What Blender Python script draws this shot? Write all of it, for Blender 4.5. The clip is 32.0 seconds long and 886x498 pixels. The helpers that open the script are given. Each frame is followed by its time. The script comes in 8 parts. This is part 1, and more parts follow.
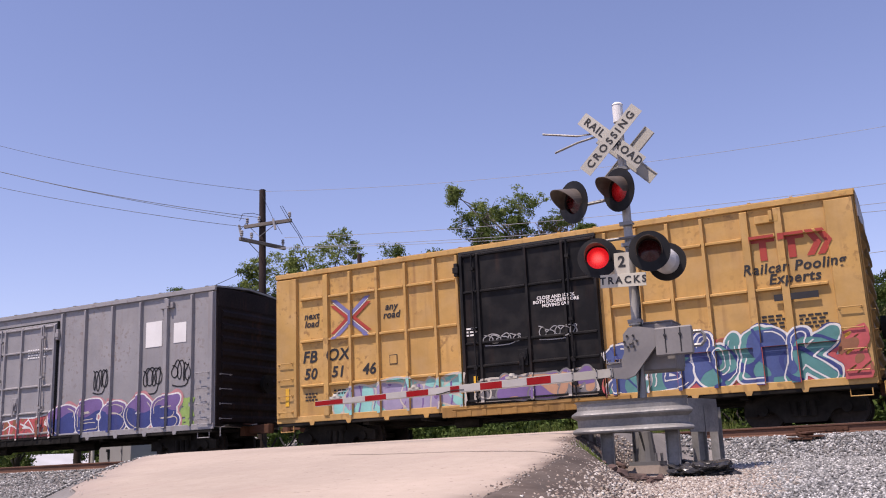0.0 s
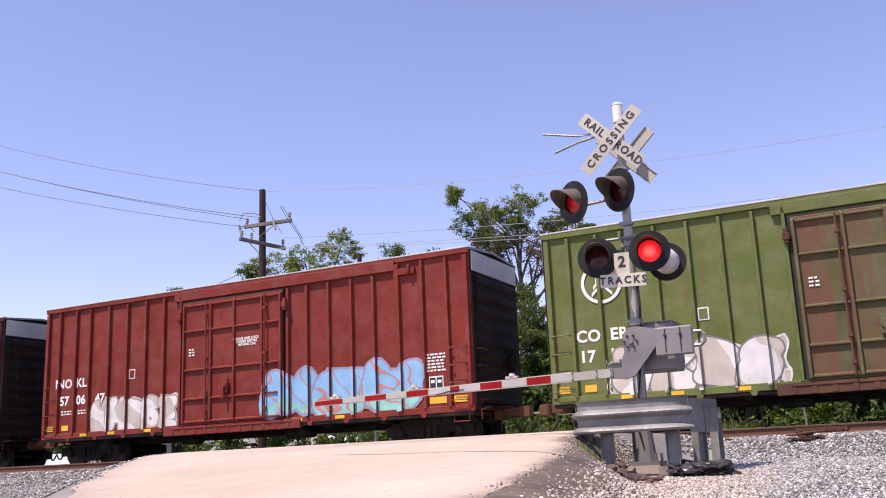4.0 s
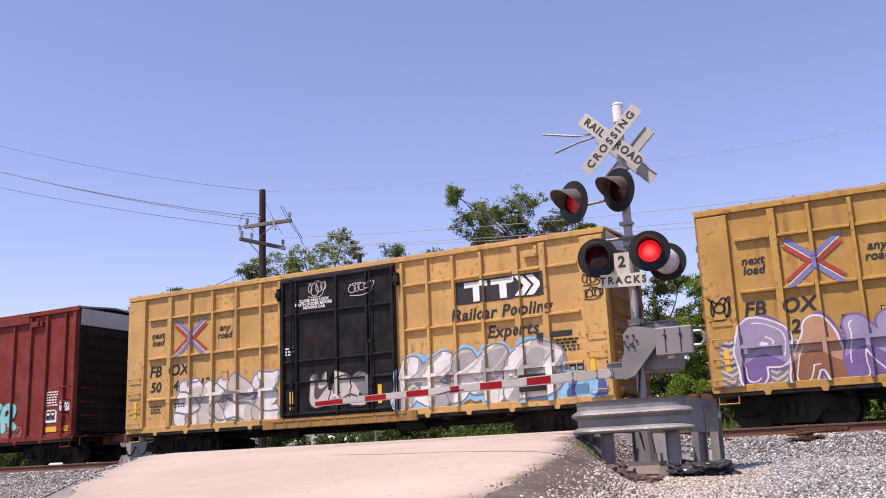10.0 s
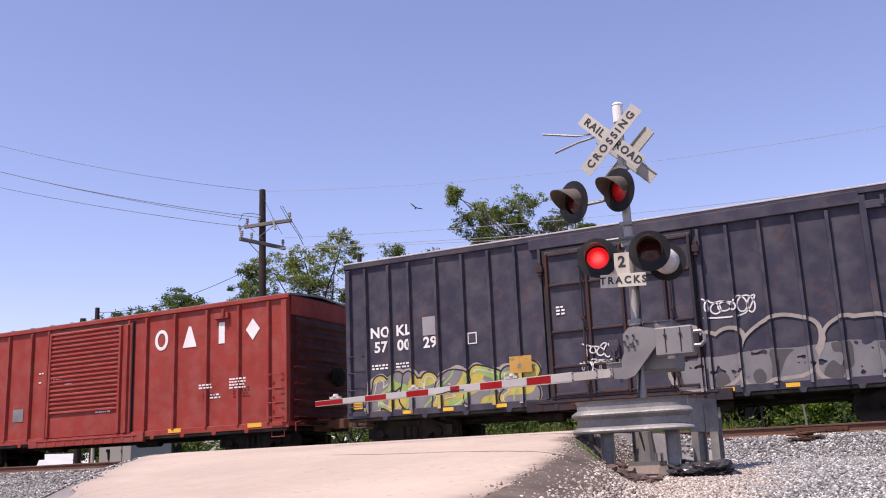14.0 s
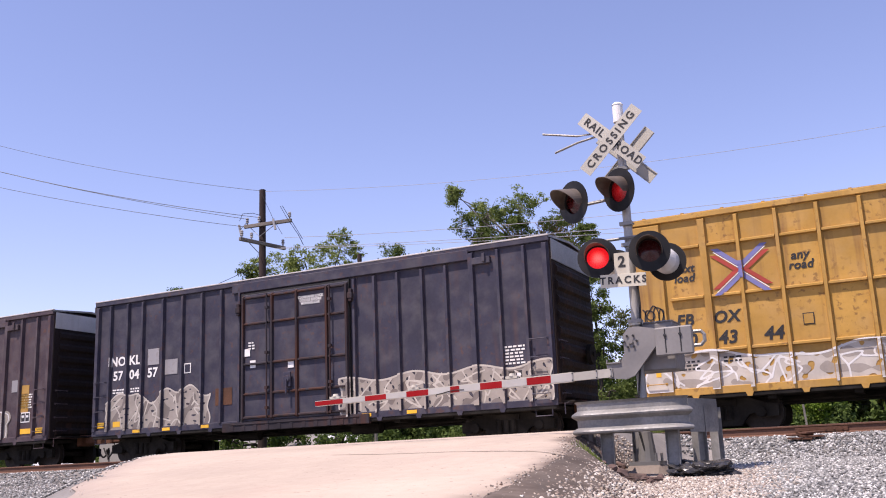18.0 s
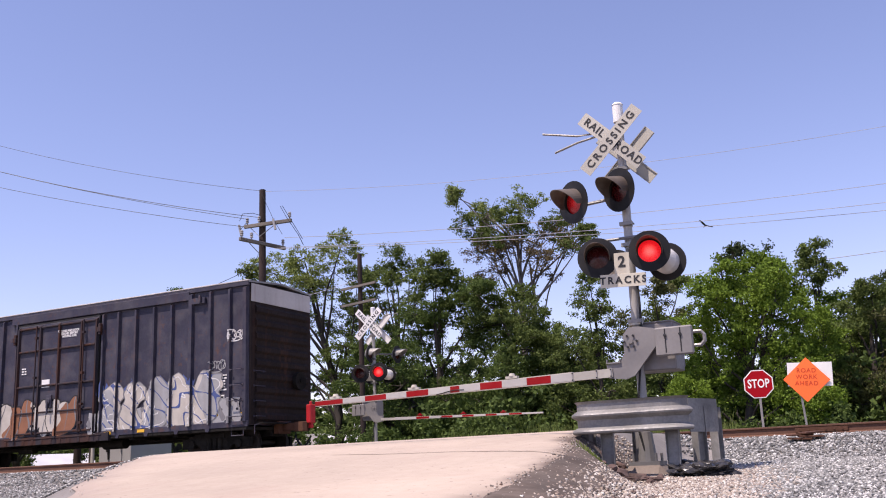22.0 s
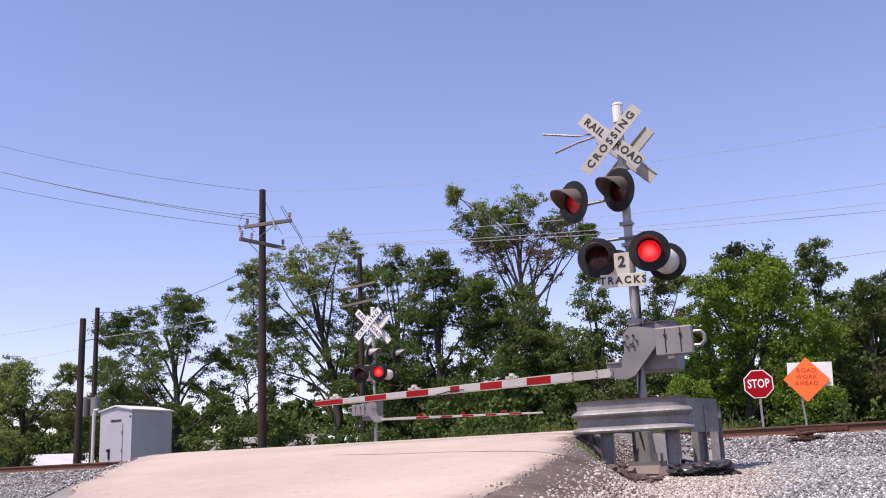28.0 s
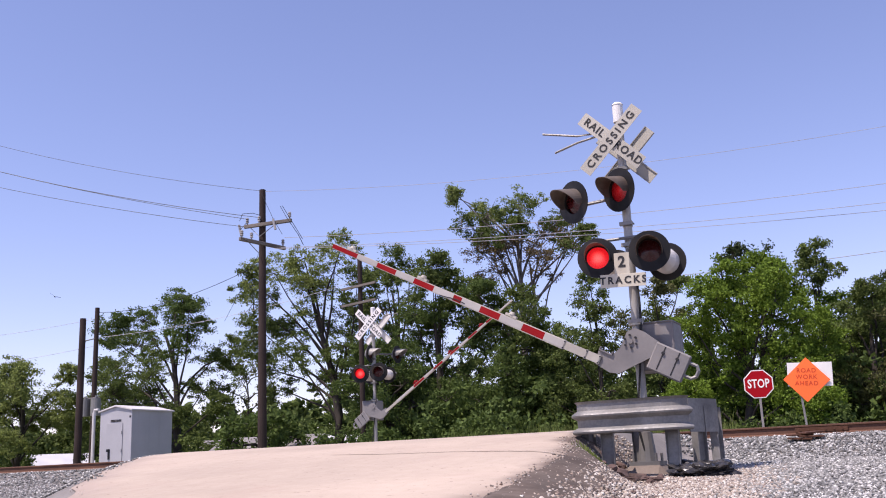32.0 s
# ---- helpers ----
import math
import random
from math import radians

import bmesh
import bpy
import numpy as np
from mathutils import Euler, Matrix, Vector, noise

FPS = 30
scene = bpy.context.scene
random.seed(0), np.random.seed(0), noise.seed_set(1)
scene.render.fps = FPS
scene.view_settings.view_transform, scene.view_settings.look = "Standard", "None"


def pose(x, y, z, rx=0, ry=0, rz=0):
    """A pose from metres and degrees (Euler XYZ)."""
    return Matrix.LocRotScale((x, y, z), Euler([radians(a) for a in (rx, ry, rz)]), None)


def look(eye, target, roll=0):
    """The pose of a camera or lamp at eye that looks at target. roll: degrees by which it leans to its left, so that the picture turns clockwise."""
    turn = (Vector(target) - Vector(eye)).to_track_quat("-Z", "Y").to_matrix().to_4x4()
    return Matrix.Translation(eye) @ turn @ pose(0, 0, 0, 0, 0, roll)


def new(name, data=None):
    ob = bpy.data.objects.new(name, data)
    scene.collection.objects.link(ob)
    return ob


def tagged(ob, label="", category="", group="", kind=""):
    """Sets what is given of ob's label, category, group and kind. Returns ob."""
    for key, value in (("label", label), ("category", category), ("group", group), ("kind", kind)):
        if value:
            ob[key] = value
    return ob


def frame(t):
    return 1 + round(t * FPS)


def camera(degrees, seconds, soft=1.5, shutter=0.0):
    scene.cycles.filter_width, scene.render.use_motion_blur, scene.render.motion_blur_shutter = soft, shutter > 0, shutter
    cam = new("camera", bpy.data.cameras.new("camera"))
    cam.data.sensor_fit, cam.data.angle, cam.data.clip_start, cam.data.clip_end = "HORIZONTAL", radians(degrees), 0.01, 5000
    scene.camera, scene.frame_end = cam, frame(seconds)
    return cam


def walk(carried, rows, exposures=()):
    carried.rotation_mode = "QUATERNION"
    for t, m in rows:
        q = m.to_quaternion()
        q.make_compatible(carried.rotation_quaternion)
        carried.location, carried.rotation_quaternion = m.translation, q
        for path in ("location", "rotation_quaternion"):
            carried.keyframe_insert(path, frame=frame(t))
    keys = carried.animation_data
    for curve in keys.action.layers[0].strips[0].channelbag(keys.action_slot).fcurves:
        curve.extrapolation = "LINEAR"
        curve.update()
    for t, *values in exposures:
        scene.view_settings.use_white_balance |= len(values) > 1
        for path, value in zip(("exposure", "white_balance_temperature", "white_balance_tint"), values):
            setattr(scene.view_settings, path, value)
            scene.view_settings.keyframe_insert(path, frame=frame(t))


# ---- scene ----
cam = camera(50.19, 32.0, soft=1.05)
EYE = (0.0, 0.0, -0.43)
AIM = look(EYE, (-4.3245, 8.7390, 1.7904), -2.4258)
walk(cam, [(0.0, AIM), (32.0, AIM)], exposures=[(0.0, 0.21, 7000, 24), (1.0, 0.26, 7000, 24), (2.0, 0.5, 7000, 24), (3.0, 0.58, 7000, 24), (6.0, 0.58, 7000, 24), (10.0, 0.42, 7000, 24), (12.0, 0.3, 7000, 24), (14.0, 0.42, 7000, 24), (17.0, 0.6, 7000, 24), (19.0, 0.47, 7000, 24), (21.0, 0.44, 7000, 24), (25.5, 0.42, 7000, 24), (29.0, 0.40, 6800, 24), (32.0, 0.40, 6800, 24)])

# ---- daylight ----
SUN_DIR = Vector((-0.22, -0.42, 1.0)).normalized()
world = bpy.data.worlds.new("sky")
scene.world = world
world.use_nodes = True
wn = world.node_tree.nodes
sky = wn.new("ShaderNodeTexSky")
sky.sky_type = "NISHITA"
sky.sun_disc = False
sky.sun_elevation = math.asin(SUN_DIR.z)
sky.sun_rotation = math.atan2(SUN_DIR.x, SUN_DIR.y)
sky.altitude = 0.0
sky.air_density = 1.0
sky.dust_density = 0.3
sky.ozone_density = 4.5
wn["Background"].inputs["Strength"].default_value = 0.15
haze = wn.new("ShaderNodeMix")
haze.data_type, haze.blend_type = "RGBA", "MULTIPLY"
haze.inputs[0].default_value = 1.0
haze.inputs[7].default_value = (1.11, 0.94, 1.0, 1)
world.node_tree.links.new(sky.outputs["Color"], haze.inputs[6])
world.node_tree.links.new(haze.outputs[2], wn["Background"].inputs["Color"])
sun_data = bpy.data.lights.new("sun", "SUN")
sun_data.energy, sun_data.angle, sun_data.color = 4.5, radians(0.53), (1.0, 0.955, 0.88)
sun = new("sun", sun_data)
sun.matrix_world = look(SUN_DIR * 200, (0, 0, 0))


# ---- materials ----
def mat(name, color, rough=0.6, metal=0.0, var=0.18, scale=0.9, fine=16.0, bump=0.12, streak=0.0,
        rust=(0.16, 0.07, 0.035), dust=0.0, glow=0.0, wave=0.0, spec=0.4, spots=0.0):
    """A painted or raw surface: colour drift at two scales, run-down streaks, dust and fine relief."""
    m = bpy.data.materials.new(name)
    m.use_nodes = True
    t = m.node_tree
    n, ln = t.nodes, t.links
    b = n["Principled BSDF"]
    b.inputs["Metallic"].default_value = metal
    b.inputs["Specular IOR Level"].default_value = spec
    tc, info = n.new("ShaderNodeTexCoord"), n.new("ShaderNodeObjectInfo")
    off = n.new("ShaderNodeVectorMath")
    off.operation = "MULTIPLY_ADD"
    off.inputs[0].default_value = (1, 1, 1)
    ln.new(info.outputs["Random"], off.inputs[0])
    off.inputs[1].default_value = (37, 17, 29)
    ln.new(tc.outputs["Object"], off.inputs[2])

    def noise_tex(sc, detail=4.0, squash=None):
        x = n.new("ShaderNodeTexNoise")
        x.inputs["Scale"].default_value, x.inputs["Detail"].default_value = sc, detail
        if squash:
            mp = n.new("ShaderNodeMapping")
            mp.inputs["Scale"].default_value = squash
            ln.new(off.outputs[0], mp.inputs["Vector"])
            ln.new(mp.outputs[0], x.inputs["Vector"])
        else:
            ln.new(off.outputs[0], x.inputs["Vector"])
        return x

    def mix(fac, a, bb, mode="MIX"):
        x = n.new("ShaderNodeMix")
        x.data_type, x.blend_type = "RGBA", mode
        for sock, val in ((x.inputs[0], fac), (x.inputs[6], a), (x.inputs[7], bb)):
            if isinstance(val, (float, int)):
                sock.default_value = val
            elif isinstance(val, tuple):
                sock.default_value = (*val, 1)
            else:
                ln.new(val, sock)
        return x.outputs[2]

    def ramp(sock, lo, hi, a=0.0, bb=1.0):
        x = n.new("ShaderNodeMapRange")
        for k, val in zip(range(1, 5), (lo, hi, a, bb)):
            x.inputs[k].default_value = val
        ln.new(sock, x.inputs[0])
        return x.outputs[0]

    big, small = noise_tex(scale), noise_tex(fine, 3.0)
    dark = tuple(c * (1 - var) for c in color)
    light = tuple(min(1.0, c * (1 + var)) for c in color)
    col = mix(ramp(big.outputs[0], 0.3, 0.7), dark, light)
    col = mix(ramp(small.outputs[0], 0.35, 0.7, 0.0, var * 0.7), col, tuple(c * 0.55 for c in color))
    if dust:
        d = noise_tex(scale * 2.3, 5.0)
        col = mix(ramp(d.outputs[0], 0.42, 0.75, 0.0, dust), col, (0.42, 0.38, 0.33))
    if streak:
        s = noise_tex(1.0, 5.0, (5.0, 5.0, 0.35))
        patch = noise_tex(0.55, 3.0)
        f = n.new("ShaderNodeMath")
        f.operation = "MULTIPLY"
        ln.new(ramp(s.outputs[0], 0.52 if streak < 0.9 else 0.40, 0.72 if streak < 0.9 else 0.58), f.inputs[0])
        ln.new(ramp(patch.outputs[0], 0.42 if streak < 0.9 else 0.30, 0.62 if streak < 0.9 else 0.52, 0.0, streak), f.inputs[1])
        col = mix(f.outputs[0], col, rust)
    if spots:
        # chips and scabs of rust, gathered in patches
        chip, where = noise_tex(7.0, 6.0), noise_tex(0.9, 3.0)
        g = n.new("ShaderNodeMath")
        g.operation = "MULTIPLY"
        ln.new(ramp(chip.outputs[0], 0.56, 0.64), g.inputs[0])
        ln.new(ramp(where.outputs[0], 0.44, 0.62, 0.0, spots), g.inputs[1])
        col = mix(g.outputs[0], col, tuple(c * 0.8 for c in rust))
        wash = noise_tex(1.0, 4.0, (1.6, 1.6, 0.25))
        col = mix(ramp(wash.outputs[0], 0.45, 0.75, 0.0, 0.30 * spots), col, tuple(0.45 * c + 0.015 for c in color))
    ln.new(col, b.inputs["Base Color"])
    ln.new(ramp(small.outputs[0], 0.3, 0.7, max(0.05, rough - 0.1), min(1.0, rough + 0.1)), b.inputs["Roughness"])
    if bump or wave:
        bp = n.new("ShaderNodeBump")
        bp.inputs["Strength"].default_value, bp.inputs["Distance"].default_value = bump, 0.01
        ln.new(small.outputs[0], bp.inputs["Height"])
        last = bp
        if wave:
            w = noise_tex(1.6, 2.0)
            bw = n.new("ShaderNodeBump")
            bw.inputs["Strength"].default_value, bw.inputs["Distance"].default_value = wave, 0.06
            ln.new(w.outputs[0], bw.inputs["Height"])
            ln.new(bp.outputs[0], bw.inputs["Normal"])
            last = bw
        ln.new(last.outputs[0], b.inputs["Normal"])
    if glow:
        b.inputs["Emission Color"].default_value = (*color, 1)
        b.inputs["Emission Strength"].default_value = glow
    return m


def lamp_mat(name, core, rim, hot, cool):
    """A lit red lens: brightest round the bulb, dimmer towards its rim."""
    m = mat(name, rim, 0.3, var=0.2, fine=60, scale=30)
    n, ln = m.node_tree.nodes, m.node_tree.links
    b = n["Principled BSDF"]
    tc, dist = n.new("ShaderNodeTexCoord"), n.new("ShaderNodeVectorMath")
    dist.operation = "LENGTH"
    ln.new(tc.outputs["Object"], dist.inputs[0])
    near = n.new("ShaderNodeMapRange")
    near.interpolation_type = "SMOOTHSTEP"
    near.inputs[1].default_value, near.inputs[2].default_value, near.inputs[3].default_value, near.inputs[4].default_value = 0.015, 0.12, 1.0, 0.0
    ln.new(dist.outputs["Value"], near.inputs[0])
    col = n.new("ShaderNodeMix")
    col.data_type = "RGBA"
    ln.new(near.outputs[0], col.inputs[0])
    col.inputs[6].default_value, col.inputs[7].default_value = (*rim, 1), (*core, 1)
    ln.new(col.outputs[2], b.inputs["Emission Color"])
    power = n.new("ShaderNodeMapRange")
    power.inputs[3].default_value, power.inputs[4].default_value = cool, hot
    ln.new(near.outputs[0], power.inputs[0])
    ln.new(power.outputs[0], b.inputs["Emission Strength"])
    return m


def leaf_mat(name, color, var=0.32):
    m = bpy.data.materials.new(name)
    m.use_nodes = True
    t = m.node_tree
    n, ln = t.nodes, t.links
    b = n["Principled BSDF"]
    geo = n.new("ShaderNodeNewGeometry")
    mixc = n.new("ShaderNodeMix")
    mixc.data_type = "RGBA"
    ln.new(geo.outputs["Random Per Island"], mixc.inputs[0])
    mixc.inputs[6].default_value = (*[c * (1 - var) for c in color], 1)
    mixc.inputs[7].default_value = (color[0] * (1 + var) + 0.01, color[1] * (1 + var), color[2] * (1 + var * 0.4), 1)
    ln.new(mixc.outputs[2], b.inputs["Base Color"])
    b.inputs["Roughness"].default_value = 0.75
    b.inputs["Specular IOR Level"].default_value = 0.2
    tr = n.new("ShaderNodeBsdfTranslucent")
    ln.new(mixc.outputs[2], tr.inputs["Color"])
    sh = n.new("ShaderNodeMixShader")
    sh.inputs[0].default_value = 0.3
    ln.new(b.outputs[0], sh.inputs[1])
    ln.new(tr.outputs[0], sh.inputs[2])
    ln.new(sh.outputs[0], n["Material Output"].inputs["Surface"])
    return m


M = {
    "yellow": mat("yellow_paint", (0.50, 0.296, 0.095), 0.6, spots=0.55, streak=0.55, rust=(0.20, 0.095, 0.045), dust=0.12, wave=0.5, var=0.14, spec=0.25),
    "ochre": mat("ochre_paint", (0.43, 0.242, 0.055), 0.6, spots=0.6, streak=0.7, rust=(0.15, 0.07, 0.035), dust=0.1, wave=0.5, var=0.16, spec=0.25),
    "red": mat("red_oxide_paint", (0.185, 0.025, 0.016), 0.6, spots=0.5, streak=0.4, rust=(0.075, 0.022, 0.014), dust=0.07, wave=0.55, var=0.16, spec=0.2),
    "salmon": mat("faded_red_paint", (0.29, 0.040, 0.029), 0.6, spots=0.35, streak=0.15, dust=0.1, wave=0.4, var=0.12, spec=0.2),
    "maroon": mat("maroon_paint", (0.066, 0.011, 0.011), 0.5, streak=0.15, dust=0.05, wave=0.4, var=0.15, spec=0.2),
    "green": mat("olive_green_paint", (0.10, 0.13, 0.030), 0.6, spots=0.4, streak=0.4, dust=0.12, wave=0.4, var=0.15, spec=0.25),
    "rusty_green": mat("rust_eaten_green_paint", (0.085, 0.085, 0.028), 0.75, streak=0.95, rust=(0.13, 0.055, 0.028), dust=0.1, wave=0.4, var=0.3),
    "navy": mat("faded_navy_paint", (0.039, 0.038, 0.058), 0.6, spots=0.4, streak=0.18, dust=0.1, wave=0.4, var=0.15, spec=0.2),
    "plum": mat("faded_plum_navy_paint", (0.066, 0.047, 0.056), 0.62, spots=0.5, streak=0.22, dust=0.12, wave=0.4, var=0.15, spec=0.2),
    # Dimmer yellow for ends and sills: grime plus the ends' shade in colour.
    "yellow_end": mat("grimy_shaded_yellow_paint", (0.27, 0.15, 0.045), 0.7, streak=0.7, rust=(0.07, 0.03, 0.015), dust=0.05, var=0.2, spec=0.2),
    "rusty_navy": mat("rust_eaten_navy_paint", (0.034, 0.030, 0.036), 0.75, streak=0.95, rust=(0.062, 0.028, 0.020), var=0.3, spec=0.15),
    "grey": mat("grey_car_paint", (0.27, 0.262, 0.268), 0.55, spots=0.35, streak=0.2, dust=0.15, wave=0.4, var=0.1),
    "black": mat("black_door_paint", (0.010, 0.010, 0.011), 0.5, streak=0.15, dust=0.04, wave=0.3, var=0.2, spec=0.12),
    # Near-black for car ends: grime and end-wall shade, both put into the colour.
    "grime": mat("grimy_shaded_end_paint", (0.020, 0.014, 0.013), 0.75, streak=0.3, var=0.3, spec=0.15),
    "rust": mat("rusted_steel", (0.10, 0.042, 0.022), 0.85, var=0.35, fine=30, bump=0.4),
    "underframe": mat("grimy_black_steel", (0.010, 0.009, 0.008), 0.85, var=0.35, dust=0.05, spec=0.15),
    "wheel": mat("worn_wheel_steel", (0.022, 0.017, 0.015), 0.7, 0.2, var=0.25),
    "galv": mat("galvanised_steel", (0.20, 0.197, 0.19), 0.5, 0.25, var=0.28, fine=24, streak=0.45, rust=(0.075, 0.06, 0.05), dust=0.25),
    "mast_grey": mat("aluminium_mast", (0.34, 0.33, 0.31), 0.55, 0.2, var=0.2, fine=26, streak=0.4, rust=(0.09, 0.07, 0.06), dust=0.1),
    "galv_end": mat("galvanised_end_sheet", (0.45, 0.43, 0.41), 0.6, 0.1, var=0.15, streak=0.35),
    "alu": mat("aluminium_grey_paint", (0.185, 0.178, 0.175), 0.6, 0.05, var=0.16, fine=26, streak=0.2, dust=0.2),
    "white": mat("white_paint", (0.74, 0.73, 0.70), 0.6, var=0.08, streak=0.1, bump=0.05),
    "cream": mat("weathered_white_sheeting", (0.43, 0.41, 0.35), 0.55, var=0.1, streak=0.18),
    "sign_white": mat("white_sign_sheeting", (0.50, 0.47, 0.38), 0.5, var=0.1, streak=0.2),
    "stencil": mat("white_stencil", (0.72, 0.71, 0.68), 0.7, var=0.12, bump=0.03),
    "brown_ink": mat("brown_stencil", (0.10, 0.05, 0.025), 0.6, var=0.2, bump=0.03),
    "ink": mat("black_stencil", (0.02, 0.02, 0.022), 0.6, var=0.2, bump=0.03),
    "yellow_tape": mat("yellow_reflective_tape", (0.72, 0.40, 0.03), 0.4, var=0.15),
    "logo_red": mat("red_logo_paint", (0.36, 0.045, 0.03), 0.6, var=0.12),
    "logo_blue": mat("blue_logo_paint", (0.16, 0.16, 0.34), 0.6, var=0.12),
    "gate_red": mat("red_reflective_sheeting", (0.25, 0.006, 0.008), 0.45, var=0.12, dust=0.03, spec=0.12),
    "galv_worn": mat("weathered_galvanised_beam", (0.205, 0.203, 0.196), 0.6, 0.3, var=0.4, scale=2.2, fine=30, bump=0.25, streak=0.45, rust=(0.11, 0.08, 0.06), dust=0.22),
    "scrap_rust": mat("dull_dark_rust", (0.085, 0.052, 0.043), 0.85, var=0.35, scale=3, fine=30, bump=0.3, dust=0.15),
    "sleeve_white": mat("worn_white_fibreglass", (0.42, 0.40, 0.35), 0.6, var=0.25, fine=20, streak=0.3, rust=(0.12, 0.09, 0.06), dust=0.15),
    "gate_white": mat("white_reflective_sheeting", (0.38, 0.37, 0.35), 0.5, var=0.12, dust=0.1, streak=0.1),
    "lamp_black": mat("flat_black_paint", (0.008, 0.008, 0.009), 0.55, var=0.3, dust=0.06, spec=0.25),
    "visor": mat("sunbaked_visor_paint", (0.075, 0.055, 0.042), 0.6, var=0.3, dust=0.35),
    "lamp_lit": lamp_mat("lit_red_lamp", (1.0, 0.09, 0.08), (0.62, 0.010, 0.014), 1.5, 0.75),
    "lamp_dark": mat("unlit_red_roundel", (0.045, 0.004, 0.005), 0.25, var=0.3, fine=40, scale=14),
    "lamp_side": lamp_mat("side_lit_roundel", (0.5, 0.015, 0.018), (0.25, 0.006, 0.008), 0.3, 0.12),
    "stop_red": mat("red_sign_sheeting", (0.33, 0.004, 0.010), 0.45, var=0.1, spec=0.12),
    "orange": mat("fluorescent_orange_sheeting", (0.95, 0.16, 0.03), 0.5, var=0.06),
    "orange_text": mat("dark_orange_lettering", (0.60, 0.055, 0.012), 0.5, var=0.1),
    "rail": mat("rusted_rail", (0.13, 0.060, 0.036), 0.75, var=0.3, fine=30, bump=0.3),
    "rail_top": mat("polished_rail_head", (0.30, 0.26, 0.23), 0.35, 0.8, var=0.2),
    "tie": mat("creosoted_timber", (0.055, 0.043, 0.035), 0.9, var=0.35, fine=40, bump=0.5),
    "pole": mat("weathered_pole_timber", (0.036, 0.023, 0.019), 0.9, var=0.35, fine=40, bump=0.4),
    "pole_grey": mat("grey_pole_timber", (0.16, 0.14, 0.12), 0.9, var=0.3, fine=40, bump=0.4),
    "wire": mat("dark_cable", (0.02, 0.02, 0.022), 0.6, var=0.1, bump=0),
    "wire_light": mat("bright_cable", (0.42, 0.42, 0.44), 0.5, var=0.1, bump=0),
    "glass_ins": mat("porcelain_insulator", (0.30, 0.29, 0.28), 0.25, var=0.1),
    "concrete": mat("concrete", (0.36, 0.33, 0.30), 0.9, var=0.2, fine=30, bump=0.3, streak=0.2),
    "old_concrete": mat("dirty_old_concrete", (0.19, 0.155, 0.13), 0.95, var=0.3, fine=24, bump=0.5),
    "cabinet": mat("light_grey_cabinet_paint", (0.43, 0.43, 0.44), 0.5, 0.15, var=0.06, streak=0.12),
    "cab_roof": mat("pale_cabinet_roof", (0.62, 0.60, 0.57), 0.5, 0.1, var=0.1, streak=0.2),
    "bag": mat("black_plastic_bag", (0.016, 0.016, 0.018), 0.28, var=0.3, scale=4, fine=20, bump=0.5, dust=0.15),
    "rock_brown": mat("broken_brown_rock", (0.12, 0.078, 0.066), 0.9, var=0.35, fine=30, bump=0.5),
    "bark": mat("grey_brown_bark", (0.045, 0.037, 0.030), 0.95, var=0.35, fine=20, bump=0.5, scale=2),
    "bark_grey": mat("pale_dead_bark", (0.16, 0.14, 0.125), 0.95, var=0.35, fine=20, bump=0.5, scale=2),
    "siding": mat("pale_siding", (0.45, 0.43, 0.40), 0.8, var=0.1),
    "shingle": mat("grey_shingles", (0.22, 0.21, 0.21), 0.9, var=0.2, fine=30, bump=0.4),
    "metal_roof": mat("white_metal_roof", (0.62, 0.62, 0.62), 0.4, 0.2, var=0.08),
    "dark_red": mat("dark_red_siding", (0.16, 0.045, 0.04), 0.8, var=0.15),
    "feather": mat("dark_feathers", (0.016, 0.014, 0.013), 0.7, var=0.3),
    "car_white": mat("white_car_paint", (0.62, 0.63, 0.64), 0.3, var=0.05, bump=0),
    "car_glass": mat("dark_window_glass", (0.02, 0.022, 0.025), 0.08, var=0.1, bump=0),
    "rubber": mat("black_rubber", (0.02, 0.02, 0.02), 0.8, var=0.2),
    "eot_red": mat("red_marker_flag", (0.42, 0.012, 0.016), 0.5, var=0.12),
}
SPRAY = {
    "teal": (0.075, 0.23, 0.22), "aqua": (0.22, 0.50, 0.46), "navyblue": (0.035, 0.05, 0.18), "skyblue": (0.20, 0.42, 0.62),
    "violet": (0.16, 0.10, 0.25), "lilac": (0.28, 0.245, 0.36), "pink": (0.46, 0.205, 0.215), "rose": (0.44, 0.085, 0.085),
    "white": (0.63, 0.62, 0.60), "bone": (0.46, 0.42, 0.365), "beige": (0.30, 0.265, 0.23), "chrome": (0.30, 0.30, 0.30),
    "smoke": (0.17, 0.165, 0.17), "black": (0.014, 0.014, 0.016), "gold": (0.42, 0.34, 0.07), "lime": (0.24, 0.36, 0.10),
    "taupe": (0.17, 0.145, 0.13), "soot": (0.07, 0.065, 0.066), "brick": (0.24, 0.10, 0.05), "turquoise": (0.16, 0.48, 0.47), "cobalt": (0.055, 0.085, 0.22), "peach": (0.42, 0.235, 0.145),
}
SPRAY = {k: mat("spray_" + k, v, 0.6, var=0.14, scale=2.5, fine=22, bump=0.04, streak=0.12) for k, v in SPRAY.items()}


# ---- building helpers ----
def box(bm, x0, x1, y0, y1, z0, z1):
    v = [bm.verts.new(p) for p in ((x0, y0, z0), (x1, y0, z0), (x1, y1, z0), (x0, y1, z0),
                                   (x0, y0, z1), (x1, y0, z1), (x1, y1, z1), (x0, y1, z1))]
    for f in ((3, 2, 1, 0), (4, 5, 6, 7), (0, 1, 5, 4), (1, 2, 6, 5), (2, 3, 7, 6), (3, 0, 4, 7)):
        bm.faces.new([v[i] for i in f])


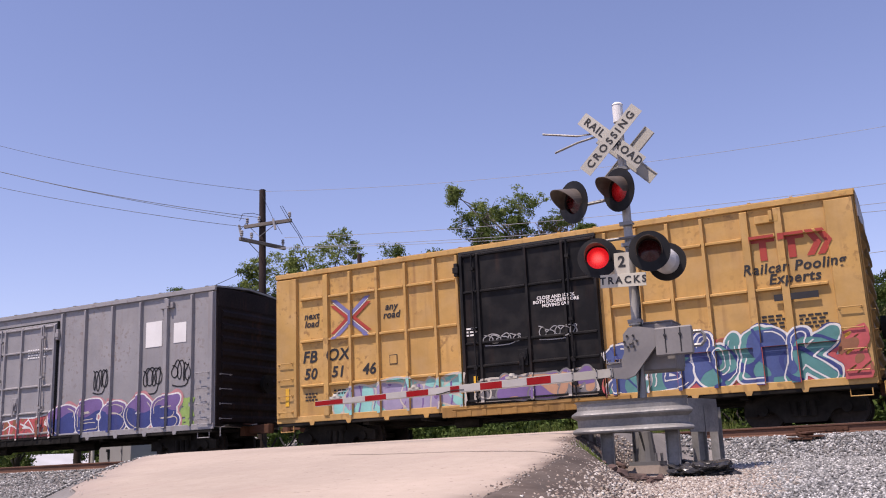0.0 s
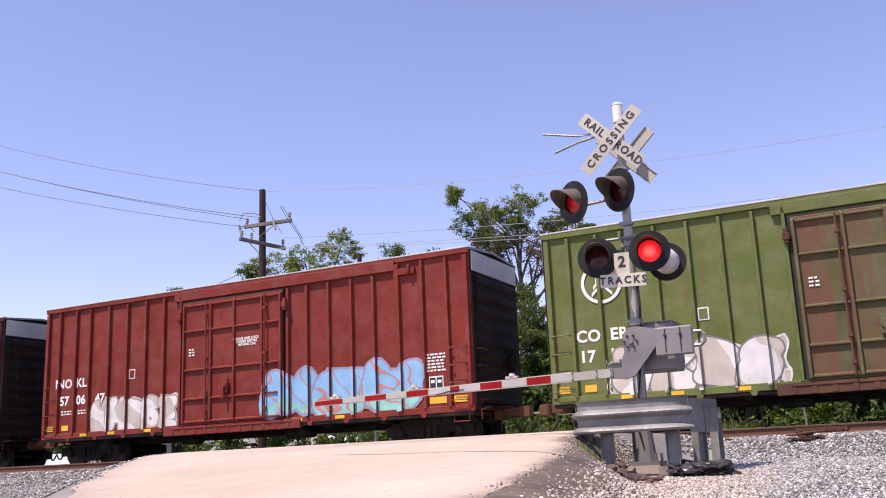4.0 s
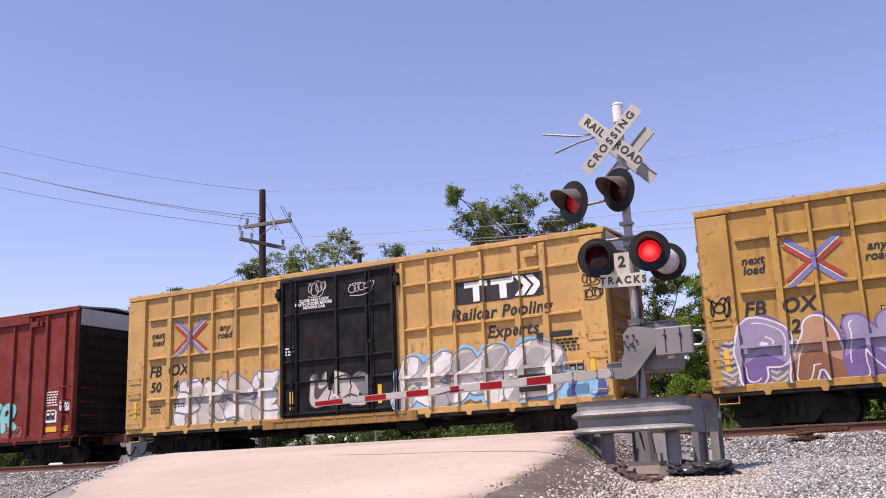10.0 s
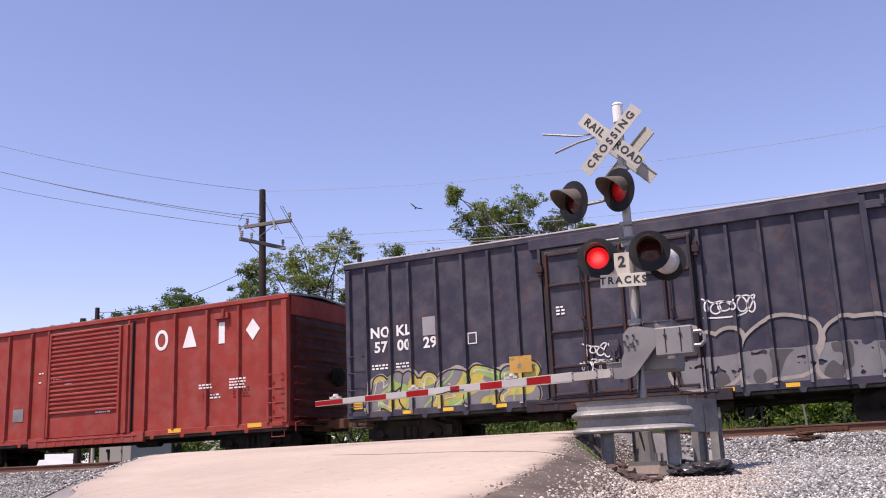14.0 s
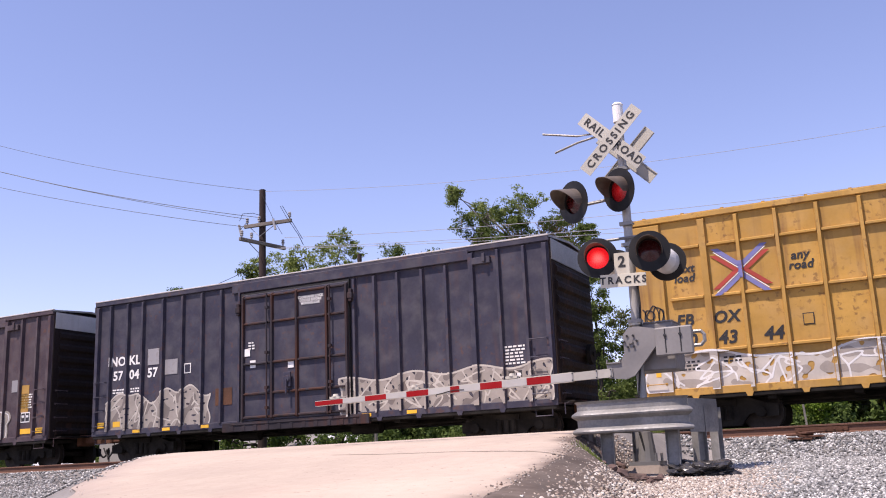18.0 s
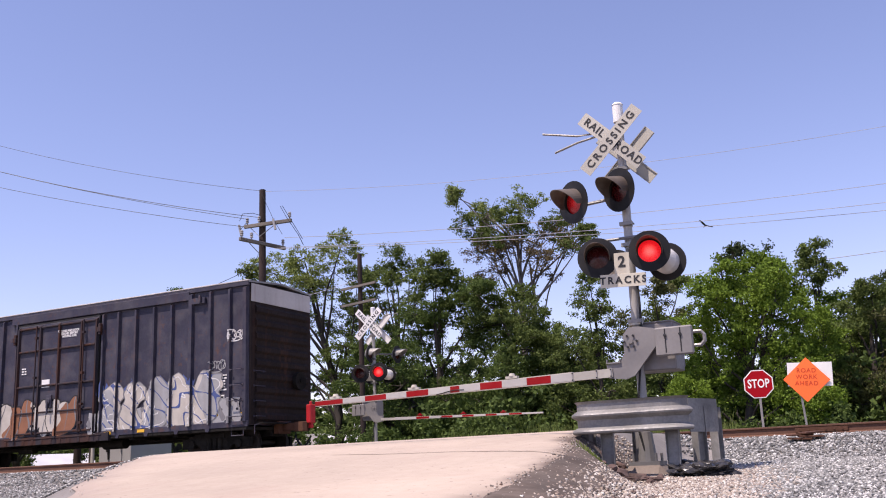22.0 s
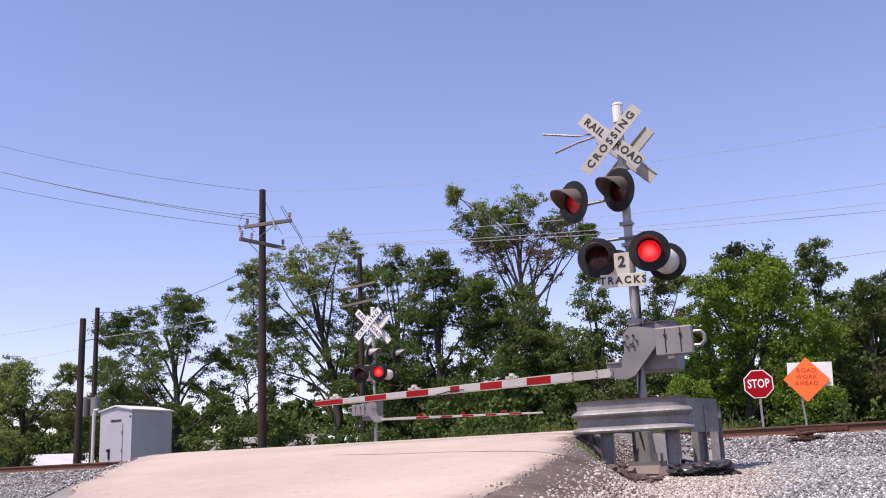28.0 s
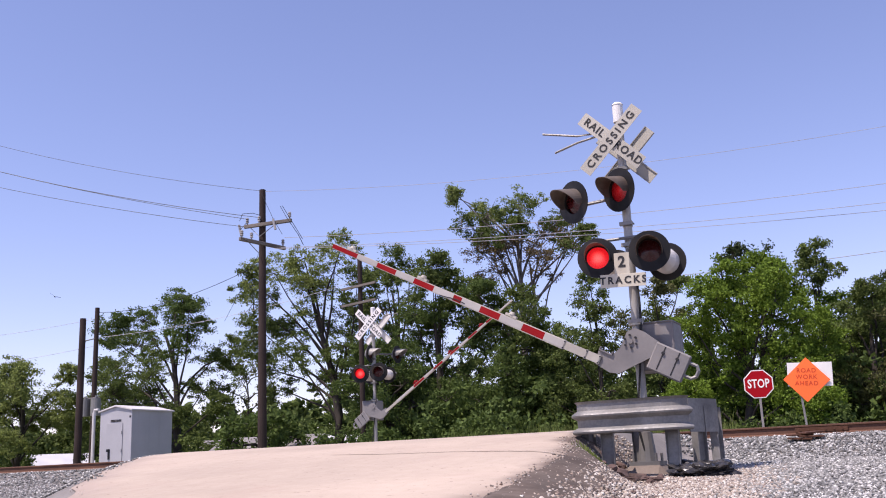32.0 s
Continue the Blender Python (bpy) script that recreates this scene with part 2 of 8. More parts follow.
def rod(bm, a, b, r, r2=None, seg=8, caps=True):
    """A tapered round bar from a to b."""
    a, b = Vector(a), Vector(b)
    r2 = r if r2 is None else r2
    q = (b - a).to_track_quat("Z", "Y").to_matrix()
    rings = []
    for p, rr in ((a, r), (b, r2)):
        rings.append([bm.verts.new(p + q @ Vector((rr * math.cos(2 * math.pi * i / seg), rr * math.sin(2 * math.pi * i / seg), 0)))
                      for i in range(seg)])
    for i in range(seg):
        j = (i + 1) % seg
        bm.faces.new((rings[0][i], rings[0][j], rings[1][j], rings[1][i]))
    if caps:
        bm.faces.new(rings[0][::-1])
        bm.faces.new(rings[1])


def pipe(bm, pts, r, seg=6):
    """One continuous round bar along the points."""
    pts = [Vector(p) for p in pts]
    rings = []
    for i, p in enumerate(pts):
        d = (pts[min(i + 1, len(pts) - 1)] - pts[max(i - 1, 0)]).normalized()
        q = d.to_track_quat("Z", "Y").to_matrix()
        rings.append([bm.verts.new(p + q @ Vector((r * math.cos(2 * math.pi * k / seg), r * math.sin(2 * math.pi * k / seg), 0))) for k in range(seg)])
    for a, b in zip(rings[:-1], rings[1:]):
        # start the next ring at the nearest corner, so that the tube does not twist
        o = min(range(seg), key=lambda k: (b[k].co - a[0].co).length)
        b[:] = b[o:] + b[:o]
        for k in range(seg):
            j = (k + 1) % seg
            bm.faces.new((a[k], a[j], b[j], b[k]))
    bm.faces.new(rings[0][::-1])
    bm.faces.new(rings[-1])


def sweep(bm, prof, path, closed=False):
    """Carry a profile (offset outwards, height) along a plan path of (x, y, nx, ny) stations."""
    rows = [[bm.verts.new((x + nx * o, y + ny * o, z)) for o, z in prof] for x, y, nx, ny in path]
    for r0, r1 in zip(rows[:-1], rows[1:]):
        k = len(prof)
        for i in range(k if closed else k - 1):
            bm.faces.new((r0[i], r0[(i + 1) % k], r1[(i + 1) % k], r1[i]))
    if closed:
        bm.faces.new(rows[0][::-1])
        bm.faces.new(rows[-1])


def extrude(bm, poly, axis, lo, hi):
    """A prism: a polygon in the two other axes, drawn out from lo to hi along x, y or z."""
    def at(p, c):
        return {"x": (c, p[0], p[1]), "y": (p[0], c, p[1]), "z": (p[0], p[1], c)}[axis]
    a = [bm.verts.new(at(p, lo)) for p in poly]
    b = [bm.verts.new(at(p, hi)) for p in poly]
    n = len(poly)
    for i in range(n):
        bm.faces.new((a[i], a[(i + 1) % n], b[(i + 1) % n], b[i]))
    bm.faces.new(a[::-1])
    bm.faces.new(b)


MESH = {}


def mesh(name, material, build, bevel=0.0, smooth=False, key=None):
    """A mesh made once by build(bm) and shared under its key."""
    k = (key, material.name) if key else None
    if k and k in MESH:
        return MESH[k]
    bm = bmesh.new()
    build(bm)
    if bevel:
        bmesh.ops.bevel(bm, geom=list(bm.edges), offset=bevel, segments=1, affect="EDGES", clamp_overlap=True)
    bmesh.ops.recalc_face_normals(bm, faces=bm.faces)
    me = bpy.data.meshes.new(name)
    bm.to_mesh(me)
    bm.free()
    me.materials.append(material)
    if smooth:
        me.polygons.foreach_set("use_smooth", [True] * len(me.polygons))
    if k:
        MESH[k] = me
    return me


def part(name, me, parent=None, m=None, label=""):
    ob = new(name, me)
    if parent is not None:
        ob.parent = parent
    if m is not None:
        ob.matrix_basis = m
    if label:
        ob["label"] = label
    return ob


def raw_mesh(name, co, faces, material, smooth=False):
    """Mesh from arrays: co (n, 3), faces (m, 3 or 4)."""
    me = bpy.data.meshes.new(name)
    co, faces = np.asarray(co, np.float32), np.asarray(faces, np.int32)
    k = faces.shape[1]
    me.vertices.add(len(co))
    me.vertices.foreach_set("co", co.ravel())
    me.loops.add(faces.size)
    me.loops.foreach_set("vertex_index", faces.ravel())
    me.polygons.add(len(faces))
    me.polygons.foreach_set("loop_start", np.arange(0, faces.size, k, dtype=np.int32))
    me.polygons.foreach_set("loop_total", np.full(len(faces), k, np.int32))
    me.update(calc_edges=True)
    for x in (material if isinstance(material, list) else [material]):
        me.materials.append(x)
    if smooth:
        me.polygons.foreach_set("use_smooth", np.ones(len(faces), bool))
    return me


def thing(name, m, label, category, group="", kind=""):
    ob = new(name)
    ob.empty_display_size = 0.3
    ob.matrix_basis = m
    return tagged(ob, label, category, group, kind)


def lettering(name, text, size, material, parent, m, shear=0.0, bold=0.0, spacing=1.0, line=1.0, depth=0.002, align="CENTER"):
    """Painted words: flat letters in the built-in font, in the local xy plane of m."""
    cu = bpy.data.curves.new(name, "FONT")
    cu.body, cu.size, cu.shear, cu.offset = text, size, shear, bold
    cu.space_character, cu.space_line, cu.extrude = spacing, line, depth
    cu.align_x, cu.align_y, cu.resolution_u = align, "CENTER", 3
    tmp = bpy.data.objects.new(name, cu)
    me = bpy.data.meshes.new_from_object(tmp)
    bpy.data.objects.remove(tmp)
    bpy.data.curves.remove(cu)
    me.name = name
    me.materials.clear()
    me.materials.append(material)
    return part(name, me, parent, m)


def facing(x, y, z):
    """Upright plane whose letters read from the -y side."""
    return pose(x, y, z, 90, 0, 0)


# ---- ground, road and tracks ----
TRACKS = (19.46, 23.87)
GAUGE = 1.435


def smooth01(t):
    t = np.clip(t, 0.0, 1.0)
    return t * t * (3 - 2 * t)


def road_left(y):
    return np.interp(y, [-20, 0, 7, 10.5, 14, 20, 40], [-9, -5.2, -8.0, -11.0, -13.3, -13.9, -16.0])


def road_right(y):
    return np.interp(y, [-20, 0, 5, 6.5, 8, 9.4, 10.5, 12, 13, 14, 15, 27, 31, 40], [-0.6, -1.8, -2.8, -3.05, -3.25, -3.36, -3.6, -4.12, -4.22, -4.28, -4.32, -5.0, -5.6, -7.6])


def ground_z(x, y):
    """Height of the earth and ballast; rail tops lie at z = 0."""
    base = np.interp(y, [-30, 0, 7.5, 13, 15.6, 16.4, 17.6, 18.1, 25.2, 25.9, 28.5, 40, 120],
                     [-1.35, -1.2, -0.86, -0.66, -0.58, -0.5, -0.24, -0.19, -0.19, -0.25, -0.75, -0.9, -1.0])
    road = sum(np.interp(y + o, [-30, 0, 5, 7, 9, 11, 12.5, 13.8, 15, 27, 32, 45, 120],
                         [-1.35, -1.22, -0.88, -0.68, -0.45, -0.24, -0.10, -0.02, 0.0, 0.0, -0.3, -0.9, -1.0]) for o in np.linspace(-1.0, 1.0, 7)) / 7
    left = smooth01((x - road_left(y) + 1.6) / 1.8)
    bank = np.interp(y, [9.0, 11.0, 13.0, 15.0], [1.1, 0.62, 0.62, 0.9])
    right = smooth01((road_right(y) + bank - x) / (bank + 0.1))
    w = left * right
    far = 1 - smooth01((y - 30) / 10)
    z = base * (1 - w * far) + road * w * far
    # the left verge of the crossing is banked up to the rails
    return z


def ground_sheet(x, y):
    """The earth, sunk a little beneath the road."""
    inside = smooth01((road_right(y) - 0.35 - x) / 0.5) * smooth01((x - road_left(y) - 0.5) / 0.5) * (1 - smooth01((y - 60) / 20))
    return ground_z(x, y) - 0.025 - 0.10 * inside


def grid_mesh(name, xs, ys, zfun, material, smooth=True):
    X, Y = np.meshgrid(xs, ys)
    co = np.stack([X, Y, zfun(X, Y)], -1).reshape(-1, 3)
    nx, ny = len(xs), len(ys)
    i = (np.arange(ny - 1)[:, None] * nx + np.arange(nx - 1)[None, :]).ravel()
    return raw_mesh(name, co, np.stack([i, i + 1, i + nx + 1, i + nx], 1), material, smooth)


def earth_mat():
    m = mat("earth_and_gravel", (0.20, 0.185, 0.17), 0.95, var=0.3, scale=0.5, fine=9, bump=0.5)
    t = m.node_tree
    n, ln = t.nodes, t.links
    b = n["Principled BSDF"]
    src = b.inputs["Base Color"].links[0].from_socket
    geo, sep = n.new("ShaderNodeNewGeometry"), n.new("ShaderNodeSeparateXYZ")
    ln.new(geo.outputs["Position"], sep.inputs[0])
    wob = n.new("ShaderNodeTexNoise")
    wob.inputs["Scale"].default_value = 0.35
    ln.new(geo.outputs["Position"], wob.inputs["Vector"])
    add = n.new("ShaderNodeMath")
    add.operation = "MULTIPLY_ADD"
    ln.new(wob.outputs[0], add.inputs[0])
    add.inputs[1].default_value = 5.0
    ln.new(sep.outputs["Y"], add.inputs[2])
    rng = n.new("ShaderNodeMapRange")
    rng.inputs[1].default_value, rng.inputs[2].default_value = 29.0, 32.0
    ln.new(add.outputs[0], rng.inputs[0])
    grass = n.new("ShaderNodeTexNoise")
    grass.inputs["Scale"].default_value, grass.inputs["Detail"].default_value = 2.2, 6.0
    ln.new(geo.outputs["Position"], grass.inputs["Vector"])
    gm = n.new("ShaderNodeMix")
    gm.data_type = "RGBA"
    ln.new(grass.outputs[0], gm.inputs[0])
    gm.inputs[6].default_value, gm.inputs[7].default_value = (0.05, 0.075, 0.02, 1), (0.15, 0.15, 0.055, 1)
    mx = n.new("ShaderNodeMix")
    mx.data_type = "RGBA"
    ln.new(rng.outputs[0], mx.inputs[0])
    ln.new(src, mx.inputs[6])
    ln.new(gm.outputs[2], mx.inputs[7])
    ln.new(mx.outputs[2], b.inputs["Base Color"])
    return m


def growing(lo, hi, step, reach):
    mid = np.arange(lo, hi + 1e-6, step)
    out, d = [], step
    while (out[-1] if out else 0) < reach:
        d *= 1.35
        out.append((out[-1] if out else 0) + d)
    out = np.array(out)
    return np.concatenate([(lo - out)[::-1], mid, hi + out])


earth = earth_mat()
ground = part("ground", grid_mesh("ground", growing(-34, 14, 0.25, 2500), growing(-3, 32, 0.25, 2500), ground_sheet, earth))
tagged(ground, "gravel and earth ground with grass beyond the tracks", "ground", kind="structure")


def road_mat():
    m = mat("pale_worn_road", (0.42, 0.345, 0.275), 0.9, var=0.13, scale=0.45, fine=7, bump=0.35)
    t = m.node_tree
    n, ln = t.nodes, t.links
    b = n["Principled BSDF"]
    src = b.inputs["Base Color"].links[0].from_socket
    tc = n.new("ShaderNodeTexCoord")
    grit = n.new("ShaderNodeTexNoise")
    grit.inputs["Scale"].default_value, grit.inputs["Detail"].default_value = 60.0, 4.0
    ln.new(tc.outputs["Object"], grit.inputs["Vector"])
    blot = n.new("ShaderNodeTexNoise")
    blot.inputs["Scale"].default_value, blot.inputs["Detail"].default_value = 1.1, 7.0
    ln.new(tc.outputs["Object"], blot.inputs["Vector"])
    r1 = n.new("ShaderNodeMapRange")
    r1.inputs[1].default_value, r1.inputs[2].default_value, r1.inputs[4].default_value = 0.55, 0.8, 0.28
    ln.new(blot.outputs[0], r1.inputs[0])
    r2 = n.new("ShaderNodeMapRange")
    r2.inputs[1].default_value, r2.inputs[2].default_value, r2.inputs[4].default_value = 0.56, 0.72, 0.35
    ln.new(grit.outputs[0], r2.inputs[0])
    # soil trodden in along the edges, wandering in and out
    soil = []
    for name, reach, most in (("dirt_right", 0.45, 1.0), ("dirt_left", 1.1, 0.55)):
        at = n.new("ShaderNodeAttribute")
        at.attribute_name = name
        wob = n.new("ShaderNodeMath")
        wob.operation = "MULTIPLY_ADD"
        ln.new(blot.outputs[0], wob.inputs[0])
        wob.inputs[1].default_value = 0.9
        ln.new(at.outputs["Fac"], wob.inputs[2])
        rr = n.new("ShaderNodeMapRange")
        rr.interpolation_type = "SMOOTHSTEP"
        for k_, val in zip(range(1, 5), (0.36, 0.40 + reach, most, 0.0)):
            rr.inputs[k_].default_value = val
        ln.new(wob.outputs[0], rr.inputs[0])
        soil.append(rr.outputs[0])
    speck = n.new("ShaderNodeTexNoise")
    speck.inputs["Scale"].default_value, speck.inputs["Detail"].default_value = 14.0, 3.0
    ln.new(tc.outputs["Object"], speck.inputs["Vector"])
    r3 = n.new("ShaderNodeMapRange")
    r3.inputs[1].default_value, r3.inputs[2].default_value, r3.inputs[4].default_value = 0.66, 0.74, 0.6
    ln.new(speck.outputs[0], r3.inputs[0])
    for f, c in ((r1.outputs[0], (0.33, 0.225, 0.185, 1)), (r2.outputs[0], (0.27, 0.19, 0.16, 1)), (r3.outputs[0], (0.15, 0.11, 0.09, 1)),
                 (soil[0], (0.095, 0.068, 0.054, 1)), (soil[1], (0.22, 0.175, 0.155, 1))):
        x = n.new("ShaderNodeMix")
        x.data_type = "RGBA"
        ln.new(f, x.inputs[0])
        ln.new(src, x.inputs[6])
        x.inputs[7].default_value = c
        src = x.outputs[2]
    ln.new(src, b.inputs["Base Color"])
    return m


def road_surface():
    ys = np.concatenate([np.arange(-14, 31, 0.12), np.arange(31.5, 90, 2.5)])
    us = np.linspace(0, 1, 64)
    Yg = np.repeat(ys[:, None], len(us), 1)
    wob_l = 0.10 * np.sin(ys * 1.9) + 0.06 * np.sin(ys * 4.7 + 1)
    wob_r = 0.02 * np.sin(ys * 2.3 + 2) + 0.012 * np.sin(ys * 5.9)
    L, R = road_left(ys) + wob_l, road_right(ys) + wob_r
    Xg = L[:, None] + (R - L)[:, None] * us
    edge = np.minimum(us, 1 - us)[None, :] * (R - L)[:, None]
    Zg = ground_z(Xg, Yg) + 0.034 * smooth01(edge / 0.5) - 0.014
    co = np.stack([Xg, Yg, Zg], -1).reshape(-1, 3)
    nx = len(us)
    i = (np.arange(len(ys) - 1)[:, None] * nx + np.arange(nx - 1)[None, :]).ravel()
    me = raw_mesh("road", co, np.stack([i, i + 1, i + nx + 1, i + nx], 1), road_mat(), True)
    for name, d in (("dirt_right", (1 - us)[None, :] * (R - L)[:, None]), ("dirt_left", us[None, :] * (R - L)[:, None])):
        me.attributes.new(name, "FLOAT", "POINT").data.foreach_set("value", np.ascontiguousarray(d, np.float32).ravel())
    return me


road = part("road", road_surface())
tagged(road, "pale pinkish worn road humped over the tracks", "road", kind="structure")


def road_cracks():
    m = mat("dark_road_joint", (0.06, 0.05, 0.045), 0.95, var=0.3)
    rng = random.Random(5)
    co, fa = [], []
    for pts, w in ((((-7.11, 10.76), (-5.95, 10.46), (-5.13, 10.38), (-4.29, 10.12), (-3.62, 9.82), (-3.36, 9.5)), 0.02),):
        path = []
        for (ax, ay), (bx, by) in zip(pts[:-1], pts[1:]):
            for k in range(8):
                t = k / 8
                path.append((ax + (bx - ax) * t, ay + (by - ay) * t + rng.uniform(-0.012, 0.012)))
        for (ax, ay), (bx, by) in zip(path[:-1], path[1:]):
            b0 = len(co)
            for x, y, o in ((ax, ay, -w), (bx, by, -w), (bx, by, w), (ax, ay, w)):
                co.append((x, y + o, float(ground_z(np.array(x), np.array(y))) + 0.026))
            fa.append((b0, b0 + 1, b0 + 2, b0 + 3))
    return raw_mesh("crack", co, fa, m)


tagged(part("crack", road_cracks(), road), "dark crack across the road")

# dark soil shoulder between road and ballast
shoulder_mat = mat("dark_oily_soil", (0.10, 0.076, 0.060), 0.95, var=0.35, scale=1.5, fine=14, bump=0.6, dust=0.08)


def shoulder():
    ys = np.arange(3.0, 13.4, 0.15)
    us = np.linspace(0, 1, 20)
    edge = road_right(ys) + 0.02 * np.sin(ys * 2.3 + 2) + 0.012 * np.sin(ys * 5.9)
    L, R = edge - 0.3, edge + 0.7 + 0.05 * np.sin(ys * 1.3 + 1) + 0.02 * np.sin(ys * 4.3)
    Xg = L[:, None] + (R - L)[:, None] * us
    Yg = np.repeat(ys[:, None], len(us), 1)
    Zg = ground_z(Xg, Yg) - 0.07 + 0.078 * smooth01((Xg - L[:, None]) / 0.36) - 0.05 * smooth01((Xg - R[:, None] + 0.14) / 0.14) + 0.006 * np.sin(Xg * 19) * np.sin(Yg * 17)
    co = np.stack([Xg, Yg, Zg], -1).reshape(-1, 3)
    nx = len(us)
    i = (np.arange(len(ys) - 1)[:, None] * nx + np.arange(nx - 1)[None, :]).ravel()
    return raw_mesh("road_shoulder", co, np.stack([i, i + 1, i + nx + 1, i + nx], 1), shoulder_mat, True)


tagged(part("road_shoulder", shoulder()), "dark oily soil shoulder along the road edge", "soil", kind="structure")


def stones(name, count, xr, yr, size, material, seed, keep=None, lift=0.2):
    """Loose angular stones strewn on the ground, joined."""
    rng = np.random.default_rng(seed)
    x, y = rng.uniform(*xr, count), rng.uniform(*yr, count)
    if keep is not None:
        k = keep(x, y, rng)
        x, y = x[k], y[k]
    n = len(x)
    base = np.array([(1, 0, 0), (-1, 0, 0), (0, 1, 0), (0, -1, 0), (0, 0, 1), (0, 0, -1)], float)
    tri = np.array([(0, 2, 4), (2, 1, 4), (1, 3, 4), (3, 0, 4), (2, 0, 5), (1, 2, 5), (3, 1, 5), (0, 3, 5)])
    s = rng.uniform(size[0], size[1], (n, 1, 1)) * rng.uniform(0.6, 1.25, (n, 6, 1))
    a = rng.uniform(0, 2 * np.pi, n)
    ca, sa = np.cos(a)[:, None], np.sin(a)[:, None]
    tilt = rng.uniform(-0.7, 0.7, n)
    ct, st = np.cos(tilt)[:, None], np.sin(tilt)[:, None]
    v = base[None] * s * np.array([1, 0.8, 0.65])
    vy, vz = v[..., 1] * ct - v[..., 2] * st, v[..., 1] * st + v[..., 2] * ct
    vx = v[..., 0] * ca - vy * sa
    vy = v[..., 0] * sa + vy * ca
    co = np.stack([vx + x[:, None], vy + y[:, None], vz + ground_z(x, y)[:, None] + size[0] * lift], -1).reshape(-1, 3)
    fa = (tri[None] + 6 * np.arange(n)[:, None, None]).reshape(-1, 3)
    return part(name, raw_mesh(name, co, fa, material))


def stone_mat(name, ramp_cols):
    m = bpy.data.materials.new(name)
    m.use_nodes = True
    n, ln = m.node_tree.nodes, m.node_tree.links
    b = n["Principled BSDF"]
    geo, cr = n.new("ShaderNodeNewGeometry"), n.new("ShaderNodeValToRGB")
    ln.new(geo.outputs["Random Per Island"], cr.inputs[0])
    el = cr.color_ramp.elements
    while len(el) < len(ramp_cols):
        el.new(0.5)
    for i, c in enumerate(ramp_cols):
        el[i].position = i / (len(ramp_cols) - 1)
        el[i].color = (*c, 1)
    nz = n.new("ShaderNodeTexNoise")
    nz.inputs["Scale"].default_value = 40
    tc = n.new("ShaderNodeTexCoord")
    ln.new(tc.outputs["Object"], nz.inputs["Vector"])
    mx = n.new("ShaderNodeMix")
    mx.data_type, mx.blend_type = "RGBA", "MULTIPLY"
    mx.inputs[0].default_value = 0.5
    ln.new(cr.outputs[0], mx.inputs[6])
    ln.new(nz.outputs[0], mx.inputs[7])
    ln.new(mx.outputs[2], b.inputs["Base Color"])
    b.inputs["Roughness"].default_value = 0.9
    return m


grey_stone = stone_mat("grey_ballast", [(0.075, 0.077, 0.073), (0.26, 0.262, 0.25), (0.38, 0.38, 0.36), (0.17, 0.172, 0.165), (0.80, 0.79, 0.75), (0.32, 0.315, 0.30), (0.10, 0.10, 0.095)])
tan_stone = stone_mat("tan_gravel", [(0.30, 0.235, 0.18), (0.58, 0.49, 0.40), (0.16, 0.10, 0.08), (0.78, 0.73, 0.65), (0.45, 0.385, 0.32), (0.13, 0.105, 0.09), (0.62, 0.56, 0.49)])


def off_road(x, y, margin=0.35):
    return (x > road_right(y) + margin) | (x < road_left(y) - 0.1)


tagged(stones("ballast_stones", 80000, (-3.2, 7.5), (5.2, 18.3), (0.013, 0.033), grey_stone, 1,
              lambda x, y, r: (x > -0.17 * y + r.normal(0, 0.22, len(x))) | (y > 13.8 + r.normal(0, 0.3, len(x)))),
       "crushed grey stone ballast", "gravel", kind="stuff")
tagged(stones("track_ballast", 26000, (-34, 9), (16.4, 21.5), (0.028, 0.05), grey_stone, 2, lambda x, y, r: off_road(x, y) & ((x < -8) | (x > -6) | (y > 13))),
       "crushed grey stone ballast between the sleepers", "gravel", kind="stuff")
tagged(stones("verge_gravel", 20000, (-30, -7), (9.0, 17.0), (0.016, 0.036), grey_stone, 3, lambda x, y, r: x < road_left(y) + r.normal(0, 0.35, len(x))),
       "grey gravel spilling over the road verge", "gravel", kind="stuff")
tagged(stones("tan_gravel", 38000, (-4.9, -1.2), (5.5, 14.2), (0.011, 0.034), tan_stone, 4,
              lambda x, y, r: (x > road_right(y) + np.where(y > 11, 0.05, 0.2) + np.abs(r.normal(0, 0.34, len(x)))) & (x < -0.155 * y + r.normal(0, 0.25, len(x)))),
       "tan crushed gravel round the signal base", "gravel", kind="stuff")
tagged(stones("road_grit", 2200, (-12, -3), (5.0, 14.0), (0.004, 0.014), tan_stone, 6, lambda x, y, r: ~off_road(x, y, 0.0)),
       "small loose stones scattered on the road", "gravel", kind="stuff")


tagged(stones("shoulder_grit", 9000, (-5.2, -1.8), (5.0, 13.6), (0.005, 0.02), tan_stone, 8, lambda x, y, r: (x > road_right(y) - 0.35 + np.abs(r.normal(0, 0.35, len(x)))) & (x < road_right(y) + 0.95)),
       "small loose stones on the soil beside the road", "gravel", kind="stuff")


# rails, sleepers
RAIL_PROF = [(-0.07, -0.17), (0.07, -0.17), (0.07, -0.158), (0.012, -0.135), (0.012, -0.04), (0.036, -0.03), (0.036, -0.004),
             (0.03, 0.0), (-0.03, 0.0), (-0.036, -0.004), (-0.036, -0.03), (-0.012, -0.04), (-0.012, -0.135), (-0.07, -0.158)]


def rail_mesh(bm):
    extrude(bm, RAIL_PROF, "x", -160, 120)


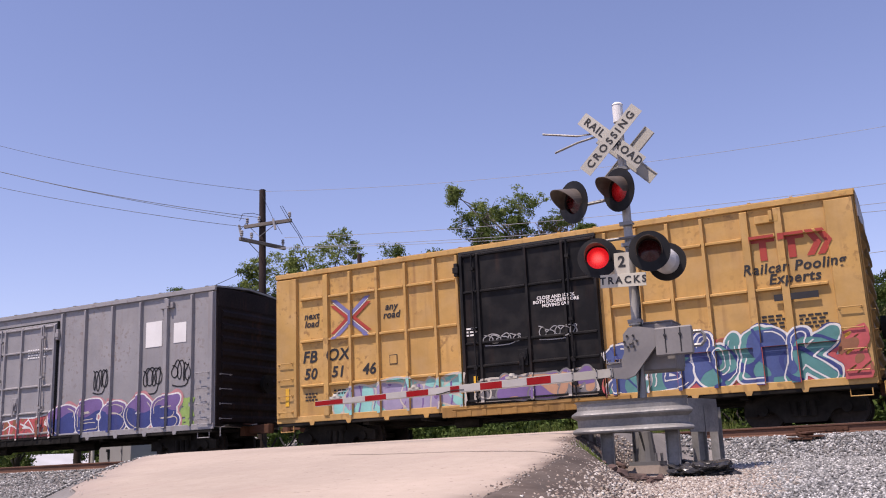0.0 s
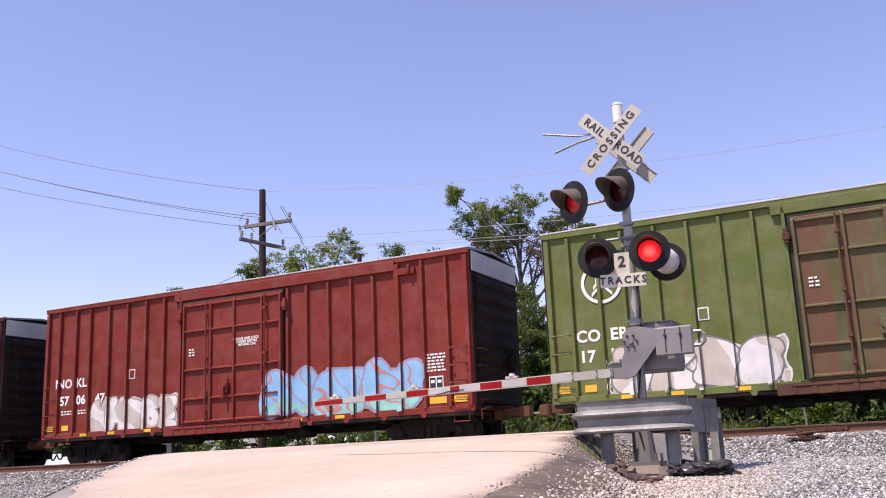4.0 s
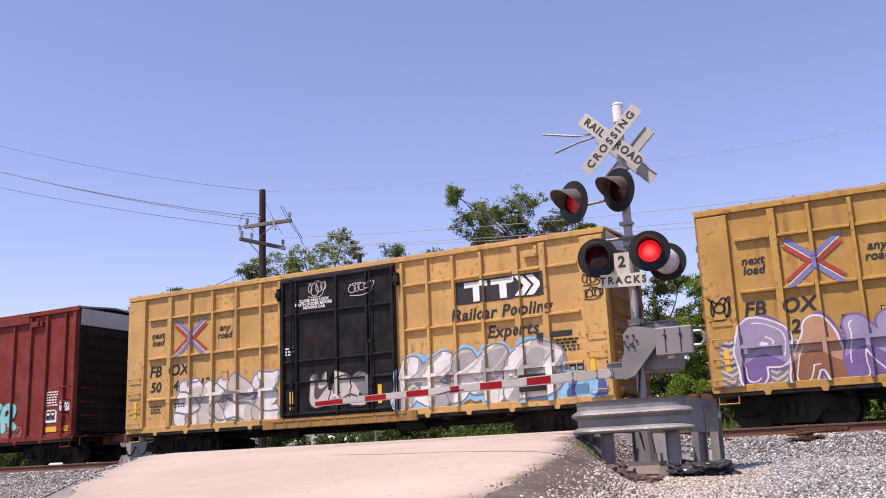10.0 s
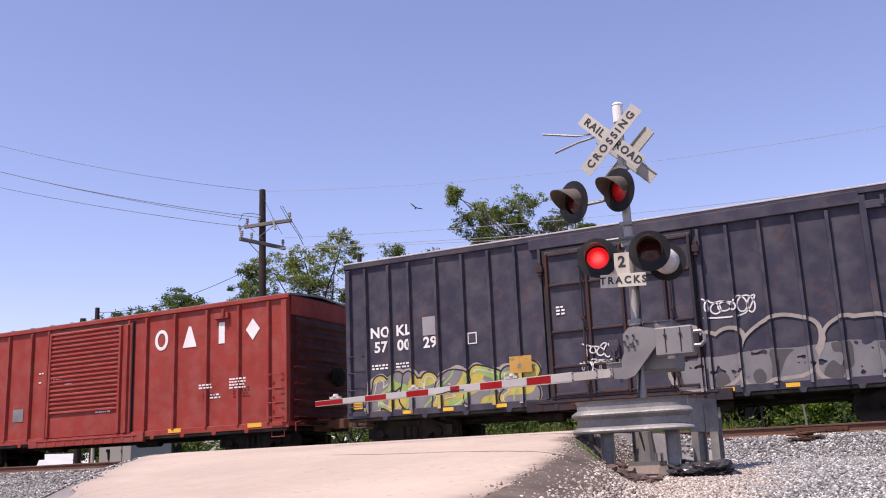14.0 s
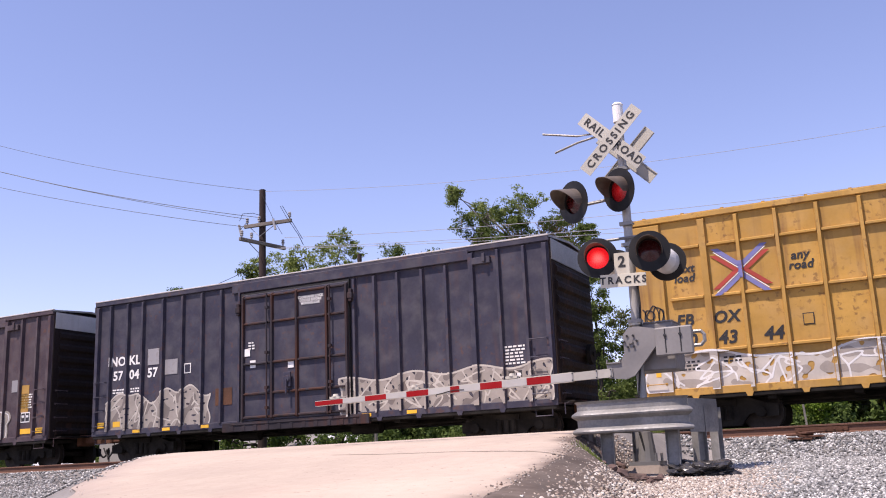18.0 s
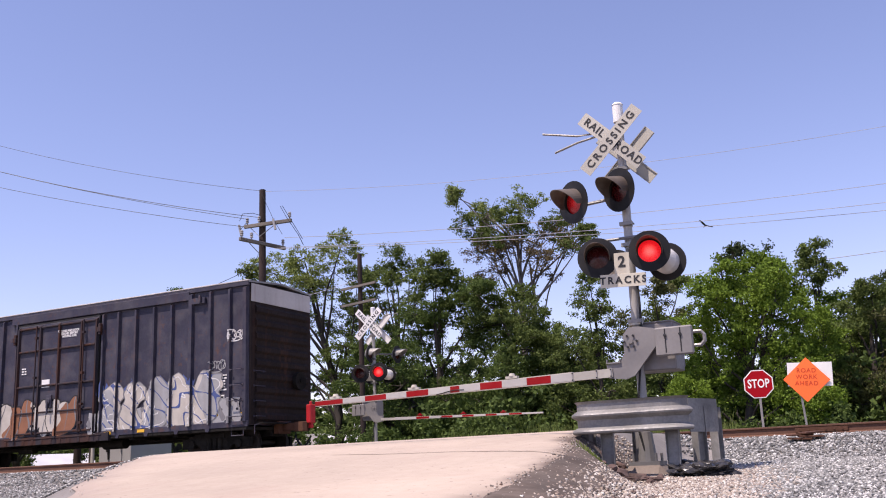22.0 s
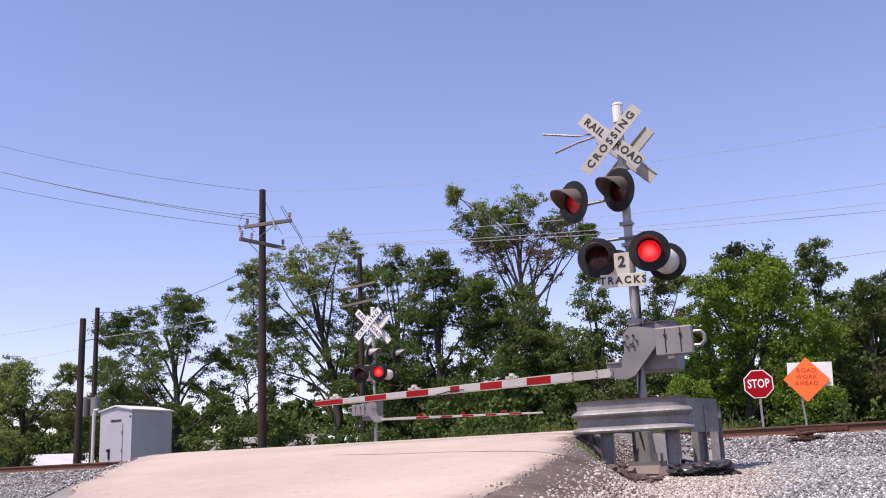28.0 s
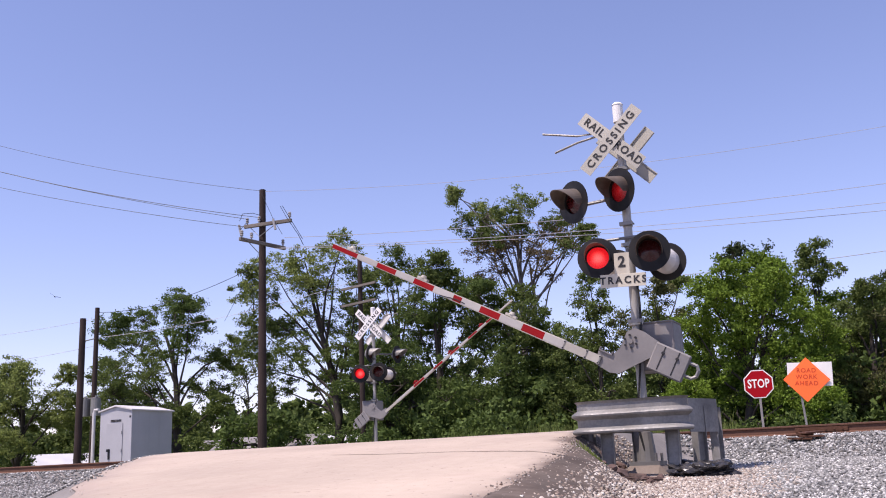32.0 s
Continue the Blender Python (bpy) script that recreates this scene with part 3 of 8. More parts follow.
rail_me = mesh("rail", M["rail"], rail_mesh, key="rail")
head_me = mesh("rail_head", M["rail_top"], lambda bm: box(bm, -160, 120, -0.022, 0.022, -0.001, 0.0015), key="head")
tie_me = mesh("sleeper", M["tie"], lambda bm: box(bm, -0.115, 0.115, -1.3, 1.3, -0.34, -0.172), bevel=0.012, key="tie")
plate_me = mesh("tie_plate", M["rail"], lambda bm: box(bm, -0.09, 0.09, -0.18, 0.18, -0.172, -0.166), key="plate")
bar_me = mesh("joint_bar", M["rust"], lambda bm: (box(bm, -0.45, 0.45, -0.045, -0.014, -0.13, -0.045),
              [rod(bm, (x, -0.07, -0.09), (x, -0.04, -0.09), 0.016, seg=6) for x in (-0.36, -0.22, -0.08, 0.08, 0.22, 0.36)]), key="joint")
for yc in TRACKS:
    tr = thing("railway_track", pose(0, yc, 0), "rusted steel railway track on timber sleepers and ballast", "track", "the two parallel tracks", "structure")
    for s in (-1, 1):
        r = part("rail", rail_me, tr, pose(0, s * (GAUGE / 2 + 0.036), 0))
        part("rail_head", head_me, r, label="worn bright running surface")
    for i in range(92):
        part("sleeper", tie_me, tr, pose(-38 + i * 0.53, 0.0, 0.0, 0, 0, random.uniform(-1.5, 1.5)))
    for x in (-1.75, -13.6, -25.5):
        part("joint_bar", bar_me, tr, pose(x, -GAUGE / 2 - 0.036, 0))


# ---- freight train ----
HALF = 7.84          # half the body length
SIDE = 1.56          # side sheets, from the track's centre line
SPEED = 11.289
TRACK_Y = TRACKS[1]


def post_mesh(material, h, w=0.11, d=0.10):
    def build(bm):
        a = [bm.verts.new(p) for p in ((-w / 2, 0, 0), (w / 2, 0, 0), (w / 2, 0, h), (-w / 2, 0, h))]
        t = min(0.02, w * 0.3)
        b = [bm.verts.new(p) for p in ((-w / 2 + t, -d, 0.03), (w / 2 - t, -d, 0.03), (w / 2 - t, -d, h - 0.05), (-w / 2 + t, -d, h - 0.05))]
        for i in range(4):
            j = (i + 1) % 4
            bm.faces.new((a[i], a[j], b[j], b[i]))
        bm.faces.new(b)
        bm.faces.new(a[::-1])
    return mesh("side_post", material, build, key=("post", round(h, 2), w, d))


def bar_mesh(name, material, length, h=0.09, d=0.09):
    """A horizontal stiffener, pressed with sloping edges, from x = 0."""
    def build(bm):
        extrude(bm, [(0, 0), (-d, 0.015), (-d, h - 0.03), (0, h)], "x", 0, length)
    return mesh(name, material, build, key=(name, round(length, 2), h, d))


def truck_side(bm):
    """One cast side frame, in its own plane, with springs and bearing ends."""
    prof = [(-1.28, 0.34), (-1.28, 0.60), (-1.05, 0.64), (-0.62, 0.80), (0.62, 0.80), (1.05, 0.64), (1.28, 0.60), (1.28, 0.34), (1.02, 0.34),
            (0.95, 0.50), (0.62, 0.40), (0.44, 0.16), (-0.44, 0.16), (-0.62, 0.40), (-0.95, 0.50), (-1.02, 0.34)]
    extrude(bm, prof, "y", -0.07, 0.07)
    for x in (-0.2, 0.0, 0.2):
        rod(bm, (x, -0.08, 0.30), (x, -0.08, 0.62), 0.075, seg=10)
    box(bm, -0.36, 0.36, -0.12, 0.12, 0.62, 0.76)
    for x in (-0.89, 0.89):
        rod(bm, (x, -0.13, 0.45), (x, 0.05, 0.45), 0.12, seg=12)


def wheelset(bm):
    for s in (-1, 1):
        y = s * GAUGE / 2
        rod(bm, (0, y - 0.065, 0), (0, y + 0.065, 0), 0.455, seg=28)
        rod(bm, (0, y - s * 0.065, 0), (0, y - s * 0.10, 0), 0.483, seg=28)
        rod(bm, (0, y - 0.10, 0), (0, y + 0.10, 0), 0.14, seg=12)
        for k in range(4):
            a = k * math.pi / 2
            rod(bm, (0.27 * math.cos(a), y + s * 0.06, 0.27 * math.sin(a)), (0.27 * math.cos(a), y + s * 0.075, 0.27 * math.sin(a)), 0.06, seg=8)
    rod(bm, (0, -0.98, 0), (0, 0.98, 0), 0.075, seg=10)


def end_sheet(bm, eave):
    """Pressed end wall with deep horizontal corrugations, facing +x from x = 0."""
    z0, z1, n = 0.95, eave - 0.62, 9
    pts = [(0.0, z0)]
    step = (z1 - z0) / n
    for i in range(n):
        z = z0 + i * step
        pts += [(0.0, z + step * 0.18), (0.085, z + step * 0.36), (0.085, z + step * 0.66), (0.0, z + step * 0.86)]
    pts += [(0.0, z1), (-0.02, z1), (-0.02, z0)]
    extrude(bm, [(a * 0.8, b) for a, b in pts], "y", -SIDE + 0.24, SIDE - 0.24)
    box(bm, -0.05, -0.012, -SIDE + 0.02, SIDE - 0.02, z0, eave)


def end_build(eave):
    def build(bm):
        end_sheet(bm, eave)
    return build


def roof_build(eave):
    def build(bm):
        w, h = SIDE + 0.06, 0.16
        prof = [(-w, eave - 0.02), (-w, eave + 0.035), (0, eave + h), (w, eave + 0.035), (w, eave - 0.02), (0, eave + h - 0.06)]
        extrude(bm, prof, "x", -HALF - 0.05, HALF + 0.05)
    return build


def roof_rib_build(eave):
    def build(bm):
        w, h = SIDE + 0.06, 0.16
        extrude(bm, [(-w + 0.02, eave + 0.03), (-w + 0.02, eave + 0.065), (0, eave + h + 0.035), (w - 0.02, eave + 0.065), (w - 0.02, eave + 0.03), (0, eave + h)], "x", -0.035, 0.035)
    return build


def ladder(car, material, x, y, outward, z0, z1, w=0.46, along="x"):
    """Grab-iron ladder of single rungs standing off the sheet."""
    n = 4
    for i in range(n):
        z = z0 + (z1 - z0) * i / (n - 1)

        def build(bm):
            pts = [(-w / 2, 0, 0), (-w / 2, -0.075, 0), (w / 2, -0.075, 0), (w / 2, 0, 0)]
            pipe(bm, pts, 0.013, 6)
            for sx in (-w / 2, w / 2):
                box(bm, sx - 0.03, sx + 0.03, -0.012, 0.0, -0.03, 0.03)
        me = mesh("rung", material, build, key=("rung", w))
        part("rung", me, car, pose(x, y, z, 0, 0, outward))


def coupler_build(bm):
    box(bm, -0.2, 0.55, -0.11, 0.11, 0.76, 0.98)
    box(bm, -0.1, 0.1, -0.3, 0.3, 0.68, 1.05)
    extrude(bm, [(0.55, -0.16), (0.86, -0.17), (0.95, -0.05), (0.80, 0.0), (0.86, 0.14), (0.62, 0.2), (0.55, 0.14)], "z", 0.72, 1.0)


def hose_build(bm):
    pts = [(0.25, 0.35, 0.72)]
    for i in range(9):
        t = i / 8
        pts.append((0.25 + 0.72 * t, 0.35 - 0.25 * t, 0.72 - 0.42 * math.sin(math.pi * (0.1 + 0.8 * t)) - 0.02))
    pipe(bm, pts, 0.028, 6)


def lever_build(bm):
    pipe(bm, [(0.06, -1.42, 0.66), (0.06, -1.42, 0.92), (0.12, -1.3, 0.95), (0.12, -0.3, 0.98), (0.4, -0.1, 1.02)], 0.015, 6)


# -- painted shapes that follow the ribs of the side --
def seg_dist(X, Z, a, b):
    ax, az, bx, bz = *a, *b
    dx, dz = bx - ax, bz - az
    t = np.clip(((X - ax) * dx + (Z - az) * dz) / (dx * dx + dz * dz + 1e-9), 0, 1)
    return np.hypot(X - ax - t * dx, Z - az - t * dz)


def smooth_path(pts, per=4):
    """A rounded line through the points."""
    out = []
    q = [pts[0]] + list(pts) + [pts[-1]]
    for a, b, c_, d in zip(q[:-3], q[1:-2], q[2:-1], q[3:]):
        for k in range(per):
            t = k / per
            out.append(tuple(0.5 * (2 * b[i] + (c_[i] - a[i]) * t + (2 * a[i] - 5 * b[i] + 4 * c_[i] - d[i]) * t * t + (3 * b[i] - a[i] - 3 * c_[i] + d[i]) * t ** 3) for i in (0, 1)))
    out.append(pts[-1])
    return out


def tangle(rng, w, h):
    """Curved strokes of one abstract shape in a box w x h: a bent stem and two or three arms."""
    u = lambda a, b: rng.uniform(a, b)
    stem = [(u(0.1, 0.9) * w, h * u(0.86, 0.95)), (u(0.15, 0.5) * w, h * u(0.6, 0.75)), (u(0.4, 0.85) * w, h * u(0.3, 0.5)), (u(0.1, 0.9) * w, h * u(0.05, 0.14))]
    out = [smooth_path(stem)]
    for _ in range(rng.choice((1, 2, 2, 3))):
        a = rng.choice(stem)
        out.append(smooth_path([a, (u(0.05, 0.95) * w, u(0.2, 0.85) * h), (u(-0.05, 1.05) * w, u(0.05, 0.95) * h)]))
    return out


def clipped(poly, k, lo, hi):
    """The part of a convex polygon between lo and hi on axis k."""
    for lim, sign in ((lo, 1), (hi, -1)):
        out = []
        for a, b in zip(poly, poly[1:] + poly[:1]):
            da, db = sign * (a[k] - lim), sign * (b[k] - lim)
            if da >= 0:
                out.append(a)
            if da * db < 0:
                t = da / (da - db)
                out.append((a[0] + (b[0] - a[0]) * t, a[1] + (b[1] - a[1]) * t))
        poly = out
        if len(poly) < 3:
            return []
    return poly


def conform(me, m, spec, lift=0.004):
    """Lay the front faces of a flat mesh onto the posts and ribs of the car's side; m takes it to car space."""
    me.calc_loop_triangles()
    pts = [m @ v.co for v in me.vertices]
    xc = sorted(x - HALF + e for x, w, z0, z1 in spec["posts"] for e in (-w / 2 + 0.012, w / 2 - 0.012))
    xc = sorted(xc + [x - HALF + e for x in spec["dposts"] for e in (-0.04, 0.04)] + [x - HALF for x in spec["door"]])
    zc = sorted(z + e for z in spec["ribs"] for e in (0.0, 0.09))
    co, fa = [], []
    inv = m.inverted()
    for t in me.loop_triangles:
        a, b, c_ = (pts[i] for i in t.vertices)
        if (b - a).cross(c_ - a).y > -1e-9:
            continue
        tri = [(q.x, q.z) for q in (a, b, c_)]
        lx, hx = min(q[0] for q in tri), max(q[0] for q in tri)
        lz, hz = min(q[1] for q in tri), max(q[1] for q in tri)
        xe = [lx - 1] + [x for x in xc if lx < x < hx] + [hx + 1]
        ze = [lz - 1] + [z for z in zc if lz < z < hz] + [hz + 1]
        for x0, x1 in zip(xe[:-1], xe[1:]):
            strip = clipped(tri, 0, x0, x1)
            for z0, z1 in zip(ze[:-1], ze[1:]):
                pc = clipped(strip, 1, z0, z1) if strip else []
                if len(pc) < 3:
                    continue
                d = float(surface_depth(spec, np.array(sum(q[0] for q in pc) / len(pc) + HALF), np.array(sum(q[1] for q in pc) / len(pc)))) + lift
                fa.append(tuple(range(len(co), len(co) + len(pc))))
                co += [tuple(inv @ Vector((q[0], -SIDE - d, q[1]))) for q in pc]
    me.clear_geometry()
    me.from_pydata(co, [], fa)
    me.update()


def surface_depth(spec, X, Z):
    """How far the side stands out from its sheets at X (from the left end), Z."""
    d = np.full(X.shape, 0.006)
    for x, w, z0, z1 in spec["posts"]:
        d = np.where((np.abs(X - x) < w / 2 - 0.012) & (Z > z0) & (Z < z1), 0.107, d)
    for z in spec["ribs"]:
        d = np.where((Z > z) & (Z < z + 0.09) & ~((X > 5.9) & (X < 9.8)), np.maximum(d, 0.096), d)
    lo, hi = spec["door"]
    d = np.where((X > lo) & (X < hi), 0.112, d)
    for x in spec["dposts"]:
        d = np.where(np.abs(X - x) < 0.04, 0.187, d)
    return d


GLYPHS = {
    "A": ([(0.0, 0.0), (0.45, 1.0), (0.95, 0.0)], [(0.22, 0.34), (0.72, 0.34)]),
    "B": ([(0.05, 0.0), (0.05, 1.0), (0.7, 0.95), (0.72, 0.6), (0.1, 0.52)], [(0.1, 0.52), (0.92, 0.42), (0.85, 0.03), (0.05, 0.0)]),
    "C": ([(0.9, 0.82), (0.5, 1.0), (0.05, 0.72), (0.05, 0.28), (0.45, 0.0), (0.9, 0.14)],),
    "E": ([(0.92, 1.0), (0.1, 0.95), (0.06, 0.5), (0.1, 0.04), (0.92, 0.0)], [(0.1, 0.5), (0.75, 0.53)]),
    "G": ([(0.9, 0.85), (0.5, 1.0), (0.05, 0.72), (0.05, 0.28), (0.45, 0.0), (0.9, 0.12), (0.92, 0.42), (0.58, 0.44)],),
    "N": ([(0.05, 0.0), (0.08, 1.0)], [(0.08, 1.0), (0.85, 0.0)], [(0.85, 0.0), (0.9, 1.0)]),
    "O": ([(0.5, 1.0), (0.08, 0.72), (0.08, 0.28), (0.5, 0.0), (0.92, 0.28), (0.92, 0.72), (0.5, 1.0)],),
    "P": ([(0.1, 0.0), (0.1, 1.0), (0.8, 0.94), (0.85, 0.5), (0.1, 0.44)],),
    "R": ([(0.1, 0.0), (0.1, 1.0), (0.78, 0.94), (0.8, 0.55), (0.1, 0.46)], [(0.4, 0.46), (0.95, 0.0)]),
    "S": ([(0.9, 0.86), (0.5, 1.0), (0.1, 0.8), (0.25, 0.56), (0.75, 0.44), (0.9, 0.2), (0.5, 0.0), (0.05, 0.12)],),
    "T": ([(-0.1, 0.98), (1.05, 1.0)], [(0.45, 0.95), (0.5, 0.0)]),
    # bent forms that spell nothing
    "1": ([(0.0, 0.0), (0.12, 1.0)], [(0.95, 1.02), (0.15, 0.48), (1.0, -0.02)]),
    "2": ([(0.0, 0.95), (0.9, 1.0)], [(0.9, 1.0), (0.1, 0.05)], [(0.1, 0.05), (1.0, 0.0)], [(0.25, 0.5), (0.8, 0.45)]),
    "3": ([(0.05, 1.05), (0.02, 0.3), (0.4, 0.0), (0.9, 0.2), (0.95, 1.0)], [(0.5, 0.75), (0.52, 0.4)]),
    "4": ([(0.95, 0.85), (0.4, 1.0), (0.08, 0.7), (0.8, 0.42), (0.85, 0.05), (0.05, 0.0)], [(0.05, 0.4), (0.1, 0.0)]),
    "5": ([(0.0, 0.0), (0.12, 1.0)], [(0.12, 1.0), (0.5, 0.35)], [(0.5, 0.35), (0.92, 1.05)], [(0.92, 1.05), (1.0, 0.0)]),
    "6": ([(0.2, 1.0), (0.05, 0.1)], [(0.05, 0.1), (0.95, 0.0)], [(0.15, 0.95), (0.9, 0.8), (0.8, 0.5), (0.12, 0.5)], [(0.55, 0.5), (1.0, 0.2)]),
}


def contour_tris(F, xs, zs, depth):
    """Triangles (n, 3, 3) over the part of the grid where F < 0, cut along its zero line; depth is given per cell."""
    inside = F < 0
    c = [inside[:-1, :-1], inside[:-1, 1:], inside[1:, 1:], inside[1:, :-1]]
    v = [F[:-1, :-1], F[:-1, 1:], F[1:, 1:], F[1:, :-1]]
    code = c[0] * 1 + c[1] * 2 + c[2] * 4 + c[3] * 8
    step = xs[1] - xs[0]
    corner = ((0, 0), (1, 0), (1, 1), (0, 1))
    out = []
    for case in range(1, 15):
        r, q = np.nonzero(code == case)
        if not len(r):
            continue
        poly = []
        for i in range(4):
            j = (i + 1) % 4
            ci, cj = case >> i & 1, case >> j & 1
            if ci:
                poly.append((xs[q] + corner[i][0] * step, zs[r] + corner[i][1] * step))
            if ci != cj:
                va, vb = v[i][r, q], v[j][r, q]
                t = va / (va - vb)
                poly.append((xs[q] + (corner[i][0] + (corner[j][0] - corner[i][0]) * t) * step, zs[r] + (corner[i][1] + (corner[j][1] - corner[i][1]) * t) * step))
        d = depth[r, q]
        for k in range(1, len(poly) - 1):
            out.append(np.stack([np.stack([p[0], -SIDE - d, p[1]], -1) for p in (poly[0], poly[k], poly[k + 1])], 1))
    # whole cells, joined along each row while the depth stays the same
    full = code == 15
    pad = np.zeros((full.shape[0], 1), bool)
    same = np.abs(np.diff(depth, axis=1)) < 1e-6
    link = full[:, 1:] & full[:, :-1] & same
    r0, q0 = np.nonzero(full & ~np.hstack([pad, link]))
    r1, q1 = np.nonzero(full & ~np.hstack([link, pad]))
    if len(r0):
        xa, xb, za, d = xs[q0], xs[q1] + step, zs[r0], -SIDE - depth[r0, q0]
        A, B, C_, D_ = (np.stack([x, d, z], -1) for x, z in ((xa, za), (xb, za), (xb, za + step), (xa, za + step)))
        out += [np.stack([A, B, C_], 1), np.stack([A, C_, D_], 1)]
    return np.concatenate(out) if out else np.zeros((0, 3, 3))


def lay(car, spec, layers, xs, zs, label):
    """Coats of spray paint, one over the other, following posts and ribs; layers = [(field, colour)]."""
    X, Z = np.meshgrid((xs[:-1] + xs[1:]) / 2, (zs[:-1] + zs[1:]) / 2)
    base = surface_depth(spec, X, Z)
    XX, ZZ = np.meshgrid(xs, zs)
    rim = np.maximum(np.maximum(spec["sill"] + 0.03 - ZZ, 0.05 - XX), XX - 2 * HALF + 0.05)
    tris, mats, names = [], [], []
    for F, colour in layers:
        spec["coats"] += 1
        t = contour_tris(np.maximum(F, rim), xs, zs, base + 0.0022 * spec["coats"])
        if colour not in names:
            names.append(colour)
        tris.append(t)
        mats.append(np.full(len(t), names.index(colour), np.int32))
    co = np.concatenate(tris).reshape(-1, 3)
    co[:, 0] -= HALF
    me = raw_mesh("spray_painting", co, np.arange(len(co)).reshape(-1, 3), [SPRAY[c] for c in names])
    me.polygons.foreach_set("material_index", np.concatenate(mats))
    return part("spray_painting", me, car, label=label)


def waver(X, Z, rng, lo=2.2, hi=7.5, n=5):
    """Smooth random blotches around zero."""
    return sum(np.sin((X * math.cos(a) + Z * math.sin(a)) * f + a * 9) / (k + 1.5) for k, (a, f) in enumerate((rng.uniform(0, 6.28), rng.uniform(lo, hi)) for _ in range(n)))


def piece(car, spec, forms, x0, x1, z0, z1, fill, seed, second="", edge="", shine="", halo="", thick=0.2, lean=0.1, edge_w=0.045, halo_w=0.10,
          split=None, spikes="", hollow=False, jag=0.0, drips=0, cell=0.03, inner=""):
    """A sprayed piece of fat strokes: a letter draws that letter, '*' an abstract bent form."""
    rng = random.Random(seed)
    pad = 0.12 + halo_w * 1.6 + (0.35 if spikes else 0.0)
    xs, zs = np.arange(x0 - pad, x1 + pad, cell), np.arange(z0 - pad, z1 + pad, cell)
    X, Z = np.meshgrid(xs, zs)
    h, n = z1 - z0, len(forms)
    w = (x1 - x0) / n
    t = thick * min(w, h)
    wx = X + 0.03 * np.sin(Z * 7 + seed) - lean * (Z - z0 - h / 2) + jag * 0.12 * np.abs(np.sin(Z * 9 + X * 2)) * np.sin(X * 5)
    wz = Z + 0.04 * np.sin(X * 3.1 + seed) - jag * 0.22 * (1 - 2 * np.abs(((X * 1.15 + seed * 0.37) % 1.0) - 0.5)) * np.clip((Z - z0) / h, 0, 1)
    fields = []
    for i, form in enumerate(forms):
        hop = rng.uniform(-0.05, 0.05) * h
        ww = w * (1.12 if form != "*" else 1.25)
        if form == "*":
            strokes = tangle(rng, ww - 2 * t, h - 2 * t)
        else:
            strokes = [[(px_ * (ww - 2 * t), pz_ * (h - 2 * t)) for px_, pz_ in (smooth_path(st, 5) if len(st) > 3 else st)] for st in GLYPHS[form]]
        D = np.full(X.shape, 9.0)
        ox, oz = x0 + i * w - 0.06 * w + t, z0 + t + hop
        for st in strokes:
            k0, k1 = rng.uniform(0.85, 1.15), rng.uniform(0.8, 1.2)
            for k, (a, b) in enumerate(zip(st[:-1], st[1:])):
                D = np.minimum(D, seg_dist(wx - ox, wz - oz, a, b) - t * (k0 + (k1 - k0) * k / len(st)))
        fields.append(D)
    whole = np.minimum.reduce(fields)
    own = fields[0].copy()
    F = np.full(X.shape, 9.0)
    for i, D in enumerate(fields):
        over = D.copy()
        for later in fields[i + 1:]:
            over = np.maximum(over, edge_w * 0.9 - later)
        own = np.where(over < F, D, own)
        F = np.minimum(F, over)
    layers = []
    if halo:
        fuzz = halo_w * (0.45 * np.sin(X * 4.3 + seed) + 0.3 * np.sin(X * 11 + Z * 7))
        layers.append((whole - halo_w - fuzz, halo))
    if spikes:
        spike = np.full(X.shape, 9.0)
        for _ in range(n * 2 + 2):
            sx, sz = rng.uniform(x0, x1), z1 - h * rng.uniform(0.1, 0.35) if rng.random() < 0.8 else z0 + 0.2 * h
            ex, ez = sx + rng.uniform(-0.35, 0.35), sz + rng.uniform(0.3, 0.5)
            u = np.clip(((X - sx) * (ex - sx) + (Z - sz) * (ez - sz)) / ((ex - sx) ** 2 + (ez - sz) ** 2), 0, 1)
            spike = np.minimum(spike, np.hypot(X - sx - u * (ex - sx), Z - sz - u * (ez - sz)) - 0.14 * (1 - u) + 0.005)
        layers.append((spike, spikes))
    if drips:
        run = np.full(X.shape, 9.0)
        for _ in range(drips):
            dx, top, low = rng.uniform(x0, x1), z0 + rng.uniform(0.2, 0.5) * h, z0 - rng.uniform(0, 0.2)
            run = np.minimum(run, seg_dist(X, Z, (dx, top), (dx + 0.01, low)) - rng.uniform(0.012, 0.03))
        layers.append((run, fill))
    if edge:
        layers.append((np.maximum(whole - edge_w, -(whole + edge_w)) if hollow else whole - edge_w, edge))
    if not hollow:
        layers.append((F, fill))
        if second:
            cut = Z - z0 - split * h - 0.09 * h * np.sin(X * 5 + seed) if split is not None else 0.25 * waver(X, Z, rng)
            layers.append((np.maximum(F, cut), second))
        if inner:
            layers.append((np.maximum(F, np.abs(0.12 * waver(X, Z, rng, 3, 9)) - 0.014), inner))
        if shine:
            layers.append((np.maximum(np.abs(own + 0.42 * t) - 0.016, np.maximum(F + 0.01, -0.1 * np.sin(X * 3.7 + Z * 2.9 + seed))), shine))
    return lay(car, spec, layers, xs, zs, "sprayed " + fill + ((" and " + (second or edge)) if (second or edge) and (second or edge) != fill else "") + " street painting")


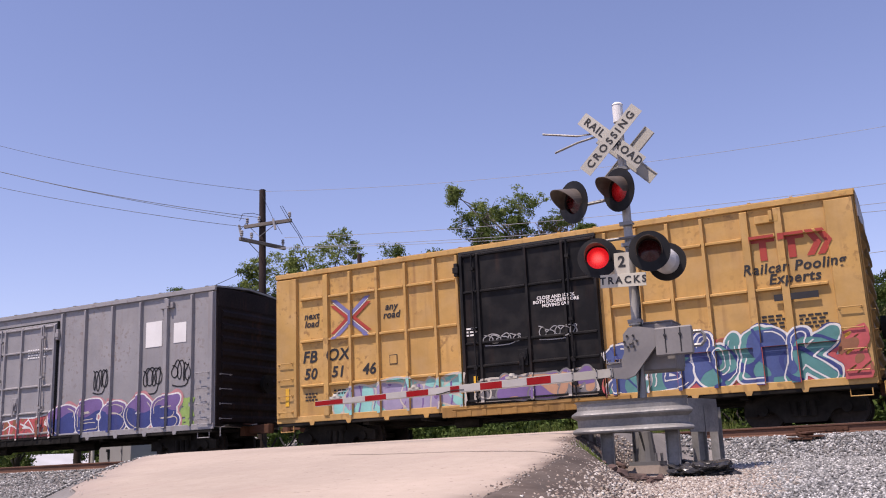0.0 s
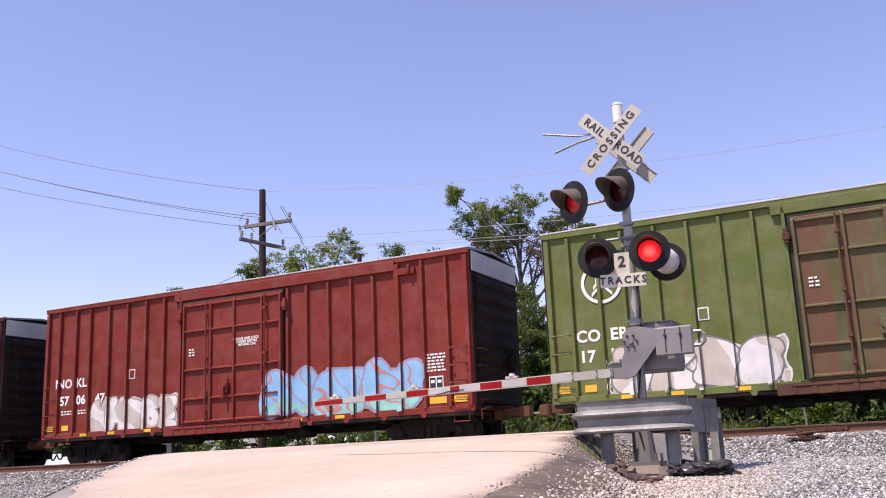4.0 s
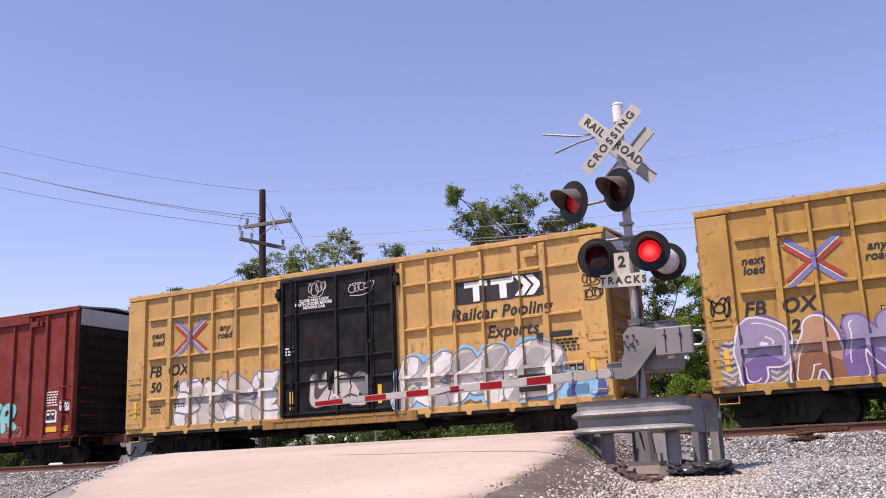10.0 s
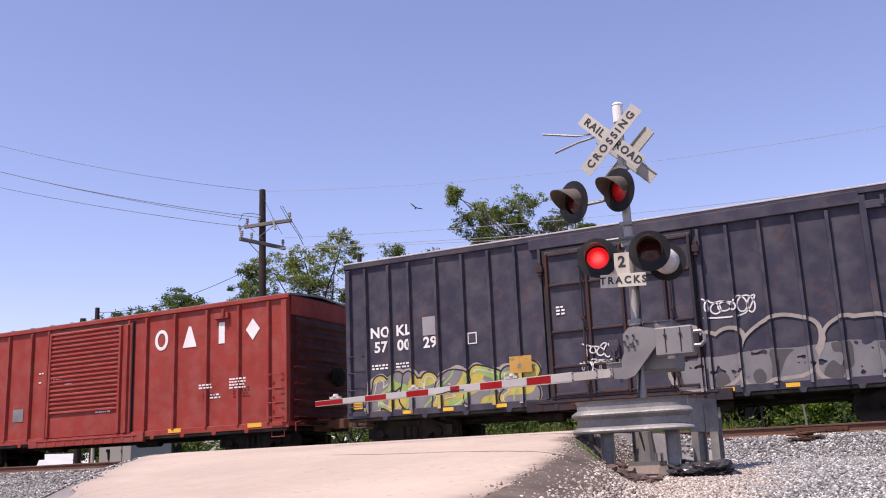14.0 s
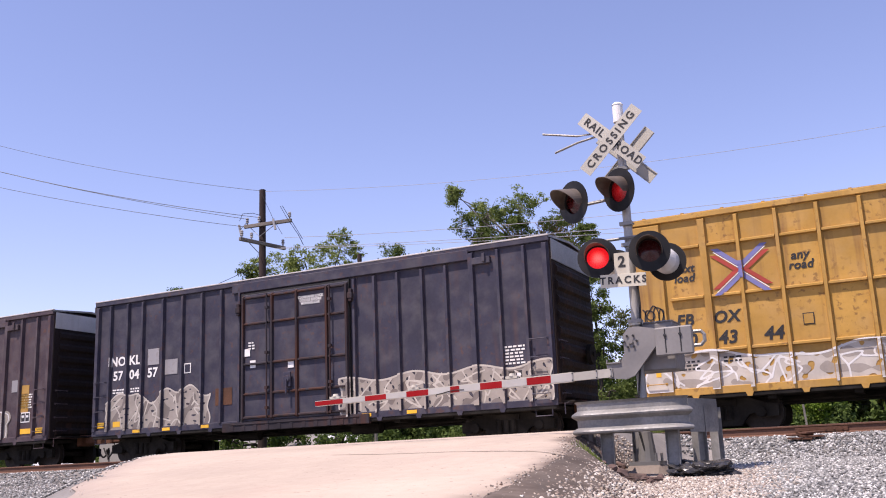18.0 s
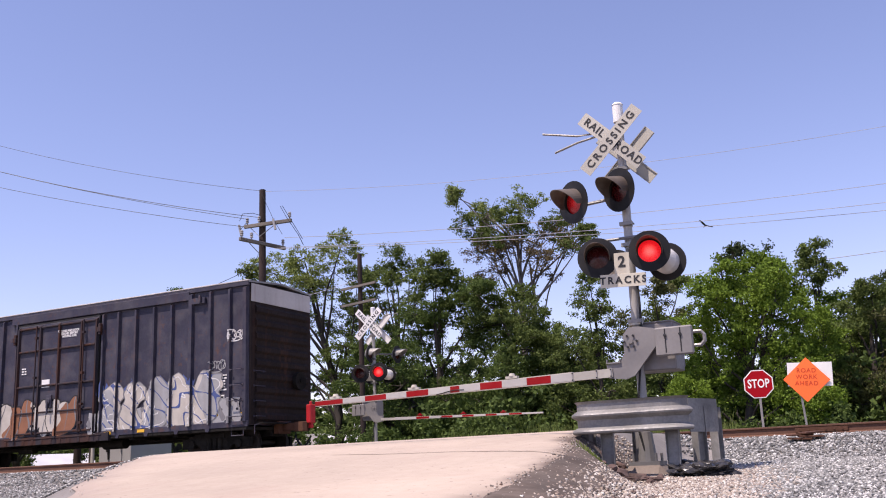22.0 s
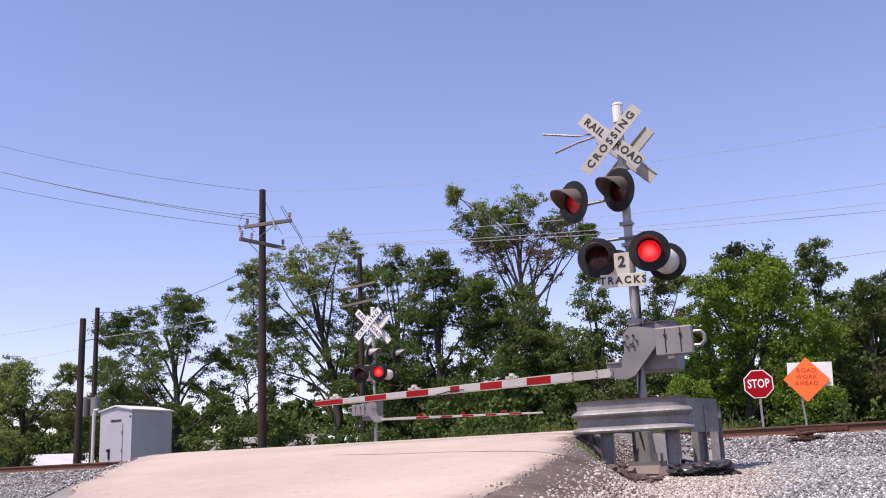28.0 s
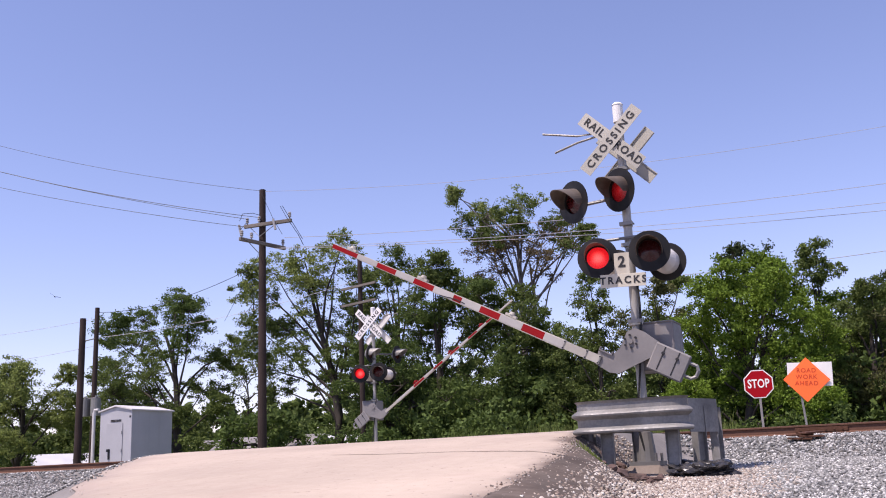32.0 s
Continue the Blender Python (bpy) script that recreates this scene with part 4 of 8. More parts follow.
def block(car, spec, x0, x1, z0, z1, fill, seed, line="", rough=0.16, top=0.5):
    """A faded sprayed patch with a lumpy upper edge, and loose lines drawn in it."""
    rng = random.Random(seed)
    xs, zs = np.arange(x0 - 0.2, x1 + 0.2, 0.03), np.arange(z0 - 0.1, z1 + 0.3, 0.03)
    X, Z = np.meshgrid(xs, zs)
    h = z1 - z0
    crest = z1 - rough * h * (0.6 + 0.6 * waver(X, X * 0, rng, 2, 7, 4)) - 0.35 * h * top * np.clip(1 - (X - x0) / 0.7, 0, 1)
    F = np.maximum(np.maximum(Z - crest, z0 - Z), np.maximum(x0 - X, X - x1) + 0.05 * np.sin(Z * 9))
    # worn and uneven: thin spots show an older, darker coat
    layers = [(np.maximum(F, 0.05 * (waver(X, Z, rng, 7, 44, 11) - 0.85)), fill)]
    under = {"beige": "taupe", "bone": "beige", "chrome": "smoke", "smoke": "soot", "rose": "brick", "aqua": "turquoise", "skyblue": "cobalt", "lime": "smoke", "peach": "brick", "pink": "rose", "brick": "soot"}[fill]
    layers.append((np.maximum(F + 0.02, 0.06 * (waver(X, Z, rng, 2, 19, 10) + 0.45)), under))
    if line:
        n = max(2, round((x1 - x0) / 0.9))
        L = np.full(X.shape, 9.0)
        for i in range(n):
            w = (x1 - x0) / n
            for st in tangle(rng, w * 1.15, h * 0.9):
                for a, b in zip(st[:-1], st[1:]):
                    L = np.minimum(L, seg_dist(X - x0 - i * w, Z - z0, a, b) - 0.02)
        layers.append((np.minimum(np.maximum(L, F - 0.04), np.abs(F + 0.01) - 0.025), line))
    return lay(car, spec, layers, xs, zs, "faded " + fill + " sprayed patch")


def ripples(car, spec, x0, x1, z0, z1, cols, seed, zig=False):
    """Wavy or zigzag sprayed lines, close together."""
    xs, zs = np.arange(x0, x1, 0.024), np.arange(z0, z1, 0.024)
    X, Z = np.meshgrid(xs, zs)
    rim = np.maximum(np.maximum(x0 + 0.05 - X, X - x1 + 0.05), np.maximum(z0 - Z, Z - z1 + 0.09 + 0.07 * np.sin(X * 6) * np.sin(X * 2.3)))
    if zig:
        ph = (Z - 0.28 * np.abs((X * 2.1) % 2.0 - 1.0)) * 44
    else:
        ph = Z * 33 + 2.6 * np.sin(X * 4.2) + 1.3 * np.sin(X * 9.3 + Z * 4) + seed
    layers = [(rim, cols[0]), (np.maximum(rim, 0.03 * (np.sin(ph) + 0.1)), cols[1])]
    if len(cols) > 2:
        layers.append((np.maximum(rim, 0.03 * (np.sin(ph + 2.2) + 0.72)), cols[2]))
    return lay(car, spec, layers, xs, zs, "wavy " + cols[0] + " and " + cols[1] + " sprayed lines")


def scrawl(car, spec, x, z, w, h, col, seed, loops=6, r=0.02):
    """A quick tag: looping strokes with a tail, drawn in one line."""
    rng = random.Random(seed)
    pts, n = [], loops * 9
    amp, lift, rad = 1.0, 0.0, 0.6
    for i in range(n + 1):
        u = i / n
        if i % 9 == 0:
            amp, lift, rad = rng.uniform(0.45, 1.0), rng.uniform(-0.12, 0.12), rng.uniform(0.3, 1.1)
        a = 2 * math.pi * i / 9
        pts.append((x - w / 2 + w * u + rad * w / loops * math.sin(a), z + h * (0.5 * amp * math.cos(a) + lift)))
    pts += [(x + 0.3 * w, z - 0.55 * h), (x - 0.1 * w, z - 0.68 * h), (x - 0.5 * w, z - 0.6 * h)]
    pts = smooth_path(pts, 3)
    co, fa = [], []
    for i, (ax, az) in enumerate(pts):
        (px_, pz_), (nx_, nz_) = pts[max(i - 1, 0)], pts[min(i + 1, len(pts) - 1)]
        L = math.hypot(nx_ - px_, nz_ - pz_) + 1e-6
        ox, oz = -(nz_ - pz_) / L * r, (nx_ - px_) / L * r
        d = float(surface_depth(spec, np.array(ax), np.array(az))) + 0.0022 * spec["coats"] + 0.004
        co += [(ax - ox - HALF, -SIDE - d, az - oz), (ax + ox - HALF, -SIDE - d, az + oz)]
        if i:
            fa.append((2 * i - 2, 2 * i, 2 * i + 1, 2 * i - 1))
    return part("scrawl", raw_mesh("scrawl", co, fa, SPRAY[col]), car, label=col + " sprayed scribble")


def patch(car, spec, x, z, w, h, material, name="patch", label="", d=None):
    y = -SIDE - (float(surface_depth(spec, np.array(x), np.array(z))) if d is None else d) - 0.004
    me = mesh(name, material, lambda bm: box(bm, -w / 2, w / 2, -0.003, 0.003, -h / 2, h / 2), key=(name, round(w, 3), round(h, 3)))
    return part(name, me, car, pose(x - HALF, y, z), label)


def words(car, spec, text, x, z, size, material, shear=0.0, bold=0.012, spacing=1.05, d=None, line=1.0):
    y = -SIDE - (float(surface_depth(spec, np.array(x), np.array(z))) if d is None else d) - 0.004
    m = facing(x - HALF, y, z)
    ob = lettering("lettering", text, size, material, car, m, shear, bold, spacing, line, depth=0.0)
    conform(ob.data, m, spec)
    return tagged(ob, "small stencilled words", kind="stuff") if size < 0.2 else ob


def fine_print(car, spec, x, z, w, rows, material, pitch=0.085):
    """Small stencilled data, too small to read: rows of short bars, joined."""
    rng = random.Random(int(x * 100 + z * 10))

    def build(bm):
        for r in range(rows):
            u = -w / 2
            while u < w / 2 - 0.04:
                L = rng.uniform(0.05, 0.14)
                box(bm, u, min(u + L, w / 2), -0.003, 0.003, -r * pitch - 0.045, -r * pitch)
                u += L + rng.uniform(0.025, 0.05)
    y = -SIDE - float(surface_depth(spec, np.array(x), np.array(z))) - 0.004
    tagged(part("stencil_data", mesh("stencil_data", material, build), car, pose(x - HALF, y, z)), "small stencilled data", kind="stuff")


def notice(car, spec, x, z, w=0.42, h=0.34):
    """Framed consolidated stencil: white frame with a dark field and bars."""
    patch(car, spec, x, z, w, h, M["stencil"], "notice_frame")
    for dx in (-w * 0.24, w * 0.24):
        patch(car, spec, x + dx, z, w * 0.40, h * 0.78, M["ink"], "notice_field", d=float(surface_depth(spec, np.array(x), np.array(z))) + 0.004)
        patch(car, spec, x + dx, z + 0.03, w * 0.26, h * 0.22, M["stencil"], "notice_line", d=float(surface_depth(spec, np.array(x), np.array(z))) + 0.009)


def boxcar(left, colour, style, label, door_colour=None, wide=13.5, roof_trim=None, spacing=None):
    """A box car with its left body end at `left` metres when the clip starts."""
    body_m, door_m = M[colour], M[door_colour or colour]
    low = style == "low"
    # Ends darker than the sides: their shade is put into the colour, with grime.
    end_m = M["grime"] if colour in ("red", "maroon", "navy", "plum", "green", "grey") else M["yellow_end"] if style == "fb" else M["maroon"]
    eave, sill = (4.60, 0.80) if low else (5.15, 0.90)
    spec = {"eave": eave, "sill": sill, "posts": [], "ribs": [], "door": (5.95, 9.75), "dposts": [], "coats": 0, "paint": body_m}
    car = thing("boxcar", pose(left + HALF, TRACK_Y, 0), label, "boxcar", "freight train")
    # shell
    part("body", mesh("body", body_m, lambda bm: box(bm, -HALF, HALF, -SIDE, SIDE, sill + 0.03, eave), bevel=0.015, key=("body", low)), car)
    for s in (1, -1):
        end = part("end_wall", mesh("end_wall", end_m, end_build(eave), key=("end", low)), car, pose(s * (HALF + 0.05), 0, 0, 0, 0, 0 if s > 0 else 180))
        part("end_top_sheet", mesh("end_top_sheet", roof_trim or M["galv_end"], lambda bm: box(bm, -0.02, 0.012, -SIDE + 0.05, SIDE - 0.05, eave - 0.58, eave - 0.04),
             key=("endtop", low)), end, label="paler upper end sheet")
    part("roof", mesh("roof", M["galv"] if style != "fb" else body_m, roof_build(eave), key=("roof", low)), car, label="ribbed gable roof")
    for i in range(17):
        part("roof_rib", mesh("roof_rib", M["galv"] if style != "fb" else body_m, roof_rib_build(eave), key=("rrib", low)), car, pose(-HALF + 0.35 + i * (2 * HALF - 0.7) / 16, 0, 0))
    for s in (-1, 1):
        y = s * (SIDE + 0.035)
        part("eave_rail", mesh("eave_rail", body_m, lambda bm: box(bm, -HALF - 0.03, HALF + 0.03, -0.04, 0.04, eave - 0.11, eave + 0.02), bevel=0.01, key=("eave", low)), car, pose(0, y, 0))
        if style in ("std", "grid"):
            part("roof_edge", mesh("roof_edge", M["galv_end"], lambda bm: box(bm, -HALF - 0.04, HALF + 0.04, -0.05, 0.05, eave + 0.022, eave + 0.062), bevel=0.008, key=("redge", low)), car, pose(0, y, 0), "bright galvanised roof edge")
        part("side_sill", mesh("side_sill", body_m, lambda bm: (box(bm, -HALF, HALF, -0.03, 0.03, sill - 0.02, sill + 0.15)), bevel=0.01, key=("sill", low)), car, pose(0, y, 0))
    part("sill_channel", mesh("sill_channel", M["underframe"], lambda bm: box(bm, -HALF + 0.05, HALF - 0.05, -SIDE - 0.05, SIDE + 0.05, sill - 0.10, sill - 0.02), key=("channel", low)), car, label="grimy dark lower edge")
    part("centre_sill", mesh("centre_sill", M["underframe"], lambda bm: (box(bm, -HALF + 0.1, HALF - 0.1, -0.32, 0.32, 0.62, 0.95),
         [box(bm, x - 0.09, x + 0.09, -1.45, 1.45, 0.72, 0.95) for x in (-5, -3.2, -1.6, 0, 1.6, 3.2, 5)]), key="centre"), car, label="grimy underframe")
    part("brake_gear", mesh("brake_gear", M["underframe"], lambda bm: (rod(bm, (1.4, -0.75, 0.66), (2.3, -0.75, 0.66), 0.17, seg=12), rod(bm, (-2.6, -0.7, 0.64), (-1.9, -0.7, 0.64), 0.14, seg=12),
         pipe(bm, [(-5, -0.6, 0.7), (-1, -0.62, 0.66), (2, -0.6, 0.64), (5, -0.6, 0.7)], 0.025)), key="brake"), car, label="brake cylinder and piping")
    # posts and stiffeners
    if style == "fb":
        xs = [0.36, 1.70, 2.50, 3.38, 4.28, 5.18, 5.86, 9.95, 10.72, 11.5, 12.32, 13.30, 14.05, 15.36]
        ws = {0.36: 0.72, 15.36: 0.62, 13.30: 0.2, 14.05: 0.2, 1.70: 0.19}
        spec["ribs"] = [1.84, 3.10, 4.32]
        first = (0.78, 15.0)
    elif style == "grid":
        xs = [0.30, 1.66, 2.44, 3.39, 4.26, 5.19, 5.85, 9.94, 10.72, 11.6, 12.4, 13.2, 14.05, 15.3]
        ws = {0.30: 0.6, 15.3: 0.7, 14.05: 0.18}
        spec["ribs"] = [1.86, 3.08, 4.32]
        first = (0.66, 14.9)
    elif low:
        xs = [0.12, 0.62, 1.73, 2.88, 4.05, 5.15, 5.95, 9.55, 10.27, 11.43, 12.69, 13.89, 14.98, 15.56]
        ws = {0.12: 0.22, 15.56: 0.22}
        first = None
    elif style == "wide":
        xs = [0.12, 1.0, 2.1, 3.2, 4.3, 5.4, 9.25, 10.3, 11.5, 12.7, 13.78, 14.8, 15.56]
        ws = {0.12: 0.2, 15.56: 0.2, 13.78: 0.16}
        first = None
        spec["door"] = (5.6, 9.1)
    else:
        xs = [0.10, 0.66, 1.40, 2.03, 2.86, 3.65, 4.42, 5.17, 5.86, 9.86, 10.52, 11.26, 12.02, 12.74, 13.5, 14.27, 15.0, 15.58]
        ws = {0.10: 0.16, 15.58: 0.16, 13.5: 0.17 if wide else 0.11}
        if spacing:
            xs, ws = list(spacing), {spacing[0]: 0.16, spacing[-1]: 0.16}
        first = None
    hood = 4.86 if style == "std" else eave - 0.12
    for x in xs:
        w = ws.get(x, 0.11)
        top = (4.80 if (style == "std" and 9.8 < x < 13.4) else eave - 0.12)
        spec["posts"].append((x, w, sill + 0.1, top))
        me = post_mesh(body_m, top - sill - 0.1, w)
        for s in (-1, 1):
            part("side_post", me, car, pose((x - HALF) * (1 if s < 0 else -1), s * SIDE, sill + 0.1, 0, 0, 0 if s < 0 else 180))
    if spec["ribs"]:
        edges = sorted([first[0]] + [x for x in xs if first[0] < x < first[1]] + [first[1]])
        for z in spec["ribs"]:
            for a, b in zip(edges[:-1], edges[1:]):
                if b - a > 3 or b - a < 0.2:
                    continue
                wa, wb = ws.get(a, 0.11) / 2, ws.get(b, 0.11) / 2
                me = bar_mesh("side_rib", body_m, b - a - wa - wb)
                part("side_rib", me, car, pose(a + wa - HALF, -SIDE, z))
    if style == "std":
        part("door_hood", mesh("door_hood", body_m, lambda bm: box(bm, 5.6 - HALF, 13.45 - HALF, -SIDE - 0.10, -SIDE, 4.82, 5.1), bevel=0.012, key="hood"), car)
    part("bracket", mesh("bracket", body_m, lambda bm: (box(bm, -0.3, 0.22, -0.10, 0.0, -0.06, 0.12), box(bm, 0.02, 0.10, -0.16, -0.1, -0.02, 0.2)), bevel=0.008, key="bracket"), car,
         pose((13.85 if not low else 13.3) - HALF, -SIDE - 0.005, eave - 0.42))
    # sill steps and jacking pads
    for i, x in enumerate((1.2, 2.4, 3.6, 4.8, 10.6, 11.8, 13.0, 14.2)):
        part("sill_lug", mesh("sill_lug", body_m, lambda bm: extrude(bm, [(-0.09, 0.0), (0.09, 0.0), (0.05, -0.1), (-0.05, -0.1)], "y", -0.05, 0.0), key="lug"), car, pose(x - HALF, -SIDE - 0.02, sill - 0.01))
    sill_m = M["yellow_end"] if style == "fb" else M["underframe"] if colour == "grey" else body_m if colour in ("red", "salmon", "maroon") else M["rusty_navy"] if colour in ("navy", "plum") else M["rust"]
    part("door_sill", mesh("door_sill", sill_m, lambda bm: (box(bm, 5.3 - HALF, 10.3 - HALF, -SIDE - 0.13, -SIDE, sill - 0.16, sill + 0.1),
         box(bm, 5.6 - HALF, 10.0 - HALF, -SIDE - 0.15, -SIDE - 0.13, sill + 0.02, sill + 0.06),
         [box(bm, 5.6 - HALF + 0.42 * i, 5.72 - HALF + 0.42 * i, -SIDE - 0.145, -SIDE - 0.13, sill - 0.15, sill) for i in range(11)]), bevel=0.008, key=("dsill", low)), car, label="deep rusty sill under the door")
    # door
    lo, hi = spec["door"]
    z0, z1 = sill + 0.12, (4.34 if low else (5.0 if style == "fb" else 4.72))
    door = part("door", mesh("door", door_m, lambda bm: box(bm, lo - HALF + 0.06, hi - HALF - 0.06, -SIDE - 0.10, -SIDE + 0.01, z0, z1), bevel=0.012, key=("door", low, style)), car,
                label="closed sliding plug door")
    # Dark strips round the door: its shadow line put in as a part.
    part("door_seal", mesh("door_seal", M["rubber"], lambda bm: (box(bm, lo - HALF - 0.01, lo - HALF + 0.06, -SIDE - 0.085, -SIDE, z0, z1 + 0.05), box(bm, hi - HALF - 0.06, hi - HALF - 0.03, -SIDE - 0.085, -SIDE, z0, z1 + 0.05),
         box(bm, lo - HALF + 0.06, hi - HALF - 0.06, -SIDE - 0.085, -SIDE, z1, z1 + 0.05)), key=("edge_line", low, style)), door, label="dark strip for the shadow line round the door")
    if low:
        for i in range(19):
            z = z0 + 0.75 + i * (z1 - z0 - 0.85) / 18
            part("door_rib", mesh("door_rib", door_m, lambda bm: extrude(bm, [(0, 0), (-0.055, 0.03), (-0.055, 0.07), (0, 0.11)], "x", lo + 0.25 - HALF, hi - 0.55 - HALF), key="low_rib"), door, pose(0, -SIDE - 0.10, z))
        for x in (lo + 0.2, hi - 0.5, hi - 0.2):
            part("door_post", post_mesh(door_m, z1 - z0, 0.12, 0.075), door, pose(x - HALF, -SIDE - 0.10, z0))
    else:
        cuts = [lo + 0.1, lo + (hi - lo) * 0.30, lo + (hi - lo) * 0.53, lo + (hi - lo) * 0.80, hi - 0.1] if style != "fb" else \
            [lo + 0.08, lo + 0.55, lo + 1.9, lo + 2.9, hi - 0.08]
        spec["dposts"] = list(cuts)
        frame_m = M["rusty_navy"] if colour in ("navy", "plum") else door_m
        for x in cuts:
            part("door_post", post_mesh(frame_m, z1 - z0 - 0.06, 0.10, 0.075), door, pose(x - HALF, -SIDE - 0.10, z0 + 0.03))
        for z in (z0 + 0.06, 1.75, 2.62, 3.80, z1 - 0.14) if style != "fb" else (z0 + 0.06, 1.95, 2.55, 3.9, z1 - 0.12):
            for a, b in zip(cuts[:-1], cuts[1:]):
                part("door_rib", bar_mesh("door_rib", frame_m, b - a - 0.1, 0.08, 0.068), door, pose(a + 0.05 - HALF, -SIDE - 0.10, z))
        for x in (cuts[1] - 0.14, cuts[3] + 0.14):
            part("lock_rod", mesh("lock_rod", M["rusty_navy"] if colour in ("navy", "plum") else M["rust"] if colour == "green" else door_m, lambda bm: (rod(bm, (0, 0, z0 + 0.05), (0, 0, z1 - 0.05), 0.024, seg=8),
                 [box(bm, -0.05, 0.05, -0.035, 0.05, z, z + 0.08) for z in (z0 + 0.3, 1.9, 2.9, z1 - 0.5)]), key=("rod", style)), door, pose(x - HALF, -SIDE - 0.195, 0))
        part("lock_handle", mesh("lock_handle", door_m, lambda bm: (box(bm, -0.12, 0.12, -0.06, 0.0, -0.22, 0.2), rod(bm, (0, -0.06, 0), (0, -0.1, 0), 0.10, seg=12),
             box(bm, -0.03, 0.03, -0.12, -0.08, -0.42, 0.0)), bevel=0.008, key="handle"), door, pose(lo + 1.72 - HALF, -SIDE - 0.15, 2.12))
        for x in (lo - 0.06, hi + 0.06):
            part("door_stop", mesh("door_stop", M["rusty_navy"] if colour in ("navy", "plum") else M["rust"] if colour == "green" else door_m, lambda bm: (box(bm, -0.05, 0.05, -0.18, 0, 0, 0.35), box(bm, -0.08, 0.08, -0.2, -0.1, 0.08, 0.24)), bevel=0.01, key="stop"), car,
                 pose(x - HALF, -SIDE - 0.02, z1 - 0.6))
    # ladders, end platforms
    for x in ((0.34, 15.32) if style == "fb" else (0.36, 15.3)):
        ladder(car, body_m, x - HALF, -SIDE - 0.10, 0, sill + 0.28, 2.55 if not low else 2.3)
        ladder(car, body_m, -(x - HALF), SIDE + 0.10, 180, sill + 0.28, 2.55)
        part("stirrup_step", mesh("stirrup_step", body_m, lambda bm: pipe(bm, [(-0.22, 0, 0.1), (-0.22, 0, -0.26), (0.22, 0, -0.26), (0.22, 0, 0.1)], 0.018), key="stirrup"), car,
             pose(x - HALF, -SIDE - 0.03, sill))
        s = 1 if x > HALF else -1
        ladder(car, body_m, s * (HALF + 0.05), -1.15, 90 * s, sill + 0.28, 2.5)
        part("end_platform", mesh("end_platform", M["underframe"], lambda bm: box(bm, 0.0, 0.28, -1.3, 1.3, 0, 0.04), key="platform"), car, pose(s * (HALF + 0.04), 0, sill + 0.06, 0, 0, 0 if s > 0 else 180))
    part("hand_brake", mesh("hand_brake", M["underframe"], lambda bm: (rod(bm, (0, 0, 0), (0.12, 0, 0), 0.28, seg=18), rod(bm, (-0.05, 0, 0), (0.16, 0, 0), 0.07, seg=8)), key="handbrake"), car,
         pose(HALF + 0.14, 0.7, 2.3))
    # running gear
    for s in (-1, 1):
        truck = part("truck", mesh("truck_bolster", M["underframe"], lambda bm: (box(bm, -0.24, 0.24, -1.0, 1.0, 0.48, 0.74), box(bm, -0.4, 0.4, -0.4, 0.4, 0.74, 0.9)), bevel=0.02, key="bolster"),
                     car, pose(s * 6.22, 0, 0), "two-axle truck, black with grime")
        for sy in (-1, 1):
            part("side_frame", mesh("side_frame", M["underframe"], truck_side, key="sideframe"), truck, pose(0, sy * 1.0, 0, 0, 0, 0 if sy < 0 else 180))
        for sx in (-0.89, 0.89):
            wheels.append((part("wheelset", mesh("wheelset", M["wheel"], wheelset, key="wheelset"), truck, pose(sx, 0, 0.455)), sx, left))
        end = pose(s * (HALF + 0.05), 0, 0, 0, 0, 0 if s > 0 else 180)
        part("coupler", mesh("coupler", M["rust"], coupler_build, bevel=0.012, key="coupler"), car, end)
        part("air_hose", mesh("air_hose", M["rubber"], hose_build, key="hose"), car, end)
        part("uncoupling_lever", mesh("uncoupling_lever", body_m, lever_build, key="lever"), car, end)
    cars.append((car, left))
    return car, spec


cars, wheels = [], []


def standard_marks(car, spec, marks, z, tint="stencil", door_words=(8.43, 3.35), pads=True):
    for text, x, dz in marks:
        words(car, spec, text, x - 0.03, z + dz, 0.40, M[tint], bold=0.012)
    words(car, spec, "CLOSE AND LOCK\nDOORS BEFORE\nMOVING CAR", door_words[0], door_words[1], 0.10, M[tint], bold=0.004, line=0.9)
    fine_print(car, spec, 14.6, 2.45, 0.55, 6, M["stencil"])
    notice(car, spec, 14.58, 1.68)
    fine_print(car, spec, 1.05, z - 0.86, 0.5, 2, M["stencil"])
    fine_print(car, spec, 1.75, z - 0.86, 0.4, 2, M["stencil"])
    fine_print(car, spec, 6.35, 3.3, 0.22, 3, M["stencil"])
    patch(car, spec, 3.85, 2.75, 0.26, 0.3, M["stencil"], "plate_mark")
    patch(car, spec, 3.85, 2.75, 0.2, 0.24, spec["paint"], "plate_field", d=0.012)
    if pads:
        for x, w in ((0.3, 0.34), (1.0, 0.3), (12.4, 0.42), (14.62, 0.5), (15.3, 0.42)):
            patch(car, spec, x, 1.22, w, 0.17, M["yellow_tape"], "reflector", "yellow reflective strip")
    for x in (1.9, 3.1, 4.6, 10.2, 11.6):
        patch(car, spec, x, spec["sill"] + 0.065, 0.3, 0.09, M["yellow_tape"], "reflector", "yellow reflective strip", d=0.07)


